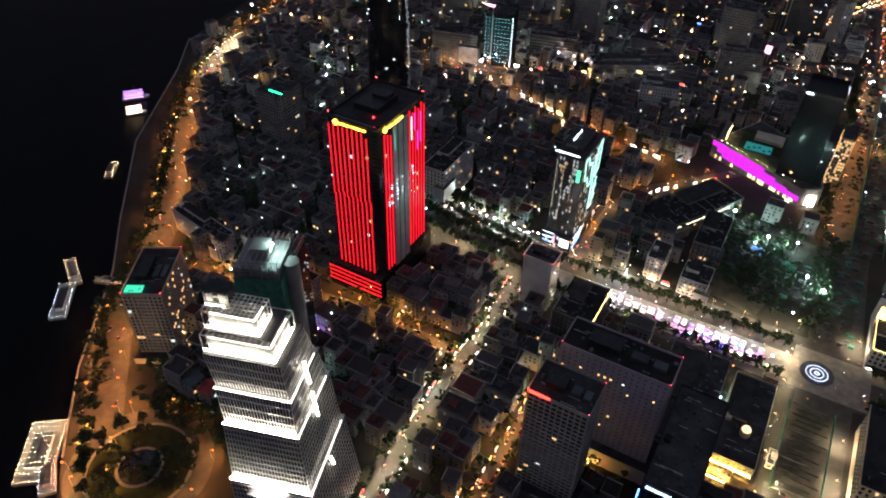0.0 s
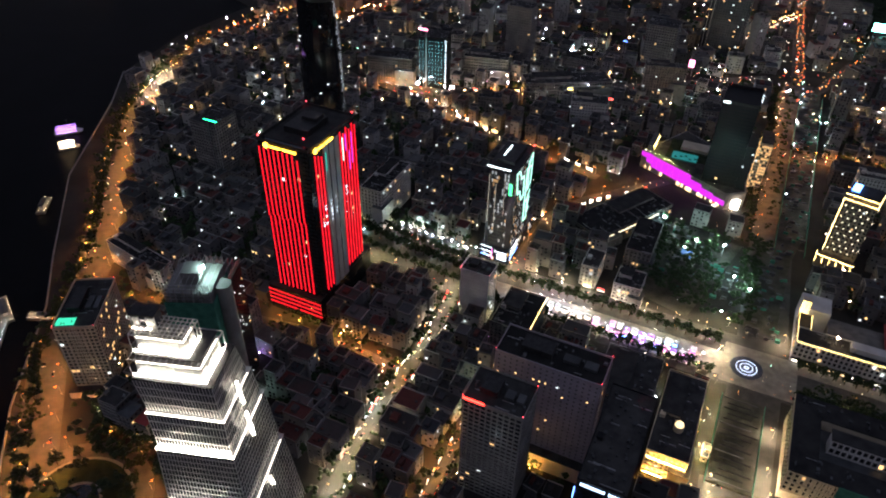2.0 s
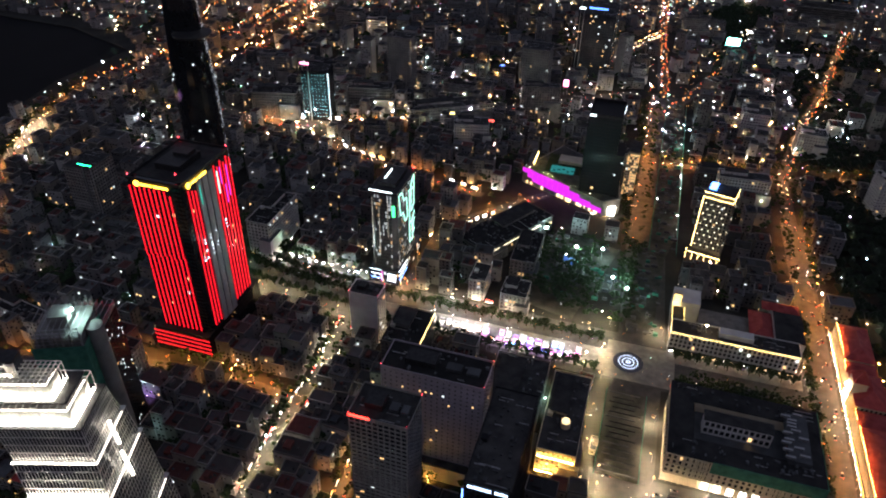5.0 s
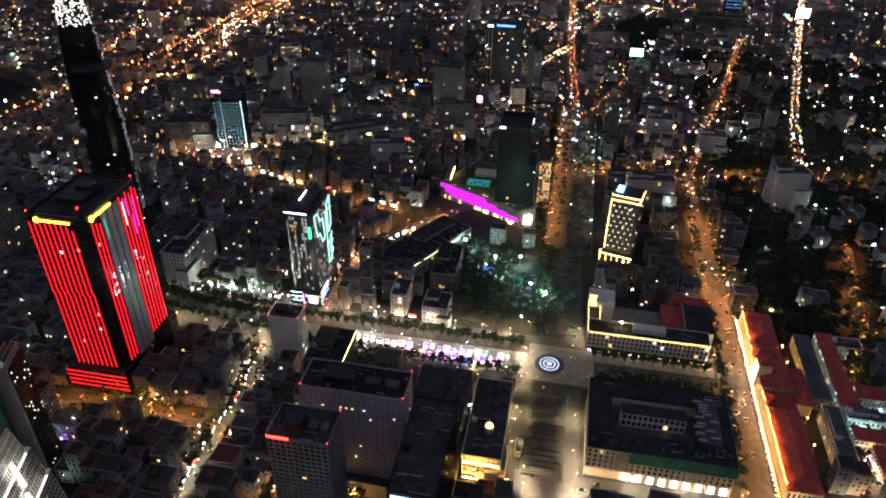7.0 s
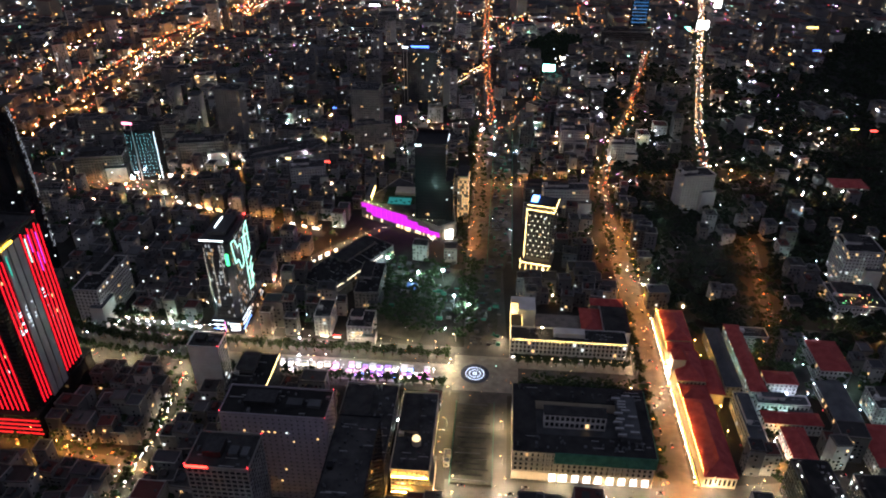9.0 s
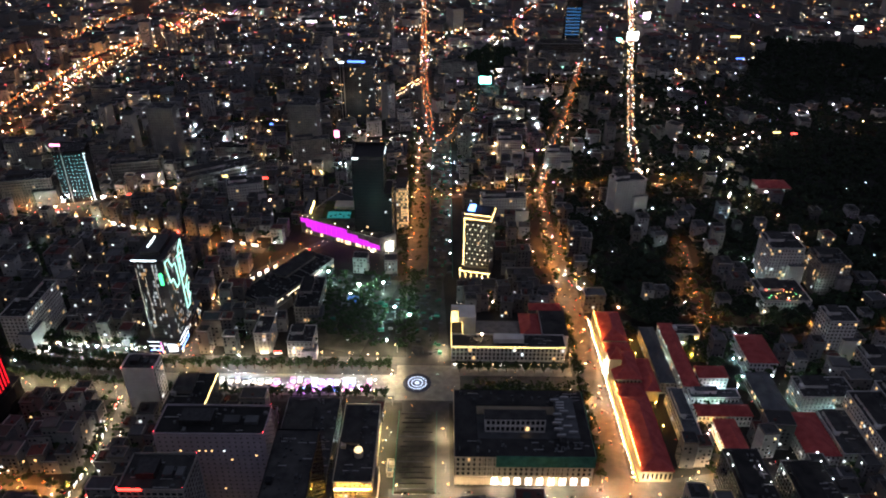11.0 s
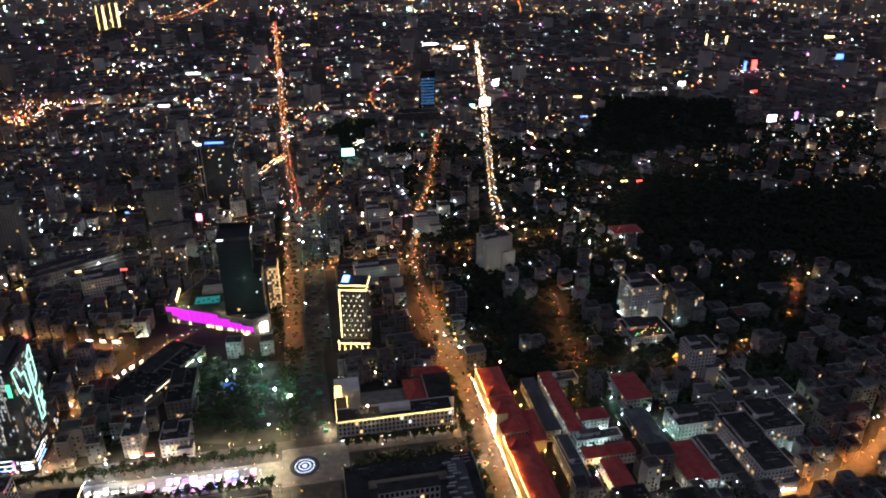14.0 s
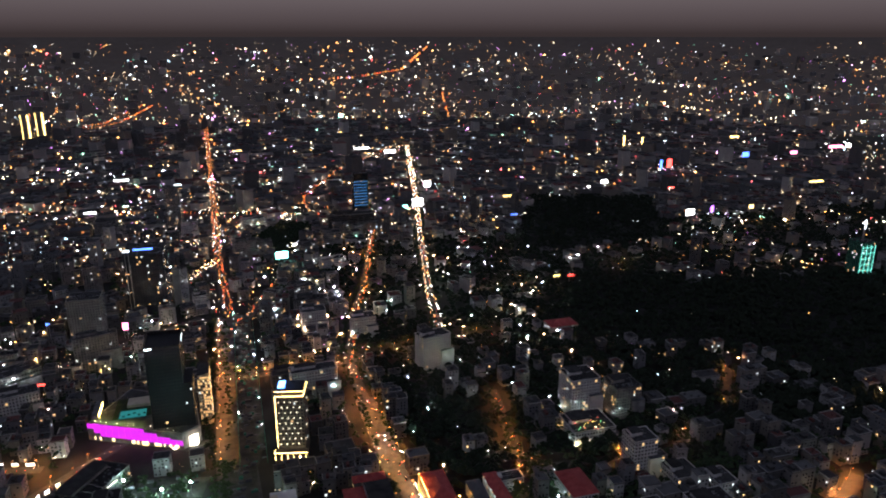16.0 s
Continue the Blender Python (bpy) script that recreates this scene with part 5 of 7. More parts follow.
def magenta_mall():
    t = thing("mall", -2, 698, label="shopping centre podium with a glowing magenta facade", category="building")
    take(-66, 632, 60, 760)
    bm = bmesh.new()
    prism(bm, [(-64, -3), (30, -50), (47, -38), (40, 20), (-30, 66)], 0, 18)
    part("podium", bm, M_PLASTER, t)
    bm = bmesh.new()
    d = Vector((94, -47)).normalized()
    nrm = Vector((d.y, -d.x))
    for k in range(15):
        a, b = Vector((-64, -3)) + d * 105 * k / 15, Vector((-64, -3)) + d * 105 * (k + 0.96) / 15
        z0, z1 = (13.5, 18.8) if k < 1 else (9.0, 19.6) if k < 2 else (5.8 - 0.1 * k, 18.8) if k < 9 else (4.6, 14.6) if k < 11 else (4.2, 11.4) if k < 13 else (4.2, 9.6)
        loft(bm, [[(*(a + nrm * 0.4), z0), (*(b + nrm * 0.4), z0), (*b, z0), (*a, z0)], [(*(a + nrm * 0.4), z1), (*(b + nrm * 0.4), z1), (*b, z1), (*a, z1)]])
    bmesh.ops.recalc_face_normals(bm, faces=bm.faces)
    part("lit_facade", bm, G_MAGENTA, t, "magenta glowing facade panels", "stuff")
    bm = bmesh.new()
    for k in (1, 2, 5, 9, 10, 11, 12, 14, 15, 16, 17, 18):
        a = Vector((-64, -3)) + d * 105 * (k + 0.15 + 0.2 * math.sin(7 * k)) / 20 + nrm * 0.3
        b = a + d * (2.6 + 1.6 * math.sin(5 * k))
        loft(bm, [[(*a, 1), (*b, 1), (*(b - nrm * 0.2), 1), (*(a - nrm * 0.2), 1)], [(*a, 4.5), (*b, 4.5), (*(b - nrm * 0.2), 4.5), (*(a - nrm * 0.2), 4.5)]])
    bmesh.ops.recalc_face_normals(bm, faces=bm.faces)
    part("shop_front", bm, G_WARM_SOFT, t, "row of lit shop fronts", "stuff")
    block("corner_screen", glow("white_corner_light", (1, 0.9, 0.75), 5), t, (36, -48, 2, 44, -42, 11), label="bright white corner of the mall")
    bm = bmesh.new()
    prism(bm, [(-63, -2.5), (29, -48.5), (45, -37), (39, 19), (-29, 64)], 18, 18.15)
    part("podium_roof", bm, M_ROOF, t)
    block("roof_garden", M_GRASS, t, (-40, -2, 18, 10, 40, 18.6))
    block("roof_pool", glow("pool_light", (0.03, 0.42, 0.42), 0.35), t, (-34, -4, 18.7, -8, 12, 18.9), label="faintly lit turquoise roof pool")
    for k in range(5):
        block("pool_island", M_GRASS, t, (-31 + 5 * k, -1 + 2.5 * (k % 3), 18.95, -28.6 + 5 * k, 1 + 2.5 * (k % 3), 19.5))
    block("roof_hall", M_CREAM, t, (-28, 18, 18.6, 0, 34, 22))
    block("side_wing", M_PLASTER, t, (-60, 2, 18.2, -54, 34, 24))
    for k in range(9):
        block("arch_light", G_GOLDSTRIP, t, (-53.9, 4 + 3.3 * k, 19.5, -53.5, 5.8 + 3.3 * k, 22.6), label="golden lit arch of the terrace wing")
    for k in range(16):
        bm = bmesh.new()
        ball(bm, *(Vector((-62, -2)) + d * 92 * k / 15 - nrm * 1.5), 20.0, 0.2)
        part("terrace_lamp", bm, G_BULB, t, "small warm terrace lamp")
    gold = thing("gold_front_block", 50, 706, label="narrow block with golden lit window rows", category="building")
    block("wall", M_CREAM, gold, (-6, -14, 0, 6, 14, 58))
    hp = Heap()
    window_grid(hp, -6, -14, 6, 14, 6, 56, 2.4, 3.2, 0.6, 0.45, "sew", 0.1)
    hp.put("window_pane", panes_mat("golden_panes", 0.6, 1.6, 0.95), gold)
    block("roof", M_ROOF, gold, (-6.3, -14.3, 58, 6.3, 14.3, 58.6))
    take(40, 690, 58, 722)
    t2 = thing("black_tower", 17, 684, label="unlit black tower block with white roof lights", category="skyscraper")
    block("shaft", M_BLACKCLAD, t2, (-17, -20, 18, 16, 20, 104))
    block("side_wing", M_BLACKCLAD, t2, (16, -22, 18, 24, 10, 66))
    hp = Heap()
    window_grid(hp, 16, -22, 24, 10, 20, 64, 2.6, 3.6, 0.6, 0.5, "se")
    hp.put("window_pane", M_PANES_DARK, t2)
    hp = Heap()
    window_grid(hp, -17, -20, 16, 20, 22, 102, 3.0, 3.6, 0.8, 0.6, "sew", 0.04)
    hp.put("window_pane", M_PANES_DARK, t2)
    parapet("parapet", -17.4, -20.4, 16.4, 20.4, 104, 3, M_DARKMETAL, t2)
    block("roof_light", G_ICE, t2, (-16, -20.9, 104.5, -10, -20.5, 106), (16.5, -4, 104, 16.9, 14, 104.6), label="white roof edge light")


magenta_mall()


def lit_box():
    t = thing("strung_hotel", 133, 606, 0, -13, label="small dark hotel tower outlined with yellow light tubes", category="building")
    take(112, 580, 154, 632)
    block("shaft", M_BRICKDARK, t, (-13, -10, 0, 13, 20, 70))
    block("podium", M_BRICKDARK, t, (-16, -16, 0, 15, -10, 13))
    hp = Heap()
    window_grid(hp, -13, -10, 13, 20, 16, 68, 3.2, 3.6, 0.5, 0.5, "sew", 0.06)
    hp.put("window_pane", M_PANES_DARK, t)
    for r in range(9):
        for k in range(4):
            x = -10.6 + 5.6 * k + 2.8 * (r % 2)
            block("wall_lamp", G_WALLDOT, t, (x, -10.55, 19 + 5.6 * r, x + 0.75, -10.15, 19.8 + 5.6 * r), label="warm white wall lamp")
    for k in range(4):
        block("wall_lamp", G_WALLDOT, t, (13.1, -6 + 7 * k, 22 + 11 * k, 13.4, -5.2 + 7 * k, 23 + 11 * k))
    for tube in ((-13.4, -10.5, 16, -13.0, -10.1, 70.4), (-12.98, -10.5, 70.0, 13.4, -10.1, 70.4), (13.1, -10.08, 70.0, 13.5, 20, 70.4), (-13.4, -10.5, 75.2, 13.4, -10.1, 75.6),
                 (-16.4, -16.5, 12.8, 15.4, -16.1, 13.2), (-16.4, -16.08, 12.8, -16.05, -10.6, 13.2)):
        block("outline_light", G_GOLDSTRIP, t, tube, label="yellow outline light tube")
    for k in range(6):
        block("base_light", G_GOLDSTRIP, t, (-15.6 + 5.8 * k, -16.4, 5, -15.3 + 5.8 * k, -16.1, 11))
    block("roof_room", M_BRICKDARK, t, (-12, -9, 70.5, 12, 12, 75.1))
    block("roof_sign", G_BLUE, t, (-11, -4, 76, -5, 8, 77.5), label="blue roof sign")
    block("roof_deck", M_ROOF, t, (-12.6, -9.6, 75.15, 12.6, 12.4, 75.5))


M_BRICKDARK = surface("dark_brown_cladding", (0.09, 0.075, 0.06), (0.16, 0.135, 0.11), 0.8, 0.2, 3.0)
G_WALLDOT = glow("wall_lamp_dot", (1.0, 0.86, 0.6), 4.0, False)
lit_box()


# ---- the promenade with its fountain ----
M_BASIN = surface("dark_blue_granite", (0.03, 0.035, 0.06), (0.06, 0.07, 0.11), 0.5, 0.3, 4.0)


def fountain():
    t = thing("fountain", 76, 435, label="round floor fountain ringed with white LED lights", category="fountain")
    bm = bmesh.new()
    loft(bm, [disc(0, 0, 12, 0.3), disc(0, 0, 12, 0.42)])
    part("basin", bm, M_BASIN, t)
    for r0, r1 in ((0.8, 2.0), (4.2, 5.0), (7.2, 7.9)):
        bm = bmesh.new()
        loft(bm, [disc(0, 0, r0, 0.43, 40), disc(0, 0, r1, 0.43, 40), disc(0, 0, r1, 0.6, 40), disc(0, 0, r0, 0.6, 40), disc(0, 0, r0, 0.43, 40)], False)
        part("light_ring", bm, G_FOUNTAIN, t, "ring of white floor lights")


fountain()
strip("pavement_promenade", [(-150, 432), (58, 432)], 26, 0.2, M_PAVING, "granite promenade along the avenue")
strip("pavement_square", [(58, 436), (112, 436)], 44, 0.22, M_PAVING, "granite paved crossing round the fountain")
strip("pavement_garden", [(112, 412), (206, 412)], 34, 0.2, M_GRASS, "planted garden strip beside the avenue")
strip("pavement_rex", [(106, 451), (208, 451)], 12, 0.2, M_PAVING, "pavement before the hotel")


def stall(x, y, w, d, mat, roof, label):
    t = thing("market_stall", x, y, 0.2, 0, label, "stall", "stalls on the promenade")
    for px in (-w / 2, w / 2):
        for py in (-d / 2, d / 2):
            block("post", M_STEEL, t, (px - 0.08, py - 0.08, 0, px + 0.08, py + 0.08, 3.2))
    bm = bmesh.new()
    hip(bm, -w / 2, -d / 2, w / 2, d / 2, 3.2, 1.2, 0.4)
    part("awning", bm, roof, t)
    block("counter", mat, t, (-w / 2 + 0.3, -d / 2 + 0.3, 0, w / 2 - 0.3, d / 2 - 0.3, 1.1))
    return t


rng = random.Random(11)
M_AWN = surface("pale_canvas", (0.5, 0.48, 0.46), (0.7, 0.68, 0.66), 0.8, 0.5, 5.0, vary=0.2)
# awnings and counters emit: the light inside the tents is put into their materials
G_TENT = glow("white_tent_glow", (0.95, 0.9, 1.0), 0.55)
G_STALL = glow("stall_counter_glow", (1.0, 0.86, 0.66), 3)
G_TENTV = glow("violet_tent_glow", (0.45, 0.2, 1.0), 0.9)
G_TENTP = glow("pink_tent_glow", (1.0, 0.4, 0.7), 0.8)
for k in range(24):
    x = -112 + 6.4 * k
    for row, y in enumerate((426, 434)):
        if rng.random() < 0.12:
            continue
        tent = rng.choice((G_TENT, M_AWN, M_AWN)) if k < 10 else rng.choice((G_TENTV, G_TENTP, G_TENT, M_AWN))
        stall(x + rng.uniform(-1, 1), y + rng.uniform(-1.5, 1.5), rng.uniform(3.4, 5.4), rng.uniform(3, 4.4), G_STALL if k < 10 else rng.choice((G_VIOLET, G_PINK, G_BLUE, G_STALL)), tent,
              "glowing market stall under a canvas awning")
bm = bmesh.new()
for k in range(170):
    ball(bm, -116 + 154 * (k / 170), 420 + 22 * rng.random(), 3.5 + rng.random() * 3, 0.105)
tagged(part("festoon_lights", bm, glow("festoon_lamp", (0.93, 0.86, 1.0), 620)), "strings of white festoon lamps over the promenade", "string lights", kind="stuff")

# ---- metro works on the boulevard ----
t = thing("site_hall", 78, 359, label="long roofed excavation of the metro works", category="construction site")
take(62, 318, 94, 402)
block("shed", M_SAND, t, (-14, -40, 0, 14, 40, 2.2))
for k in range(16):
    y = -38 + 5 * k
    block("roof_beam", M_DARKMETAL if k % 5 else M_TIN, t, (-13 + (k * 7) % 5, y, 2.2, 13 - (k * 5) % 9, y + 0.7, 2.9))
block("hoarding", M_NET, t, (-15, -41, 0, -14.7, 41, 2.6), (14.7, -41, 0, 15, 41, 2.6), label="green site hoarding")
strip("pavement_works", [(80, 480), (84, 590), (94, 640), (92, 990)], 25, 0.3, M_SAND, "site ground of the metro works")
fence = thing("site_fence", 0, 0, label="long green hoarding round the metro works", category="fence")
for k in range(14):
    y = 600 + 26 * k
    for x, g in ((81, M_NET), (107, M_NET)):
        block("hoarding", g, fence, (x - 0.2, y, 0, x + 0.2, y + 24, 3.2))

# ---- dark building lot beside the boulevard ----
strip("pavement_site", [(-8, 480), (22, 600)], 66, 0.12, M_SAND, "bare ground of a building lot")
TAKEN.append((-40, 474, 62, 606))
TAKEN.append((-338, 78, -232, 182))
TAKEN.append((56, 466, 110, 640))
TAKEN.append((46, 640, 112, 1000))


def site_light(x, y, h, mat):
    t = thing("flood_mast", x, y, 0, 0, "tall site mast with a bright floodlight", "lamp", "site masts")
    bm = bmesh.new()
    beam(bm, (0, 0, 0), (0, 0, h), 0.3)
    part("pole", bm, M_STEEL, t)
    bm = bmesh.new()
    ball(bm, 0, 0, h + 0.6, 0.9)
    part("lamp_head", bm, mat, t)


for x, y in ((14, 566), (38, 570), (52, 528), (66, 516), (-20, 590)):
    site_light(x, y, 12, G_SITE)
hp, nets = Heap(), Heap()
for k in range(300):
    x, y = (rng.uniform(-30, 55), rng.uniform(500, 602)) if k < 90 else (rng.uniform(83, 102), rng.uniform(600, 980)) if k % 3 else (rng.uniform(68, 94), rng.uniform(472, 600))
    w, l = rng.uniform(0.8, 6), rng.uniform(0.6, 3)
    (hp if rng.random() < 0.75 else nets).box(x, y, 0.1, x + w, y + l, 0.3 + rng.choice((0.4, 0.8, 2.4, 2.6)))
hp.put("site_materials", M_TIN, None, "stacked steel, pipes and cabins on the building lot", category="building materials")
nets.put("site_containers", M_NET, None, "green site containers and covered stacks", category="containers")
t = thing("site_machine", 12, 556, label="blue piling machine and steel parts on the lot", category="machine")
block("cabin", glow("blue_tarp_light", (0.05, 0.15, 0.5), 0.6), t, (-8, -4, 0.2, 2, 3, 4))
block("boom", M_STEEL, t, (2, -1, 0.2, 3, 0, 16))
block("pile_rack", M_STEEL, t, (-14, -10, 0.2, 6, -6, 2))


# ---- trees ----
def tree_mesh(seed, h, r):
    rng = random.Random(seed)
    t = new("tree")
    tagged(t, "leafy green street tree", "tree", "street trees")
    bm = bmesh.new()
    loft(bm, [disc(0, 0, 0.35, 0, 6), disc(0, 0, 0.22, h * 0.45, 6)])
    for k in range(5):
        a = 2 * math.pi * k / 5 + rng.random()
        beam(bm, (0, 0, h * 0.4), (r * 0.55 * math.cos(a), r * 0.55 * math.sin(a), h * (0.65 + 0.15 * rng.random())), 0.18)
    part("trunk", bm, M_BARK, t)
    v, f = [], []
    for k in range(130):
        a, u = rng.uniform(0, 2 * math.pi), rng.uniform(-1, 1)
        q = (0.55 + 0.5 * rng.random()) * (0.8 + 0.35 * math.sin(a * 3 + seed))
        c = Vector((r * q * math.sqrt(1 - u * u) * math.cos(a), r * q * math.sqrt(1 - u * u) * math.sin(a), h * 0.68 + h * 0.3 * q * u))
        e1 = Vector((rng.gauss(0, 1), rng.gauss(0, 1), rng.gauss(0, .6))).normalized() * r * 0.24
        e2 = Vector((rng.gauss(0, 1), rng.gauss(0, 1), rng.gauss(0, .6))).normalized() * r * 0.24
        e3 = e1.cross(e2).normalized() * r * 0.1
        b = len(v)
        v += [c + e1, c + e2 * 0.9, c - e1, c - e2 * 0.8, c + e3]
        f += [(b, b + 1, b + 4), (b + 1, b + 2, b + 4), (b + 2, b + 3, b + 4), (b + 3, b, b + 4)]
    pydata("crown", v, f, M_LEAF, t)
    return t


KINDS = [tree_mesh(1, 11, 4.6), tree_mesh(2, 9, 3.8), tree_mesh(3, 13, 5.5)]
SPOTS = []
for k in range(26):
    SPOTS += [(-140 + 7.6 * k, 452 + rng.uniform(-1, 1)), (-140 + 7.6 * k, 417 + rng.uniform(-1, 1))]
for k in range(12):
    SPOTS += [(114 + 7.8 * k, 418), (116 + 7.8 * k, 406), (112 + 8 * k, 450)]
for k in range(18):
    SPOTS += [(212 + rng.uniform(-1, 1), 335 + 11 * k)]
for k in range(16):
    a = 2 * math.pi * k / 16
    SPOTS += [(-288 + 34 * math.cos(a), 132 + 34 * math.sin(a))]
for x, y, _ in along(RIVERSIDE[1:7], 14):
    SPOTS += [(x - 19, y + 12)]
for k in range(16):
    SPOTS += [(-300 + 9 * k * 0.9, 482 + rng.uniform(-2, 2))]
for x, y, a in along(NGUYEN[:3], 8):
    for off in (-13, 2, 15):
        SPOTS.append((x - off * math.sin(a) + rng.uniform(-1, 1), y + off * math.cos(a) + rng.uniform(-1, 1)))
for k in range(30):
    SPOTS += [(52 + rng.uniform(-3, 3), 640 + 11 * k)]
SPOTS = [s for s in SPOTS if not (58 < s[0] < 110 and 412 < s[1] < 460)]
for i, (x, y) in enumerate(SPOTS):
    src = KINDS[i % 3]
    m = pose(x, y, 0.1, 0, 0, rng.uniform(0, 360))
    if i < 3:
        src.matrix_basis = m
    else:
        copy_thing(src, m)


def wood(name, n, where, label, size=(4, 8)):
    """Many leaf clumps that close a dark canopy."""
    rng = random.Random(name)
    v, f = [], []
    for x, y in where(rng, n):
        s, h = rng.uniform(*size), rng.uniform(8, 14)
        for j in range(5):
            c = Vector((x + rng.gauss(0, s * 0.5), y + rng.gauss(0, s * 0.5), h * rng.uniform(0.6, 1.0)))
            b = len(v)
            r = s * rng.uniform(0.35, 0.6)
            for k in range(5):
                a = 2 * math.pi * k / 5 + rng.random()
                v.append(c + Vector((r * math.cos(a), r * math.sin(a), -r * 0.35 * rng.random())))
            v += [c + Vector((0, 0, r * 0.6)), c - Vector((0, 0, r * 0.6))]
            for k in range(5):
                f += [(b + k, b + (k + 1) % 5, b + 5), (b + (k + 1) % 5, b + k, b + 6)]
    return pydata(name, v, f, M_LEAF_UNLIT if name.startswith("park") else M_LEAF, None, label, "stuff", "trees")


def in_poly(poly):
    def where(rng, n):
        xs, ys = [p[0] for p in poly], [p[1] for p in poly]
        while n:
            x, y = rng.uniform(min(xs), max(xs)), rng.uniform(min(ys), max(ys))
            if inside(x + rng.gauss(0, 16), y + rng.gauss(0, 16), poly):
                n -= 1
                yield x, y
    return where


wood("park_wood", 2600, in_poly(PARK_A), "park trees, lack of light put into darker leaves")
wood("park_grove", 1400, in_poly(PARK_B), "park trees, lack of light put into darker leaves")
def in_rect(x0, y0, x1, y1):
    return in_poly([(x0, y0), (x1, y0), (x1, y1), (x0, y1)])


wood("site_trees", 150, in_rect(-36, 480, 44, 600), "dark trees and shrubs of the building lot", (3, 6))
wood("garden_shrubs", 230, in_rect(114, 396, 206, 428), "clipped shrubs of the garden strip", (2, 4))
wood("villa_trees", 260, in_rect(330, 420, 560, 600), "dark garden trees between the white houses", (3, 7))
wood("court_trees", 40, in_rect(312, 448, 346, 486), "dark courtyard trees", (3, 6))
wood("lawn_trees", 46, in_rect(-312, 104, -262, 156), "dark shrubs on the round lawn", (2, 5))
wood("circle_trees", 60, in_rect(-330, 165, -240, 190), "dark trees along the traffic circle", (3, 6))
wood("quay_trees", 120, lambda r, n: ((x - 16 + r.gauss(0, 5) - 14 * (k % 2), y + 10 + r.gauss(0, 4) + 9 * (k % 2)) for k, (x, y, _) in enumerate(along(RIVERSIDE[1:8], 3.6))), "dark trees along the quay", (3, 5))
def lining(*rows):
    return lambda rg, n: ((x - off * math.sin(a) + rg.gauss(0, 1), y + off * math.cos(a) + rg.gauss(0, 2)) for pts, step, off in rows for x, y, a in along(pts, step) if rg.random() < 0.85)


wood("road_trees", 1, lining((PASTEUR[1:], 9, 9), (PASTEUR[1:], 9, -9), (LELOI[2:4], 11, 22), (LELOI[2:4], 13, 6), (STREET2[:5], 12, 9), (STREET2[:5], 12, -9), (WESTROAD[1:], 12, 13),
                             (DONGKHOI, 8, 7.5), (DONGKHOI, 8, -7.5), (EASTLANE, 8, 6.5), (EASTLANE, 9, -6.5), (SOUTHEAST, 9, 7), (MIDEAST, 9, 8), (MIDEAST, 9, -8), (FORKROAD, 10, 8), (REDSOUTH, 9, 8), (REDSOUTH, 10, -8)), "dark street trees along the roads", (3, 5.5))
wood("works_trees", 70, in_poly([(56, 470), (66, 470), (72, 600), (58, 600)]), "dark trees beside the metro works", (3, 5))
wood("square_trees", 500, in_poly(PARK_C), "dark trees of a small park")


# ---- houses ----
def free(x, y, r):
    for x0, y0, x1, y1 in TAKEN:
        if x0 - r < x < x1 + r and y0 - r < y < y1 + r:
            return False
    for _, pts, w in STREETS:
        if dist_line((x, y), pts) < w / 2 + r + 1.0:
            return False
    return not (inside(x, y, PARK_A) or inside(x, y, PARK_B) or inside(x, y, PARK_C))


RIVER = BANK + [(-1500, -600), (-225, -600)]


def on_land(x, y):
    return not inside(x, y, RIVER) and dist_line((x, y), BANK) > 25


def house(x, y, w, d, h, rng, wall, roof):
    t = thing("house", x, y, 0, rng.uniform(-2, 2), "narrow plastered town house with a flat roof", "house", "town houses")
    a, b, c, e = -w / 2, -d / 2, w / 2, d / 2
    block("wall", wall, t, (a, b, 0, c, e, h))
    kind = rng.random()
    if kind < 0.3:
        bm = bmesh.new()
        hip(bm, a, b, c, e, h, 2.2, 0.4)
        part("roof", bm, roof, t)
    else:
        block("roof", roof, t, (a - 0.2, b - 0.2, h, c + 0.2, e + 0.2, h + 0.35))
        parapet("parapet", a - 0.2, b - 0.2, c + 0.2, e + 0.2, h + 0.35, 0.9, wall, t, 0.3)
        yy = rng.uniform(b + 2, e - 5) if e - b > 8 else b + 1
        block("stair_head", wall, t, (a + 0.6, yy, h + 0.35, a + 3.6, yy + 3.4, h + 3.0))
        bm = bmesh.new()
        tx, ty = c - 1.8, rng.uniform(b + 1.5, e - 1.5)
        loft(bm, [disc(tx, ty, 0.75, h + 0.35, 8), disc(tx, ty, 0.75, h + 2.2, 8)])
        part("water_tank", bm, M_STEEL, t)
    hp = Heap()
    window_grid(hp, a, b, c, e, 0.6, h - 0.4, 3.0, 3.4, 0.38, 0.4, "sew", 0.1)
    hp.put("window_pane", M_PANES, t)
    sl = Heap()
    for z in np.arange(3.4, h - 1, 3.4):
        sl.box(a - 0.1, b - 0.8, z - 0.12, c + 0.1, b, z + 0.12)
    sl.put("balcony_slab", wall, t)
    return t


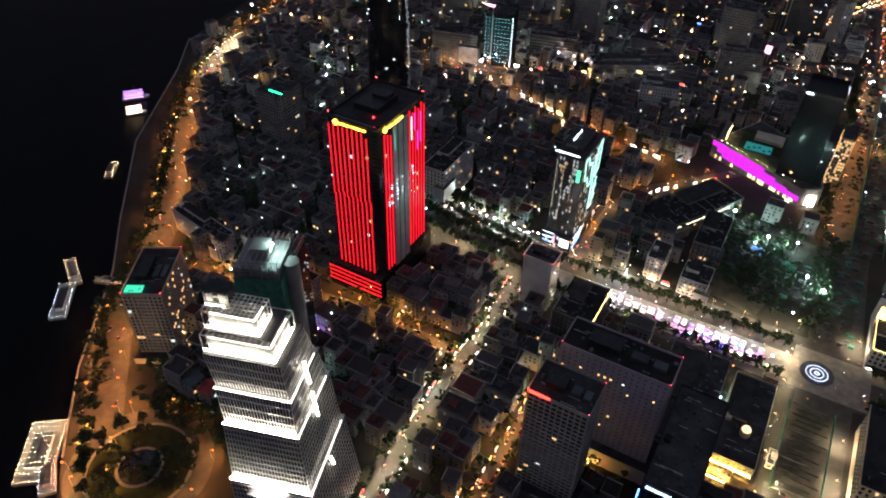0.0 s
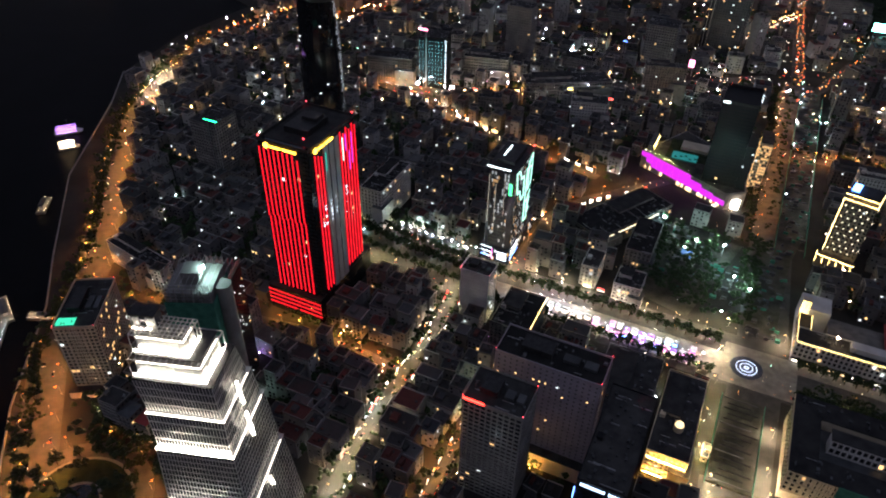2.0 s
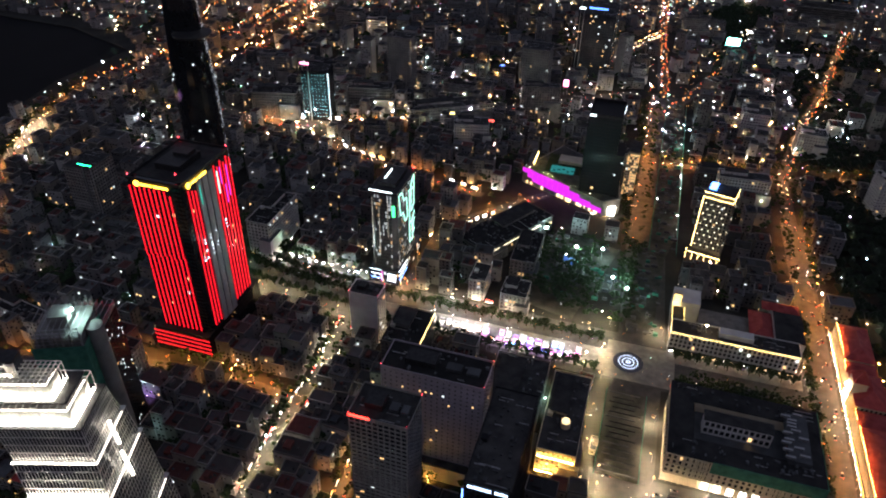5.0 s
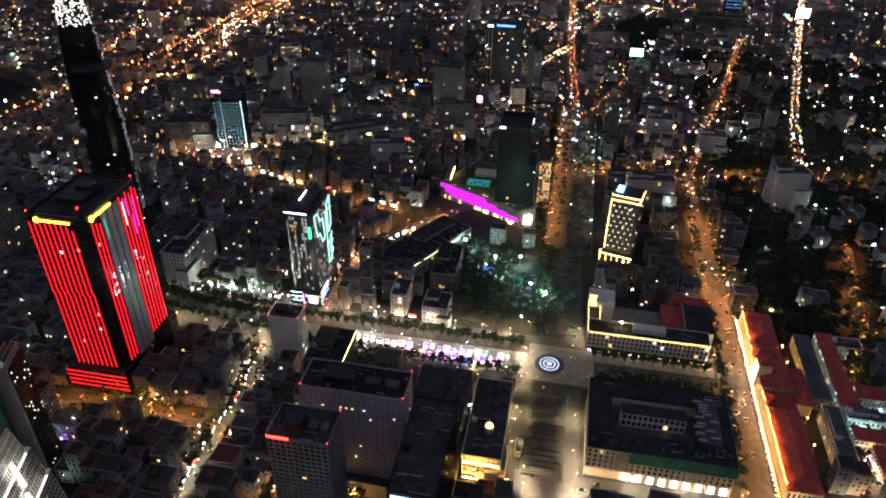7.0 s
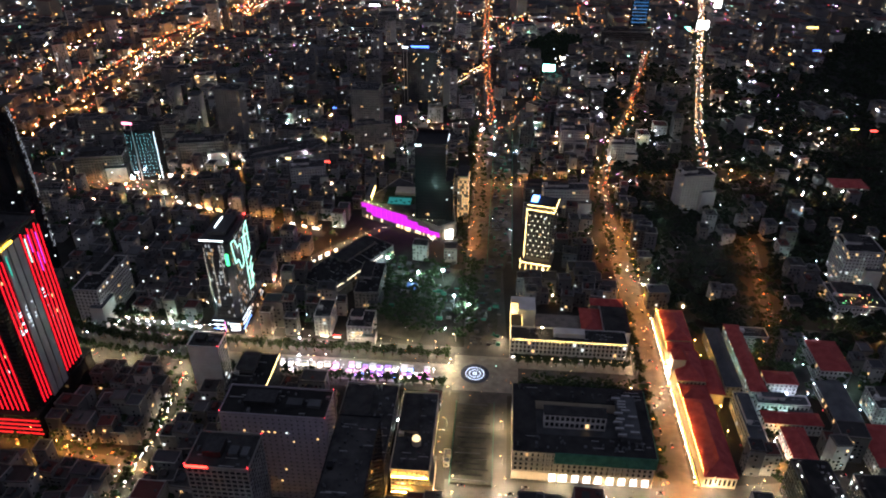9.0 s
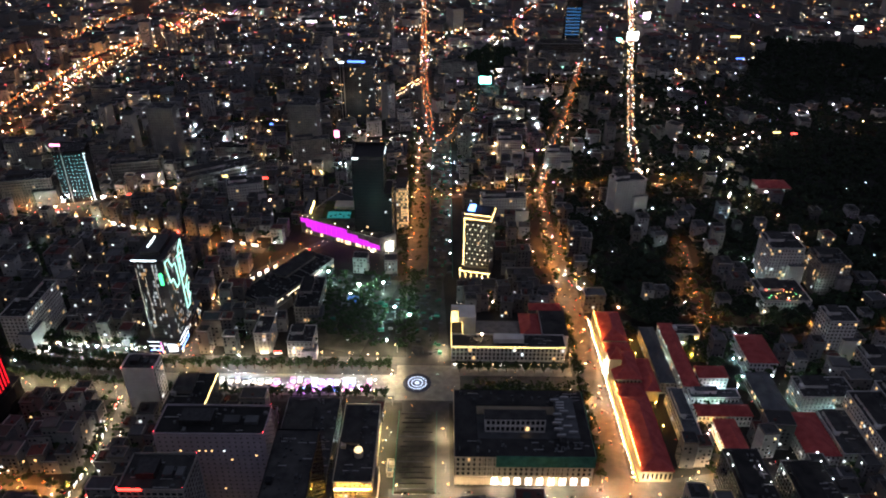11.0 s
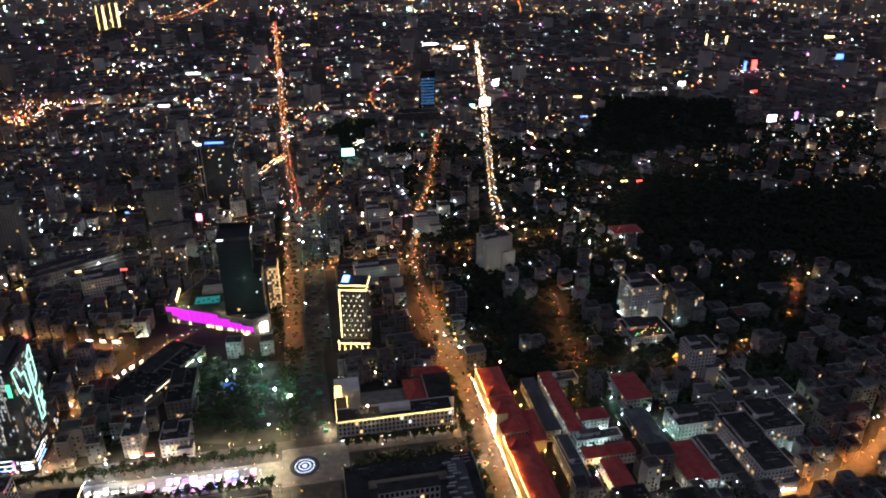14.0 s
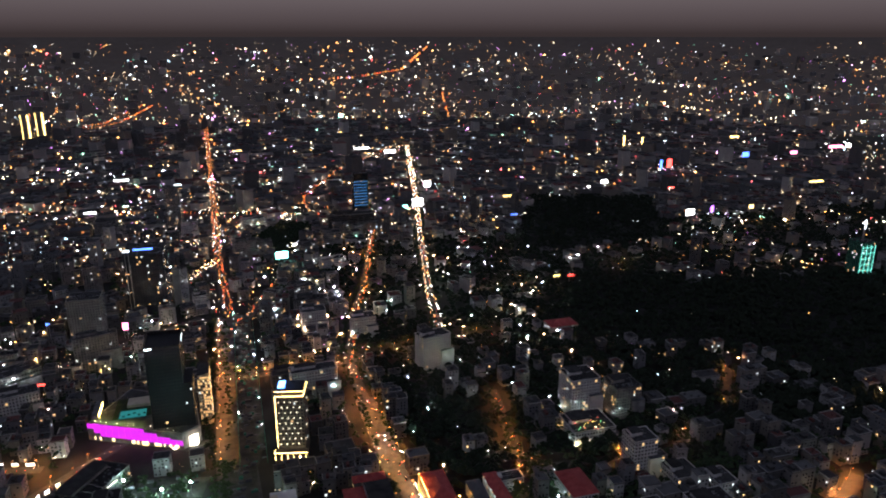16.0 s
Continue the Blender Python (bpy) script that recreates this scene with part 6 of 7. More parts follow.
rng = random.Random(21)
far_w, far_r, far_p = Heap(), Heap(), Heap()
count = 0
cells = []
GREEN, DEEP = [], []
y = 120.0
while y < 3300:
    step = 11.5 if y < 560 else 15 if y < 900 else 22 if y < 1500 else 42
    half = 420 + 0.75 * y
    x = -700 if y < 900 else -half
    while x < min(half + 260, 2600):
        cells.append((x + rng.uniform(-3, 3), y + rng.uniform(-2, 2), step))
        x += step * rng.uniform(0.9, 1.15)
    y += step
for x, y, step in cells:
    w, d = step * rng.uniform(0.55, 0.95), step * rng.uniform(0.6, 0.98)
    if y < 620:
        w, d = step * rng.uniform(0.82, 1.04), step * rng.uniform(0.84, 1.04)
        if rng.random() < 0.3:
            w, d = w * rng.uniform(1.3, 1.9), d * rng.uniform(1.0, 1.4)
    if not on_land(x, y) or not free(x, y, max(w, d) * 0.42):
        continue
    if rng.random() < (0.5 if x < -300 and y < 720 else 0.2 if x < 250 and y < 480 else 0.36 if x < 250 or y < 420 else 0.6 if y < 500 else 0.8) + 0.25 * (noise.noise(Vector((x / 60, y / 60, 7))) > 0.15) and y < 1300:
        (DEEP if x > 250 and y > 480 else GREEN).append((x, y))
        continue
    near_h = rng.choice((9, 12, 12, 15, 15, 18, 22) if y > 700 else (10, 14, 15, 16, 18, 19, 23, 27)) + rng.uniform(0, 2)
    h = near_h if y < 900 else near_h + (rng.random() < 0.05) * rng.uniform(10, 45)
    if count < 235 and y < 520 and -420 < x < 560:
        house(x, y, w, d, h, rng, rng.choice((M_PLASTER, M_PLASTER, M_PLASTER, M_CONCRETE, M_WHITE)), rng.choice((M_ROOF, M_ROOF, M_ROOF, M_TIN, M_TIN, M_TILE)))
        count += 1
        continue
    a = rng.gauss(0, 0.06) if y < 1000 else rng.gauss(0.1, 0.3)
    c, s = math.cos(a), math.sin(a)
    far_w.box(-w / 2, -d / 2, 0, w / 2, d / 2, h, c, s, x, y)
    far_r.box(-w / 2 - 0.2, -d / 2 - 0.2, h, w / 2 + 0.2, d / 2 + 0.2, h + 0.5, c, s, x, y)
    if y < 1100:
        for e in ((-w / 2 - .2, -d / 2 - .2, w / 2 + .2, -d / 2 + .15), (-w / 2 - .2, d / 2 - .15, w / 2 + .2, d / 2 + .2), (-w / 2 - .2, -d / 2 + .15, -w / 2 + .15, d / 2 - .15), (w / 2 - .15, -d / 2 + .15, w / 2 + .2, d / 2 - .15)):
            far_w.box(e[0], e[1], h + 0.5, e[2], e[3], h + 1.4, c, s, x, y)
        for k in range(rng.randint(0, 4)):
            ux, uy = rng.uniform(-w / 2 + 1, w / 2 - 2.4), rng.uniform(-d / 2 + 1, d / 2 - 2.4)
            far_r.box(ux, uy, h + 0.5, ux + rng.uniform(0.8, 2), uy + rng.uniform(0.8, 2), h + rng.uniform(1.3, 2.6), c, s, x, y)
    if rng.random() < 0.6:
        far_r.box(-w / 4, -d / 4, h + 0.5, 0, d / 5, h + 3.0, c, s, x, y)
    if y < 1500:
        rows = int(h / 3.5)
        for r in range(rows):
            for k in range(max(1, int(w / 3.5))):
                if rng.random() < 0.55:
                    xx = -w / 2 + 3.5 * k + 1.0
                    far_p.box(xx, -d / 2 - 0.1, r * 3.5 + 1.2, xx + 1.6, -d / 2 + 0.05, r * 3.5 + 2.9, c, s, x, y)
            for k in range(max(1, int(d / 3.5)) if y < 900 else 0):
                if rng.random() < 0.4:
                    yy, side = -d / 2 + 3.5 * k + 1.0, w / 2 if x < 60 else -w / 2
                    far_p.box(side - 0.08, yy, r * 3.5 + 1.2, side + 0.08, yy + 1.5, r * 3.5 + 2.9, c, s, x, y)
wood("garden_trees", len(GREEN), lambda r, n: iter(GREEN), "dark trees between the houses", (4, 8))
wood("park_garden_trees", len(DEEP), lambda r, n: iter(DEEP), "deep dark tree crowns of the villa quarter", (9, 14))
# far blocks on the rising plain
for k in range(1500):
    d = 3300 / (1 - rng.random() * 0.8)
    ang = math.radians(rng.uniform(28, 152))
    qx, qy, qz = far_place(EYE0[0] + d * math.cos(ang), EYE0[1] + d * math.sin(ang))
    w, h = rng.uniform(14, 40), rng.choice((8, 10, 14, 18, 26, 40)) * (1 if d < 6000 else 0.7)
    far_w.box(-w / 2, -w / 3, qz - 4, w / 2, w / 3, qz + h, 1, 0, qx, qy)
far_w.put("district_houses", M_FARWALLS, None, "crowded plastered town houses of the city", category="houses")
far_r.put("district_roofs", M_FARROOFS, None, "flat and tiled roofs of the city houses", category="roofs")
far_p.put("district_windows", M_PANES_FAR, None, "small windows of the city houses, some lit", category="windows")


# ---- street lamps ----
def lamp_kind(name, mat, h, label):
    t = new(name)
    tagged(t, label, "street lamp", "street lamps")
    bm = bmesh.new()
    loft(bm, [disc(0, 0, 0.14, 0, 6), disc(0, 0, 0.08, h, 6)])
    beam(bm, (0, 0, h), (1.8, 0, h + 0.5), 0.12)
    part("pole", bm, M_STEEL, t)
    block("hood", M_DARKMETAL, t, (1.35, -0.43, h + 0.5, 2.45, 0.43, h + 0.6))
    # emissive rim, added so that the hooded lamp shows as a dot from above
    bm = bmesh.new()
    rows = [[bm.verts.new((1.9 + sx * u, sy * v, h + z)) for sx, sy in ((-1, -1), (1, -1), (1, 1), (-1, 1))] for u, v, z in ((0.62, 0.5, 0.36), (0.62, 0.5, 0.62), (0.54, 0.44, 0.62), (0.54, 0.44, 0.36))]
    for a, b in zip(rows, rows[1:] + rows[:1]):
        for k in range(4):
            bm.faces.new((a[k], a[(k + 1) % 4], b[(k + 1) % 4], b[k]))
    part("added_rim", bm, G_RIM_W if mat is not G_ORANGE else G_RIM_O, t)
    bm = bmesh.new()
    ball(bm, 1.9, 0, h + 0.36, 0.36, 0.12)
    part("lamp_head", bm, mat, t)
    return t


LAMPS = {"o": lamp_kind("street_lamp", G_ORANGE, 8.5, "tall street lamp with an orange sodium light"),
         "w": lamp_kind("street_lamp", G_WARM, 8.0, "street lamp with a warm yellow light"),
         "c": lamp_kind("street_lamp", G_WHITE, 8.0, "street lamp with a cold white light")}
used = set()
lamp_rows = [(RIVERSIDE[1:8], "o", 25, 12), (RIVERSIDE[1:8], "o", 25, -12), (NGUYEN, "w", 24, 26), (NGUYEN, "w", 26, -26), (PASTEUR[:3], "o", 30, 11),
             (PASTEUR[:3], "o", 32, -11), (DONGKHOI, "w", 25, 4), (EASTLANE, "o", 20, 4), (REDSOUTH, "o", 18, 5), (LEDSIDE, "o", 40, 5), (OPERA, "w", 36, 9),
             (OPERA, "w", 36, -9), (SOUTHEAST, "o", 26, 5), (EASTROAD, "o", 22, 6), (MIDEAST, "o", 90, 5), (LELOI[2:4], "o", 36, 16), ([(100, 300), (100, 500)], "w", 34, 0), ([(57, 300), (57, 500)], "w", 34, 0),
             (FORKROAD, "o", 20, 5), (WESTROAD[1:4], "o", 22, 9), (WESTROAD2, "o", 22, 5), (PASTEUR[2:], "o", 70, 3), ([(-648, 552), (-672, 622), (-676, 664)], "w", 7, 0)]
for pts, kind, step, off in lamp_rows:
    for x, y, a in along(pts, step, 6):
        px, py = x - off * math.sin(a), y + off * math.cos(a)
        if 60 < px < 108 and 405 < py < 468:
            continue
        m = pose(px, py, 0.1, 0, 0, math.degrees(a) + (-90 if off > 0 else 90))
        if kind not in used:
            used.add(kind)
            LAMPS[kind].matrix_basis = m
        else:
            copy_thing(LAMPS[kind], m)
for a in range(10):
    ang = 2 * math.pi * a / 10
    copy_thing(LAMPS["o"], pose(-288 + 44 * math.cos(ang), 132 + 44 * math.sin(ang), 0.1, 0, 0, math.degrees(ang)))

# ---- city lights too small to build one by one ----
rng = random.Random(5)
warm, mixed, bright, sodium = Heap(), Heap(), Heap(), Heap()
for pts, step, off, r in ((LELOI[3:], 9, 4, 1.0), (LELOI[3:], 9, -4, 1.0), (STREET2, 9, 4, 1.1), (STREET2, 9, -4, 1.1), (CROSSAVE, 10, 5, 1.4), (DIAGONAL, 18, 5, 1.6),
                          (FARWEST, 22, 30, 2.4), (FARWEST, 22, -30, 2.4), (RIVERSIDE[7:], 11, 14, 1.5), (RIVERSIDE[7:], 11, -14, 1.5), ([(-760, 1000), (-737, 1070), (-706, 1633), (-640, 1950)], 12, 5, 1.5), ([(-560, 913), (-603, 1175)], 12, 30, 1.4), (BRANCH, 7, 5, 1.1), (BRANCH, 7, -5, 1.1), (BRANCH2, 12, 3, 1.0),
                          ([(1022, 2930), (1611, 5090)], 40, 0, 3.2), ([(576, 6397), (1202, 6625), (2011, 8007), (5757, 20528)], 90, 0, 5), (PASTEUR[3:], 11, -5, 1.0)):
    for x, y, a in along(pts, step):
        x, y = x - off * math.sin(a) + rng.gauss(0, 1.5), y + off * math.cos(a) + rng.gauss(0, 2)
        px, py, pz = far_place(x, y)
        (bright if rng.random() < (0.35 if pts in (STREET2, CROSSAVE, BRANCH) else 0.04) else sodium if pts not in (STREET2, BRANCH) else warm).diamond(px, py, pz + 7, r)


def scatter(n, dmin, dmax, share, zs):
    while n:
        d = dmin / (1 - rng.random() * (1 - dmin / dmax))
        ang = math.radians(rng.uniform(28, 152))
        x, y = EYE0[0] + d * math.cos(ang), EYE0[1] + d * math.sin(ang)
        if y < 120 or not on_land(x, y) and y < 1200:
            continue
        dense = noise.noise(Vector((x / 260, y / 260, 0))) + 0.5 * noise.noise(Vector((x / 70, y / 70, 3)))
        if dense < rng.uniform(-0.8, 0.6):
            continue
        n -= 1
        if (inside(x, y, PARK_A) or inside(x, y, PARK_B) or inside(x, y, PARK_C)) and rng.random() > 0.04:
            continue
        if any(x0 < x < x1 and y0 < y < y1 for x0, y0, x1, y1 in TAKEN):
            continue
        if x > 250 and x > 0.3 * y and 480 < y < 1600 and rng.random() < 0.82:
            continue
        px, py, pz = far_place(x, y)
        dd = math.hypot(px - EYE0[0], py - EYE0[1])
        size = (0.25 + 0.00062 * dd + 0.0002 * min(2200, max(0, dd - 1200))) * rng.choice((0.32, 0.4, 0.45, 0.5, 0.6, 0.75, 1.2) if d < 1300 else (0.3, 0.36, 0.45, 0.55, 0.75, 1.5))
        (warm if rng.random() < share else mixed).diamond(px, py, pz + rng.choice(zs), size, size * 0.8)


scatter(1500, 380, 800, 0.6, (3, 4, 5, 9, 16))
scatter(3000, 800, 1500, 0.5, (3, 5, 8, 14))
scatter(19500, 1350, 3800, 0.45, (4, 8, 14, 20))
scatter(3600, 3800, 30000, 0.5, (4, 8, 14, 20))
# far side streets: rows of lamps
for k in range(640):
    d = 900 / (1 - rng.random() * 0.95)
    ang = math.radians(rng.uniform(28, 152))
    x, y = EYE0[0] + d * math.cos(ang), EYE0[1] + d * math.sin(ang)
    turn = rng.choice((0.0, 1.57)) + rng.gauss(0.12, 0.25)
    heap = warm if rng.random() < 0.62 else mixed
    gap = (14 + 0.012 * d) * rng.uniform(0.7, 1.3)
    big = rng.choice((0.4, 0.5, 0.65, 0.9)) * (1.0 if d < 1500 else 1.45)
    for j in range(rng.randint(5, 26)):
        px, py = x + j * gap * math.cos(turn) + rng.gauss(0, gap * 0.25), y + j * gap * math.sin(turn) + rng.gauss(0, 2)
        if (inside(px, py, PARK_A) or inside(px, py, PARK_B) or inside(px, py, PARK_C)) or not on_land(px, py):
            continue
        qx, qy, qz = far_place(px, py)
        r = (0.3 + 0.00066 * math.hypot(qx - EYE0[0], qy - EYE0[1])) * big
        if d < 5000 or j % 2:
            heap.diamond(qx, qy, qz + 7, r, r * 0.8)
# tall sodium lamps of the river expressway
express = Heap()
for pts, step, off in ((RAMP, 34, 9), (RAMP, 38, -9), (RIVERSIDE[7:], 44, 11), (RAMP_WEST, 42, 6), (RAMP_LINK, 30, 4)):
    for x, y, a in along(pts, step):
        express.diamond(x - off * math.sin(a) + rng.gauss(0, 1.5), y + off * math.cos(a) + rng.gauss(0, 2), 10, rng.choice((0.5, 0.7, 0.85)))
express.put("expressway_lamps", glow("expressway_sodium", (1.0, 0.36, 0.08), 280), None, "orange sodium lamps of the river expressway", category="lamps")
# fill lamps added between the houses, and for broad street glow farther off
lamps_warm, lamps_cold, pools, cold = Heap(), Heap(), Heap(), Heap()
for k in range(1500):
    x, y = rng.uniform(-460, 640), 130 + 900 * rng.random() ** 0.8
    if not on_land(x, y) or not all(not (x0 < x < x1 and y0 < y < y1) for x0, y0, x1, y1 in TAKEN):
        continue
    if noise.noise(Vector((x / 55, y / 55, 11))) < -0.02:
        continue
    (lamps_warm if rng.random() < 0.45 else lamps_cold).diamond(x, y, rng.choice((3, 4, 6, 15, 17)), rng.choice((0.1, 0.12, 0.15, 0.18, 0.22, 0.28, 0.36, 0.46)))
# emitters added at random so that far walls catch pools of light
for k in range(460):
    d = 850 / (1 - rng.random() * 0.66)
    ang = math.radians(rng.uniform(35, 145))
    x, y = EYE0[0] + d * math.cos(ang), EYE0[1] + d * math.sin(ang)
    if inside(x, y, PARK_A) or inside(x, y, PARK_B) or not on_land(x, y):
        continue
    (pools if rng.random() < 0.5 else cold).diamond(x, y, rng.choice((8, 20, 24)), 0.62)
# cold lamps added to brighten the white houses in the east
for x, y in ((375, 440), (420, 396), (440, 330), (404, 340), (455, 500), (350, 338), (380, 395), (480, 370), (430, 440), (470, 430), (345, 470), (350, 440),
             (395, 435), (430, 462), (462, 480), (510, 430), (415, 585), (445, 585), (400, 530), (300, 440), (340, 425), (345, 370), (300, 375), (365, 500)):
    lamps_cold.diamond(x, y, rng.choice((5, 7, 9)), 0.36)
for k in range(18):
    lamps_cold.diamond(rng.uniform(240, 430), rng.uniform(500, 740), rng.choice((5, 8, 12)), rng.choice((0.2, 0.3, 0.42)))
for x, y in ((10, 552), (16, 560), (6, 562), (22, 548)):
    lamps_cold.diamond(x, y, 4.5, 0.45)
for k in range(12):
    lamps_cold.diamond(-258 + 8.5 * k, 474 + rng.uniform(-3, 3), rng.choice((4, 6)), rng.uniform(0.4, 0.62))
for k in range(12):
    lamps_cold.diamond(rng.choice((82.5, 105)), 640 + 29 * k, 5, rng.uniform(0.22, 0.4))
# added lamps that light the white fronts
for x, y in YARDS:
    lamps_cold.diamond(x, y, rng.choice((4, 6, 8)), 0.42)
court = Heap()
for k in range(16):
    court.diamond(rng.uniform(-50, -36), rng.uniform(268, 284), rng.uniform(2, 9), 0.25)
for k in range(9):
    court.diamond(rng.uniform(-258, -205), rng.uniform(322, 332), 3, 0.3)
court.put("court_lamps", G_COURT, None, "golden garden lamps in the hotel court", category="lamps")
wood("court_garden", 14, in_rect(-52, 266, -36, 284), "dark palms of the hotel court", (2, 4))
roofs = Heap()
for k in range(22):
    x, y0 = rng.choice(((294, 262), (312, 262), (333, 262), (355, 262)))[0] + rng.uniform(0, 2), rng.uniform(264, 332)
    roofs.diamond(x, y0, 31.8, 0.32)
roofs.put("roof_lamps", glow("white_roof_lamp", (0.9, 0.95, 1.0), 60), None, "white lamps along the dark glass roofs", category="lamps")
violets = Heap()
for k in range(7):
    violets.diamond(-268 + rng.uniform(-2, 6), 272 + 3.5 * k, rng.uniform(2, 6), 0.4)
violets.put("violet_lamps", glow("violet_flood", (0.6, 0.3, 1.0), 160), None, "violet floodlights at the foot of a block", category="lamps")
fest = Heap()
for k in range(26):
    fest.diamond(rng.uniform(406, 440), rng.uniform(538, 562), 16.5 + rng.random() * 3, 0.5)
fest.put("roof_festoon", specks_mat("coloured_festoon", [(1, .15, .1), (1, .7, .2), (.2, 1, .4), (1, .8, .4)], 3, 20), None, "red, green and golden lights on the hotel roof", category="lamps")
for k in range(9):
    lamps_warm.diamond(rng.uniform(404, 450), 536, 3, 0.3)
# lamps added to brighten the river hotel's walls
for x, y in ((-312, 212), (-308, 228), (-320, 190), (-300, 245)):
    lamps_warm.diamond(x, y, 9, 0.75)
for k in range(40):
    lamps_warm.diamond(rng.uniform(114, 204), rng.uniform(398, 428), 2.2, 0.14)
lamps_warm.put("alley_lamps", G_FILLWARM, None, "warm lamps of the garden strip, and fill lamps added between the houses", category="lamps")
lamps_cold.put("yard_lamps", G_FILLCOLD, None, "cold white fill lamps added between the houses, with shop lights on the avenue", category="lamps")
cold.put("district_signs", G_GLOWCOLD, None, "cold white lamps added for glow in the outer districts", category="lamps")
pools.put("district_lamps", G_GLOWFAR, None, "orange lamps added for street glow in the outer districts", category="lamps")
sodium.put("sodium_specks", specks_mat("far_sodium_lights", [(1, .30, .05), (1, .2, .035), (1, .42, .1), (1, .12, .04)], 1.2, 4.5), None, "orange sodium lamps along the far avenues", category="lights")
bright.put("avenue_specks", G_SPECK_BRIGHT, None, "bright lamps along the far avenues", category="lights")
warm.put("lamp_specks", G_SPECK_WARM, None, "warm street and house lamps of the far city", category="lights")
mixed.put("sign_specks", G_SPECK_MIX, None, "coloured signs and lamps of the far city", category="lights")


# ---- traffic too far off to build car by car ----
heads, tails = Heap(), Heap()
for pts, lanes, step in ((LELOI[2:5], (15, 19), 26), (PASTEUR[2:], (-2, 2), 17), (NGUYEN[:3], (-20, 20, 23), 10), (WESTROAD, (-6, -2, 3, 7), 12), (WESTROAD2, (-2, 2), 12), (STREET2, (-3, 3), 12),
                         (RAMP, (-8, -4, 4, 8), 15), (RIVERSIDE[7:], (-8, 8), 16), (LEDSIDE, (-2, 2), 9), (FORKROAD, (-2, 2), 10), (CROSSAVE, (-5, 5), 14), (BRANCH, (-4, 4), 9), (MIDEAST, (-2,), 18)):
    for lane in lanes:
        for x, y, a in along(pts, step, rng.uniform(0, step)):
            if rng.random() < 0.7:
                j = rng.uniform(-4, 4)
                x1, y1 = x - lane * math.sin(a) + j * math.cos(a), y + lane * math.cos(a) + j * math.sin(a)
                heap = heads if (rng.random() < 0.75) == (lane > 0) else tails
                big = 0.1 + 0.00018 * math.hypot(x1, y1)
                for side in (-0.6, 0.6):
                    heap.diamond(x1 - side * math.sin(a), y1 + side * math.cos(a), 0.9, big)
heads.put("headlights", glow("far_headlight", (1.0, 0.88, 0.68), 9, False), None, "white headlights of the far traffic", category="traffic")
tails.put("tail_lights", glow("far_tail_light", (1.0, 0.05, 0.03), 4, False), None, "red tail lights of the far traffic", category="traffic")


# ---- vehicles ----
def car_kind():
    t = new("car")
    tagged(t, "parked or waiting car with its lights on", "car", "cars on the streets")
    bm = bmesh.new()
    loft(bm, [[(-2.2, -0.85, 0.35), (2.2, -0.85, 0.35), (2.2, 0.85, 0.35), (-2.2, 0.85, 0.35)],
              [(-2.25, -0.9, 0.7), (2.25, -0.9, 0.7), (2.25, 0.9, 0.7), (-2.25, 0.9, 0.7)],
              [(-2.1, -0.82, 0.95), (2.0, -0.82, 0.9), (2.0, 0.82, 0.9), (-2.1, 0.82, 0.95)]])
    part("body", bm, M_CARPAINT, t)
    bm = bmesh.new()
    loft(bm, [[(-1.6, -0.78, 0.95), (1.0, -0.78, 0.92), (1.0, 0.78, 0.92), (-1.6, 0.78, 0.95)],
              [(-1.1, -0.65, 1.45), (0.4, -0.65, 1.45), (0.4, 0.65, 1.45), (-1.1, 0.65, 1.45)]])
    part("cabin", bm, M_BLACKGLASS, t)
    for x in (-1.4, 1.4):
        for y in (-0.82, 0.82):
            bm = bmesh.new()
            loft(bm, [[(x + 0.33 * math.cos(a), y - 0.1, 0.33 + 0.33 * math.sin(a)) for a in np.arange(0, 6.2, 0.785)],
                      [(x + 0.33 * math.cos(a), y + 0.1, 0.33 + 0.33 * math.sin(a)) for a in np.arange(0, 6.2, 0.785)]])
            part("wheel", bm, M_RUBBER, t)
    for y in (-0.6, 0.6):
        block("headlight", G_HEAD, t, (2.2, y - 0.16, 0.64, 2.34, y + 0.16, 0.82))
        block("tail_light", G_TAIL, t, (-2.36, y - 0.16, 0.7, -2.2, y + 0.16, 0.86))
    return t


def bike_kind():
    t = new("motorbike")
    tagged(t, "small motorbike with its headlight on", "motorbike", "motorbikes on the streets")
    bm = bmesh.new()
    beam(bm, (-0.8, 0, 0.7), (0.4, 0, 0.7), 0.3)
    beam(bm, (0.4, 0, 0.6), (0.7, 0, 1.05), 0.15)
    part("frame", bm, M_CARPAINT, t)
    for x in (-0.65, 0.65):
        bm = bmesh.new()
        loft(bm, [[(x + 0.3 * math.cos(a), s, 0.3 + 0.3 * math.sin(a)) for a in np.arange(0, 6.2, 0.785)] for s in (-0.06, 0.06)])
        part("wheel", bm, M_RUBBER, t)
    bm = bmesh.new()
    ball(bm, 0.8, 0, 0.95, 0.13)
    part("headlight", bm, G_HEAD, t)
    return t


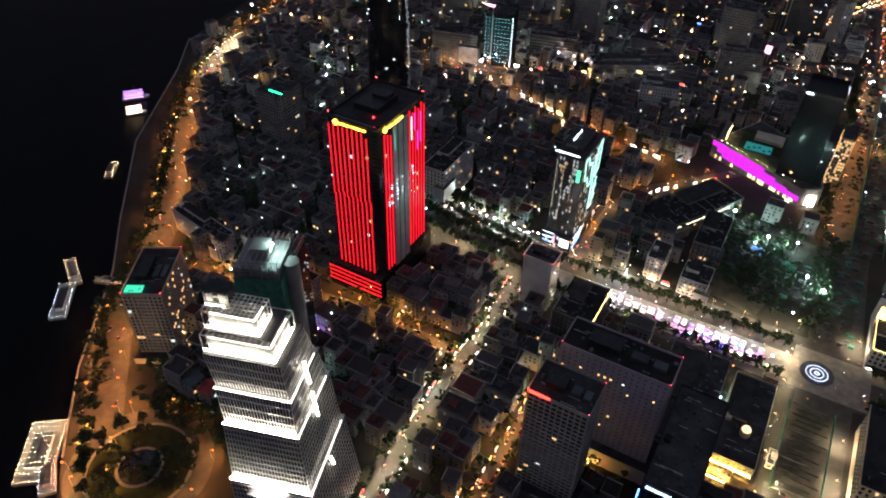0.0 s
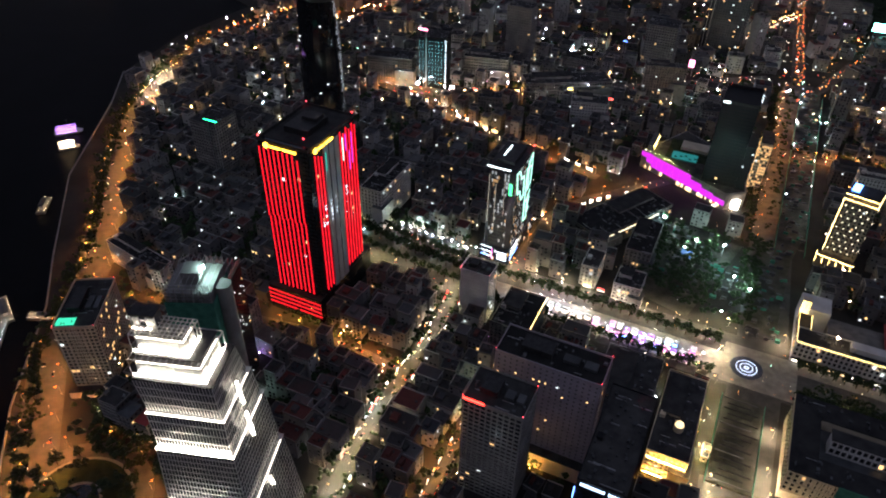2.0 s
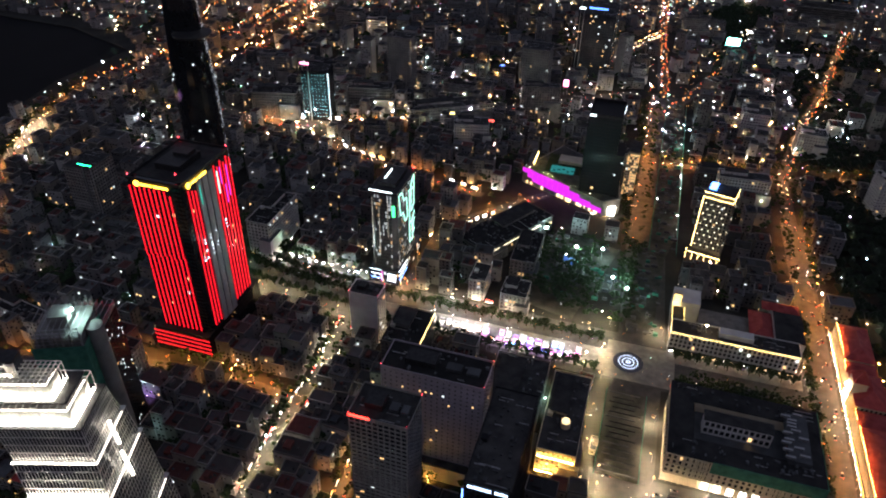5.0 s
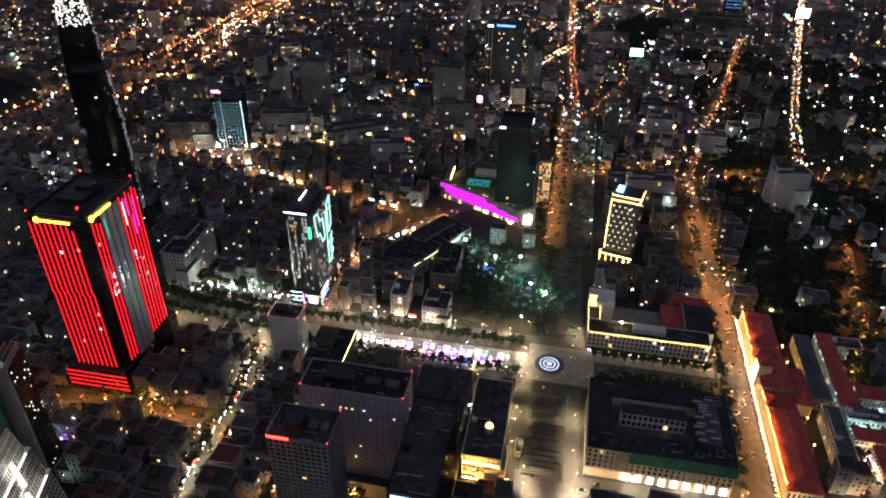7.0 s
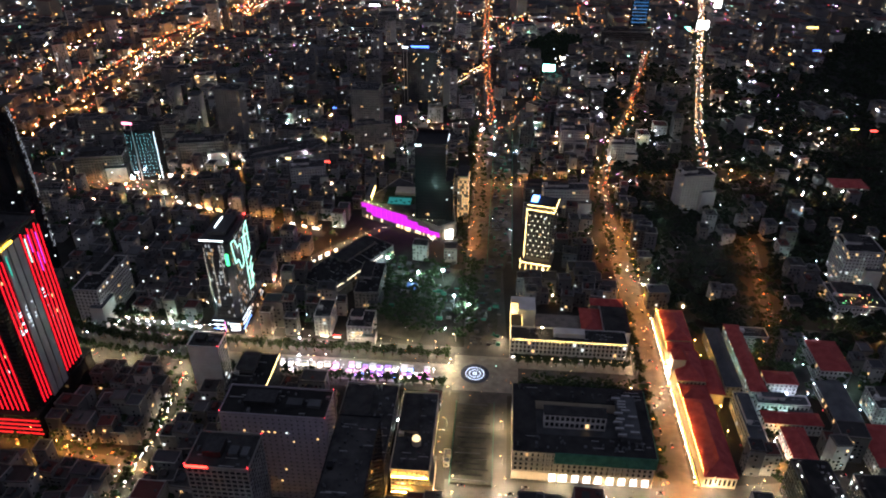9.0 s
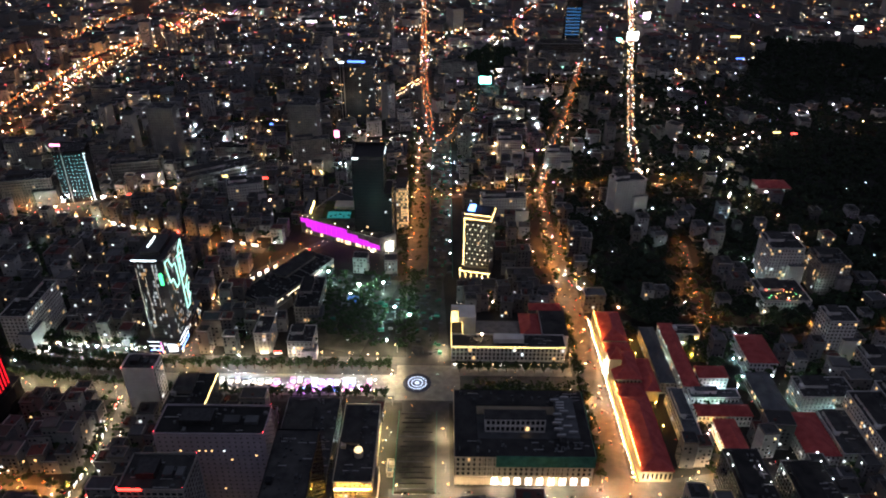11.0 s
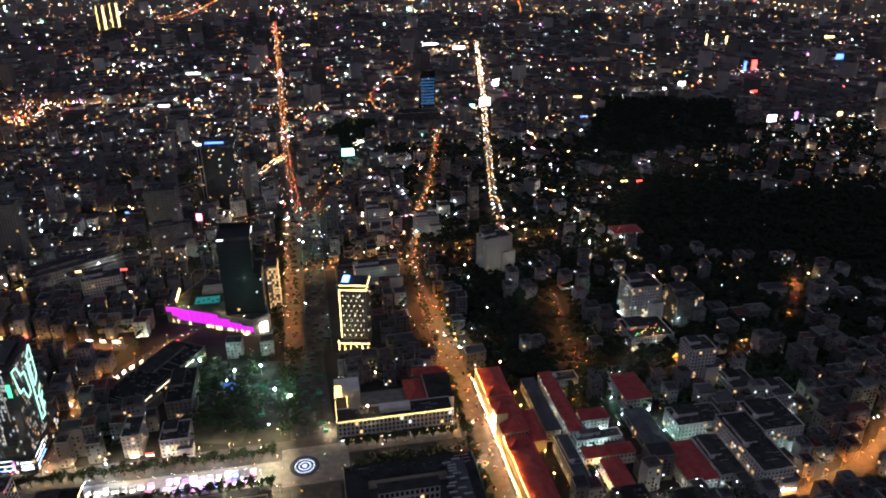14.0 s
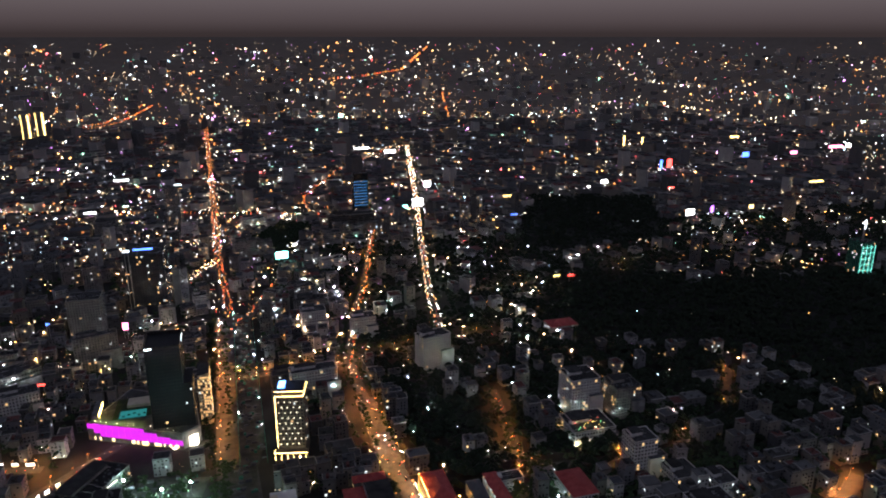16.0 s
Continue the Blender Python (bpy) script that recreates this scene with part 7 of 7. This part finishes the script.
CAR, BIKE = car_kind(), bike_kind()
rng = random.Random(31)
first = {CAR: True, BIKE: True}
for pts, lanes, step, kinds in ((RIVERSIDE[1:7], (-8, -4.5, 4.5, 8), 34, (CAR, BIKE, CAR)), (DONGKHOI, (-3, 0, 3), 15, (CAR, BIKE, BIKE)), (EASTLANE, (-2.5, 2), 9, (CAR,)),
                                (PASTEUR[:4], (-7, -3, 3, 7), 30, (CAR, BIKE)), (OPERA, (-7, 0, 6), 20, (BIKE, CAR, BIKE)), (NGUYEN, (-22, 20, 24), 26, (CAR, BIKE)),
                                (REDSOUTH, (-3, 3), 17, (CAR, BIKE)), (SOUTHEAST, (-3,), 16, (CAR,))):
    for k, lane in enumerate(lanes):
        for x, y, a in along(pts, step * rng.uniform(0.85, 1.2), rng.uniform(0, step)):
            if rng.random() < 0.25 or (62 < x < 106 and 410 < y < 462):
                continue
            src = rng.choice(kinds)
            j = rng.uniform(-3, 3)
            m = pose(x - lane * math.sin(a) + j * math.cos(a), y + lane * math.cos(a) + j * math.sin(a), 0.19, 0, 0, math.degrees(a) + (180 if lane > 0 else 0))
            if first[src]:
                first[src] = False
                src.matrix_basis = m
            else:
                copy_thing(src, m)


# ---- river piers and boats ----
def pier(x, y, w, d, turn, label, deck_lit):
    t = thing("river_pier", x, y, 0, turn, label, "pier")
    block("deck", M_PAVING, t, (-w / 2, -d / 2, -1.6, w / 2, d / 2, 0.6))
    block("pavilion", M_WHITE, t, (-w * 0.2, -d * 0.3, 0.6, w * 0.25, d * 0.25, 4.4))
    bm = bmesh.new()
    hip(bm, -w * 0.2, -d * 0.3, w * 0.25, d * 0.25, 4.4, 1.8)
    part("pavilion_roof", bm, M_TIN, t)
    bm = bmesh.new()
    nx, ny = int(w / 1.6), int(d / 1.6)
    for k in range(nx + 1):
        for yy in (-d / 2 + 0.3, d / 2 - 0.3):
            ball(bm, -w / 2 + w * k / nx, yy, 1.9, 0.14)
    for k in range(1, ny):
        for xx in (-w / 2 + 0.3, w / 2 - 0.3):
            ball(bm, xx, -d / 2 + d * k / ny, 1.9, 0.14)
    part("rail_bulb", bm, deck_lit, t, "light string along the rail", "stuff")
    if w > 20 and d > 20:
        bm = bmesh.new()
        for k in range(1, 9):
            for j in range(1, 12):
                if (k * 5 + j * 3) % 4:
                    ball(bm, -w / 2 + w * k / 9, -d / 2 + d * j / 12, 5.6 + 0.5 * math.sin(k + j), 0.2)
        part("deck_bulb", bm, G_DECK, t, "golden light strings over the deck", "stuff")
    for k in range(8):
        block("rail_post", M_STEEL, t, (-w / 2 + w * k / 7 - 0.08, -d / 2 + 0.25, 0.6, -w / 2 + w * k / 7 + 0.08, -d / 2 + 0.4, 1.6))


G_DECK = glow("deck_light_string", (1.0, 0.78, 0.45), 60)
G_RAIL = glow("rail_light_string", (1.0, 0.7, 0.38), 26)
G_RAILC = glow("cold_rail_light", (0.7, 0.85, 1.0), 22)
pier(-350, 106, 22, 46, 38, "river restaurant deck strung with warm lights", G_RAIL)
pier(-331, 96, 10, 26, 52, "small boat stage with violet and white lights", G_RAILC)
pier(-456, 205, 12, 40, 40, "floating restaurant with cold white light lines", G_RAILC)
pier(-478, 232, 9, 34, 60, "narrow landing stage with a warm light line", G_RAIL)
pier(-440, 240, 30, 5, 20, "gangway to the landing stage with warm lights", G_RAIL)
pier(-572, 352, 8, 26, 35, "small landing stage with dim warm lights", G_RAIL)


def boat(x, y, turn, l, mat, label):
    t = thing("river_boat", x, y, -1.8, turn, label, "boat")
    bm = bmesh.new()
    w = l * 0.13
    loft(bm, [[(-l / 2, -w * .7, 0), (l * .3, -w * .7, 0), (l * .45, 0, 0), (l * .3, w * .7, 0), (-l / 2, w * .7, 0)],
              [(-l / 2, -w, 3), (l * .35, -w, 3), (l / 2, 0, 3.4), (l * .35, w, 3), (-l / 2, w, 3)]])
    part("hull", bm, M_WHITE, t)
    block("deck_house", M_WHITE, t, (-l * .4, -w * .75, 3, l * .25, w * .75, 6), (-l * .3, -w * .6, 6, l * .1, w * .6, 8.6))
    for z in (3.4, 6.2, 8.7):
        block("deck_light", mat, t, (-l * .42, -w * .85, z, l * .27, -w * .78, z + 0.2), (-l * .42, w * .78, z, l * .27, w * .85, z + 0.2), label="coloured deck light line")
    bm = bmesh.new()
    beam(bm, (0, 0, 8.6), (0, 0, 17), 0.3)
    part("mast", bm, M_STEEL, t)


boat(-668, 470, 48, 30, G_VIOLET, "moored party boat with violet lights")
boat(-640, 445, 50, 22, G_RAIL, "moored boat with warm deck lights")


# ---- round garden by the river road ----
t = thing("round_garden", -287, 130, label="round dark lawn with a paved ring in the traffic circle", category="garden")
for r, z, m, nm in ((46, 0.22, M_ASPHALT, "ring_road"), (34, 0.34, M_PAVING, "kerb_ring"), (32, 0.40, M_GRASS, "lawn"), (15, 0.46, M_PAVING, "path_ring"), (13, 0.5, M_BLACKGLASS, "pond")):
    bm = bmesh.new()
    loft(bm, [disc(0, 0, r, 0.1, 48), disc(0, 0, r, z, 48)])
    part(nm, bm, m, t)


# ---- signs, billboards and lit shop rows ----
def billboard(x, y, w, h, z, mat, label, turn=0.0):
    t = thing("billboard", x, y, 0, turn, label, "billboard")
    block("panel", mat, t, (-w / 2, -0.3, z, w / 2, 0, z + h))
    block("frame", M_DARKMETAL, t, (-w / 2 - 0.3, 0.01, z - 0.3, w / 2 + 0.3, 0.6, z + h + 0.3))
    for k in (-1, 1):
        bm = bmesh.new()
        beam(bm, (k * w * 0.3, 0.4, 0), (k * w * 0.3, 0.4, z), 0.7)
        part("post", bm, M_STEEL, t)


G_TEALSIGN = glow("teal_billboard", (0.25, 1.0, 0.85), 9)
G_WHITESIGN = glow("white_billboard", (0.95, 0.95, 1.0), 7)
G_REDBOARD = glow("red_billboard", (1.0, 0.06, 0.05), 5)
G_BLUEBOARD = glow("blue_billboard", (0.08, 0.2, 1.0), 4)
G_PINKBOARD = glow("pink_billboard", (1.0, 0.25, 0.5), 5)
G_PURPLEBOARD = glow("purple_billboard", (0.5, 0.15, 1.0), 4)
G_GOLDBOARD = glow("gold_billboard", (1.0, 0.65, 0.2), 5)
BOARDS = [(168, 1195, 34, 24, 16, G_TEALSIGN, "teal"), (199, 1286, 12, 5, 12, G_WHITESIGN, "white"), (499, 1520, 40, 34, 14, G_WHITESIGN, "white"), (465, 1512, 26, 14, 12, G_TEALSIGN, "pale teal"),
          (569, 1690, 26, 30, 20, G_WHITESIGN, "white"), (1022, 1601, 30, 18, 20, G_WHITESIGN, "white"), (985, 1598, 44, 8, 12, G_WHITESIGN, "white"), (1035, 1251, 34, 26, 18, G_WHITESIGN, "white"),
          (1100, 1264, 12, 26, 18, G_PURPLEBOARD, "violet"), (1767, 1767, 40, 18, 36, G_PINKBOARD, "pink"), (1990, 1830, 90, 16, 36, G_PINKBOARD, "pink"), (2040, 1830, 34, 24, 36, G_WHITESIGN, "white"),
          (1282, 1742, 12, 50, 20, G_BLUEBOARD, "blue"), (1316, 1752, 26, 50, 20, G_REDBOARD, "red"), (1653, 1843, 40, 30, 20, G_BLUEBOARD, "blue"), (1828, 2121, 60, 12, 36, G_GOLDBOARD, "golden"),
          (1216, 1279, 20, 16, 14, G_GOLDBOARD, "golden"), (1149, 1491, 30, 6, 22, G_REDBOARD, "red"), (1538, 1430, 70, 9, 26, G_GOLDBOARD, "golden"), (676, 1370, 26, 4, 16, G_BLUEBOARD, "blue"),
          (-208, 1644, 40, 6, 16, G_WHITESIGN, "white"), (-186, 2000, 60, 8, 18, G_WHITESIGN, "white"), (514, 2310, 80, 10, 26, G_WHITESIGN, "white"), (583, 2187, 60, 16, 30, G_WHITESIGN, "white"),
          (739, 1559, 50, 6, 12, G_GOLDBOARD, "golden"), (619, 981, 16, 4, 10, G_REDBOARD, "red"), (595, 985, 18, 4, 10, G_GOLDBOARD, "golden"), (583, 3200, 30, 26, 34, G_TEALSIGN, "teal"),
          (1450, 2234, 10, 70, 8, G_GOLDBOARD, "golden"), (1512, 2215, 10, 60, 8, G_GOLDBOARD, "golden"), (118, 2433, 50, 6, 18, G_GOLDBOARD, "golden"), (-36, 1040, 44, 5, 94, G_BLUEBOARD, "blue"),
          (-58, 1035, 14, 5, 94, G_ICE, "white"), (-441, 460, 26, 2.2, 67, G_GREEN, "green"), (-363, 762, 20, 5, 69, G_PINKBOARD, "pink red"), (-150, 945, 8, 3, 30, G_BLUEBOARD, "blue"),
          (-130, 800, 14, 4, 12, G_REDBOARD, "red"), (-60, 960, 12, 20, 6, G_PINKBOARD, "pink"), (-180, 800, 10, 4, 14, G_GOLDBOARD, "golden"), (-12, 1500, 24, 4, 96, G_ICE, "white")]
for x, y, w, h, z, m, c in BOARDS:
    billboard(x, y, w * 0.6, h * 0.5, z + 6, m, f"large glowing {c} billboard on a steel frame")
# shop lights that crowd round the billboards
rng = random.Random(63)
crowd = Heap()
for x, y, w, h, z, m, c in BOARDS:
    for k in range(12 if y > 1150 else 0):
        crowd.diamond(x + rng.gauss(0, 26 + w), y + rng.gauss(0, 14), rng.uniform(6, z + 10), rng.choice((0.6, 0.8, 1.0, 1.5)))
crowd.put("shop_specks", specks_mat("shop_cluster_lights", [(1, 1, 1), (.85, .92, 1), (1, .95, .85), (1, .75, .5), (.8, .6, 1), (1, .5, .55), (.9, .96, 1)], 2, 14), None, "crowded white shop and sign lights of the outer districts", category="lights")

# two far golden towers and a dotted hotel
for x, y in ((-629, 3000), (-597, 3080)):
    t = thing("gold_line_tower", x, y, label="far tower with golden vertical light lines", category="skyscraper")
    block("shaft", M_CONCRETE, t, (-14, -12, 0, 14, 12, 110))
    block("line_light", G_GOLDBOARD, t, (-14, -12.6, 20, -12, -12.05, 108), (8, -12.6, 20, 14, -12.05, 108))
G_DOTS = glow("turquoise_window_dot", (0.35, 0.9, 1.0), 2.4, False)
t = thing("window_dots", -355, 779.5, 0, 12, "rows of turquoise light dots on the hotel front", "lights")
hp = Heap()
for r in range(13):
    for k in range(9):
        hp.box(-16 + 4 * k, -16.1, 6 + 4.6 * r, -15.45 + 4 * k, -15.7, 6.6 + 4.6 * r)
hp.put("light_dot", G_DOTS, t)
for k in range(17):
    part("edge_light", beam_bm((17.4, -16, 2 + 3.8 * k), (17.4, -16, 3.4 + 3.8 * k), 0.8), G_ICE, t, "white edge lamp")
hp = Heap()
for r in range(9):
    for k in range(7):
        hp.box(367 + 4.6 * k, 1599.2, 10 + 7 * r, 369.4 + 4.6 * k, 1599.8, 12.6 + 7 * r)
hp.put("blue_window_dots", glow("blue_window_dot", (0.1, 0.4, 1.0), 0.5, False), None, "blue light dots on a dark tower", category="lights")


def shop_row(pts, off, step, mats, rng, h=(3, 5)):
    """Lit shop fronts and signs along a street side."""
    for x, y, a in along(pts, step, 4):
        if rng.random() < 0.4:
            continue
        px, py = x - off * math.sin(a), y + off * math.cos(a)
        t = thing("shop_front", px, py, 0.1, math.degrees(a) + (180 if off > 0 else 0), "lit shop front with a sign board above", "shop front", "lit shop fronts")
        w = step * rng.uniform(0.25, 0.6)
        block("window", rng.choice((G_SHOP_S, G_SHOP_S, G_WARM_SOFT)), t, (-w / 2, 0, 0.8, w / 2, 0.2, 2.4))
        block("sign_board", rng.choice(mats), t, (-w / 2, 0.2, 3.2, w / 2, 0.5, 3.2 + rng.uniform(0.4, 1.1)))
        block("canopy", M_DARKMETAL, t, (-w / 2 - 0.3, 0.2, 2.9, w / 2 + 0.3, 1.6, 3.05))


G_SHOP_S = glow("shop_window_light", (1.0, 0.9, 0.75), 3.5)
BRIGHTS = (G_WHITESIGN, G_SHOP_S, G_GOLDBOARD, G_ICE, G_REDBOARD, G_WHITESIGN)
rng = random.Random(77)
shop_row(DONGKHOI, 6.8, 8, BRIGHTS, rng)
shop_row(DONGKHOI, -6.8, 8, BRIGHTS, rng)
shop_row([(-296, 474), (-240, 466), (-175, 458)], 3, 8, (G_WHITESIGN, G_SHOP_S, G_GOLDBOARD), rng)
shop_row(LEDSIDE[1:], -7, 11, BRIGHTS, rng)
shop_row(EASTLANE, 5.4, 9, (G_GOLDBOARD, G_SHOP_S), rng)
shop_row([(-205, 210), (-163, 232)], 2, 9, (G_BLUEBOARD, G_WHITESIGN), rng)
shop_row([(-100, 472), (-40, 470)], 1, 12, BRIGHTS, rng)
shop_row(WESTROAD2, 6.5, 14, BRIGHTS, rng)
shop_row(WESTROAD[1:4], 12, 15, BRIGHTS, rng)
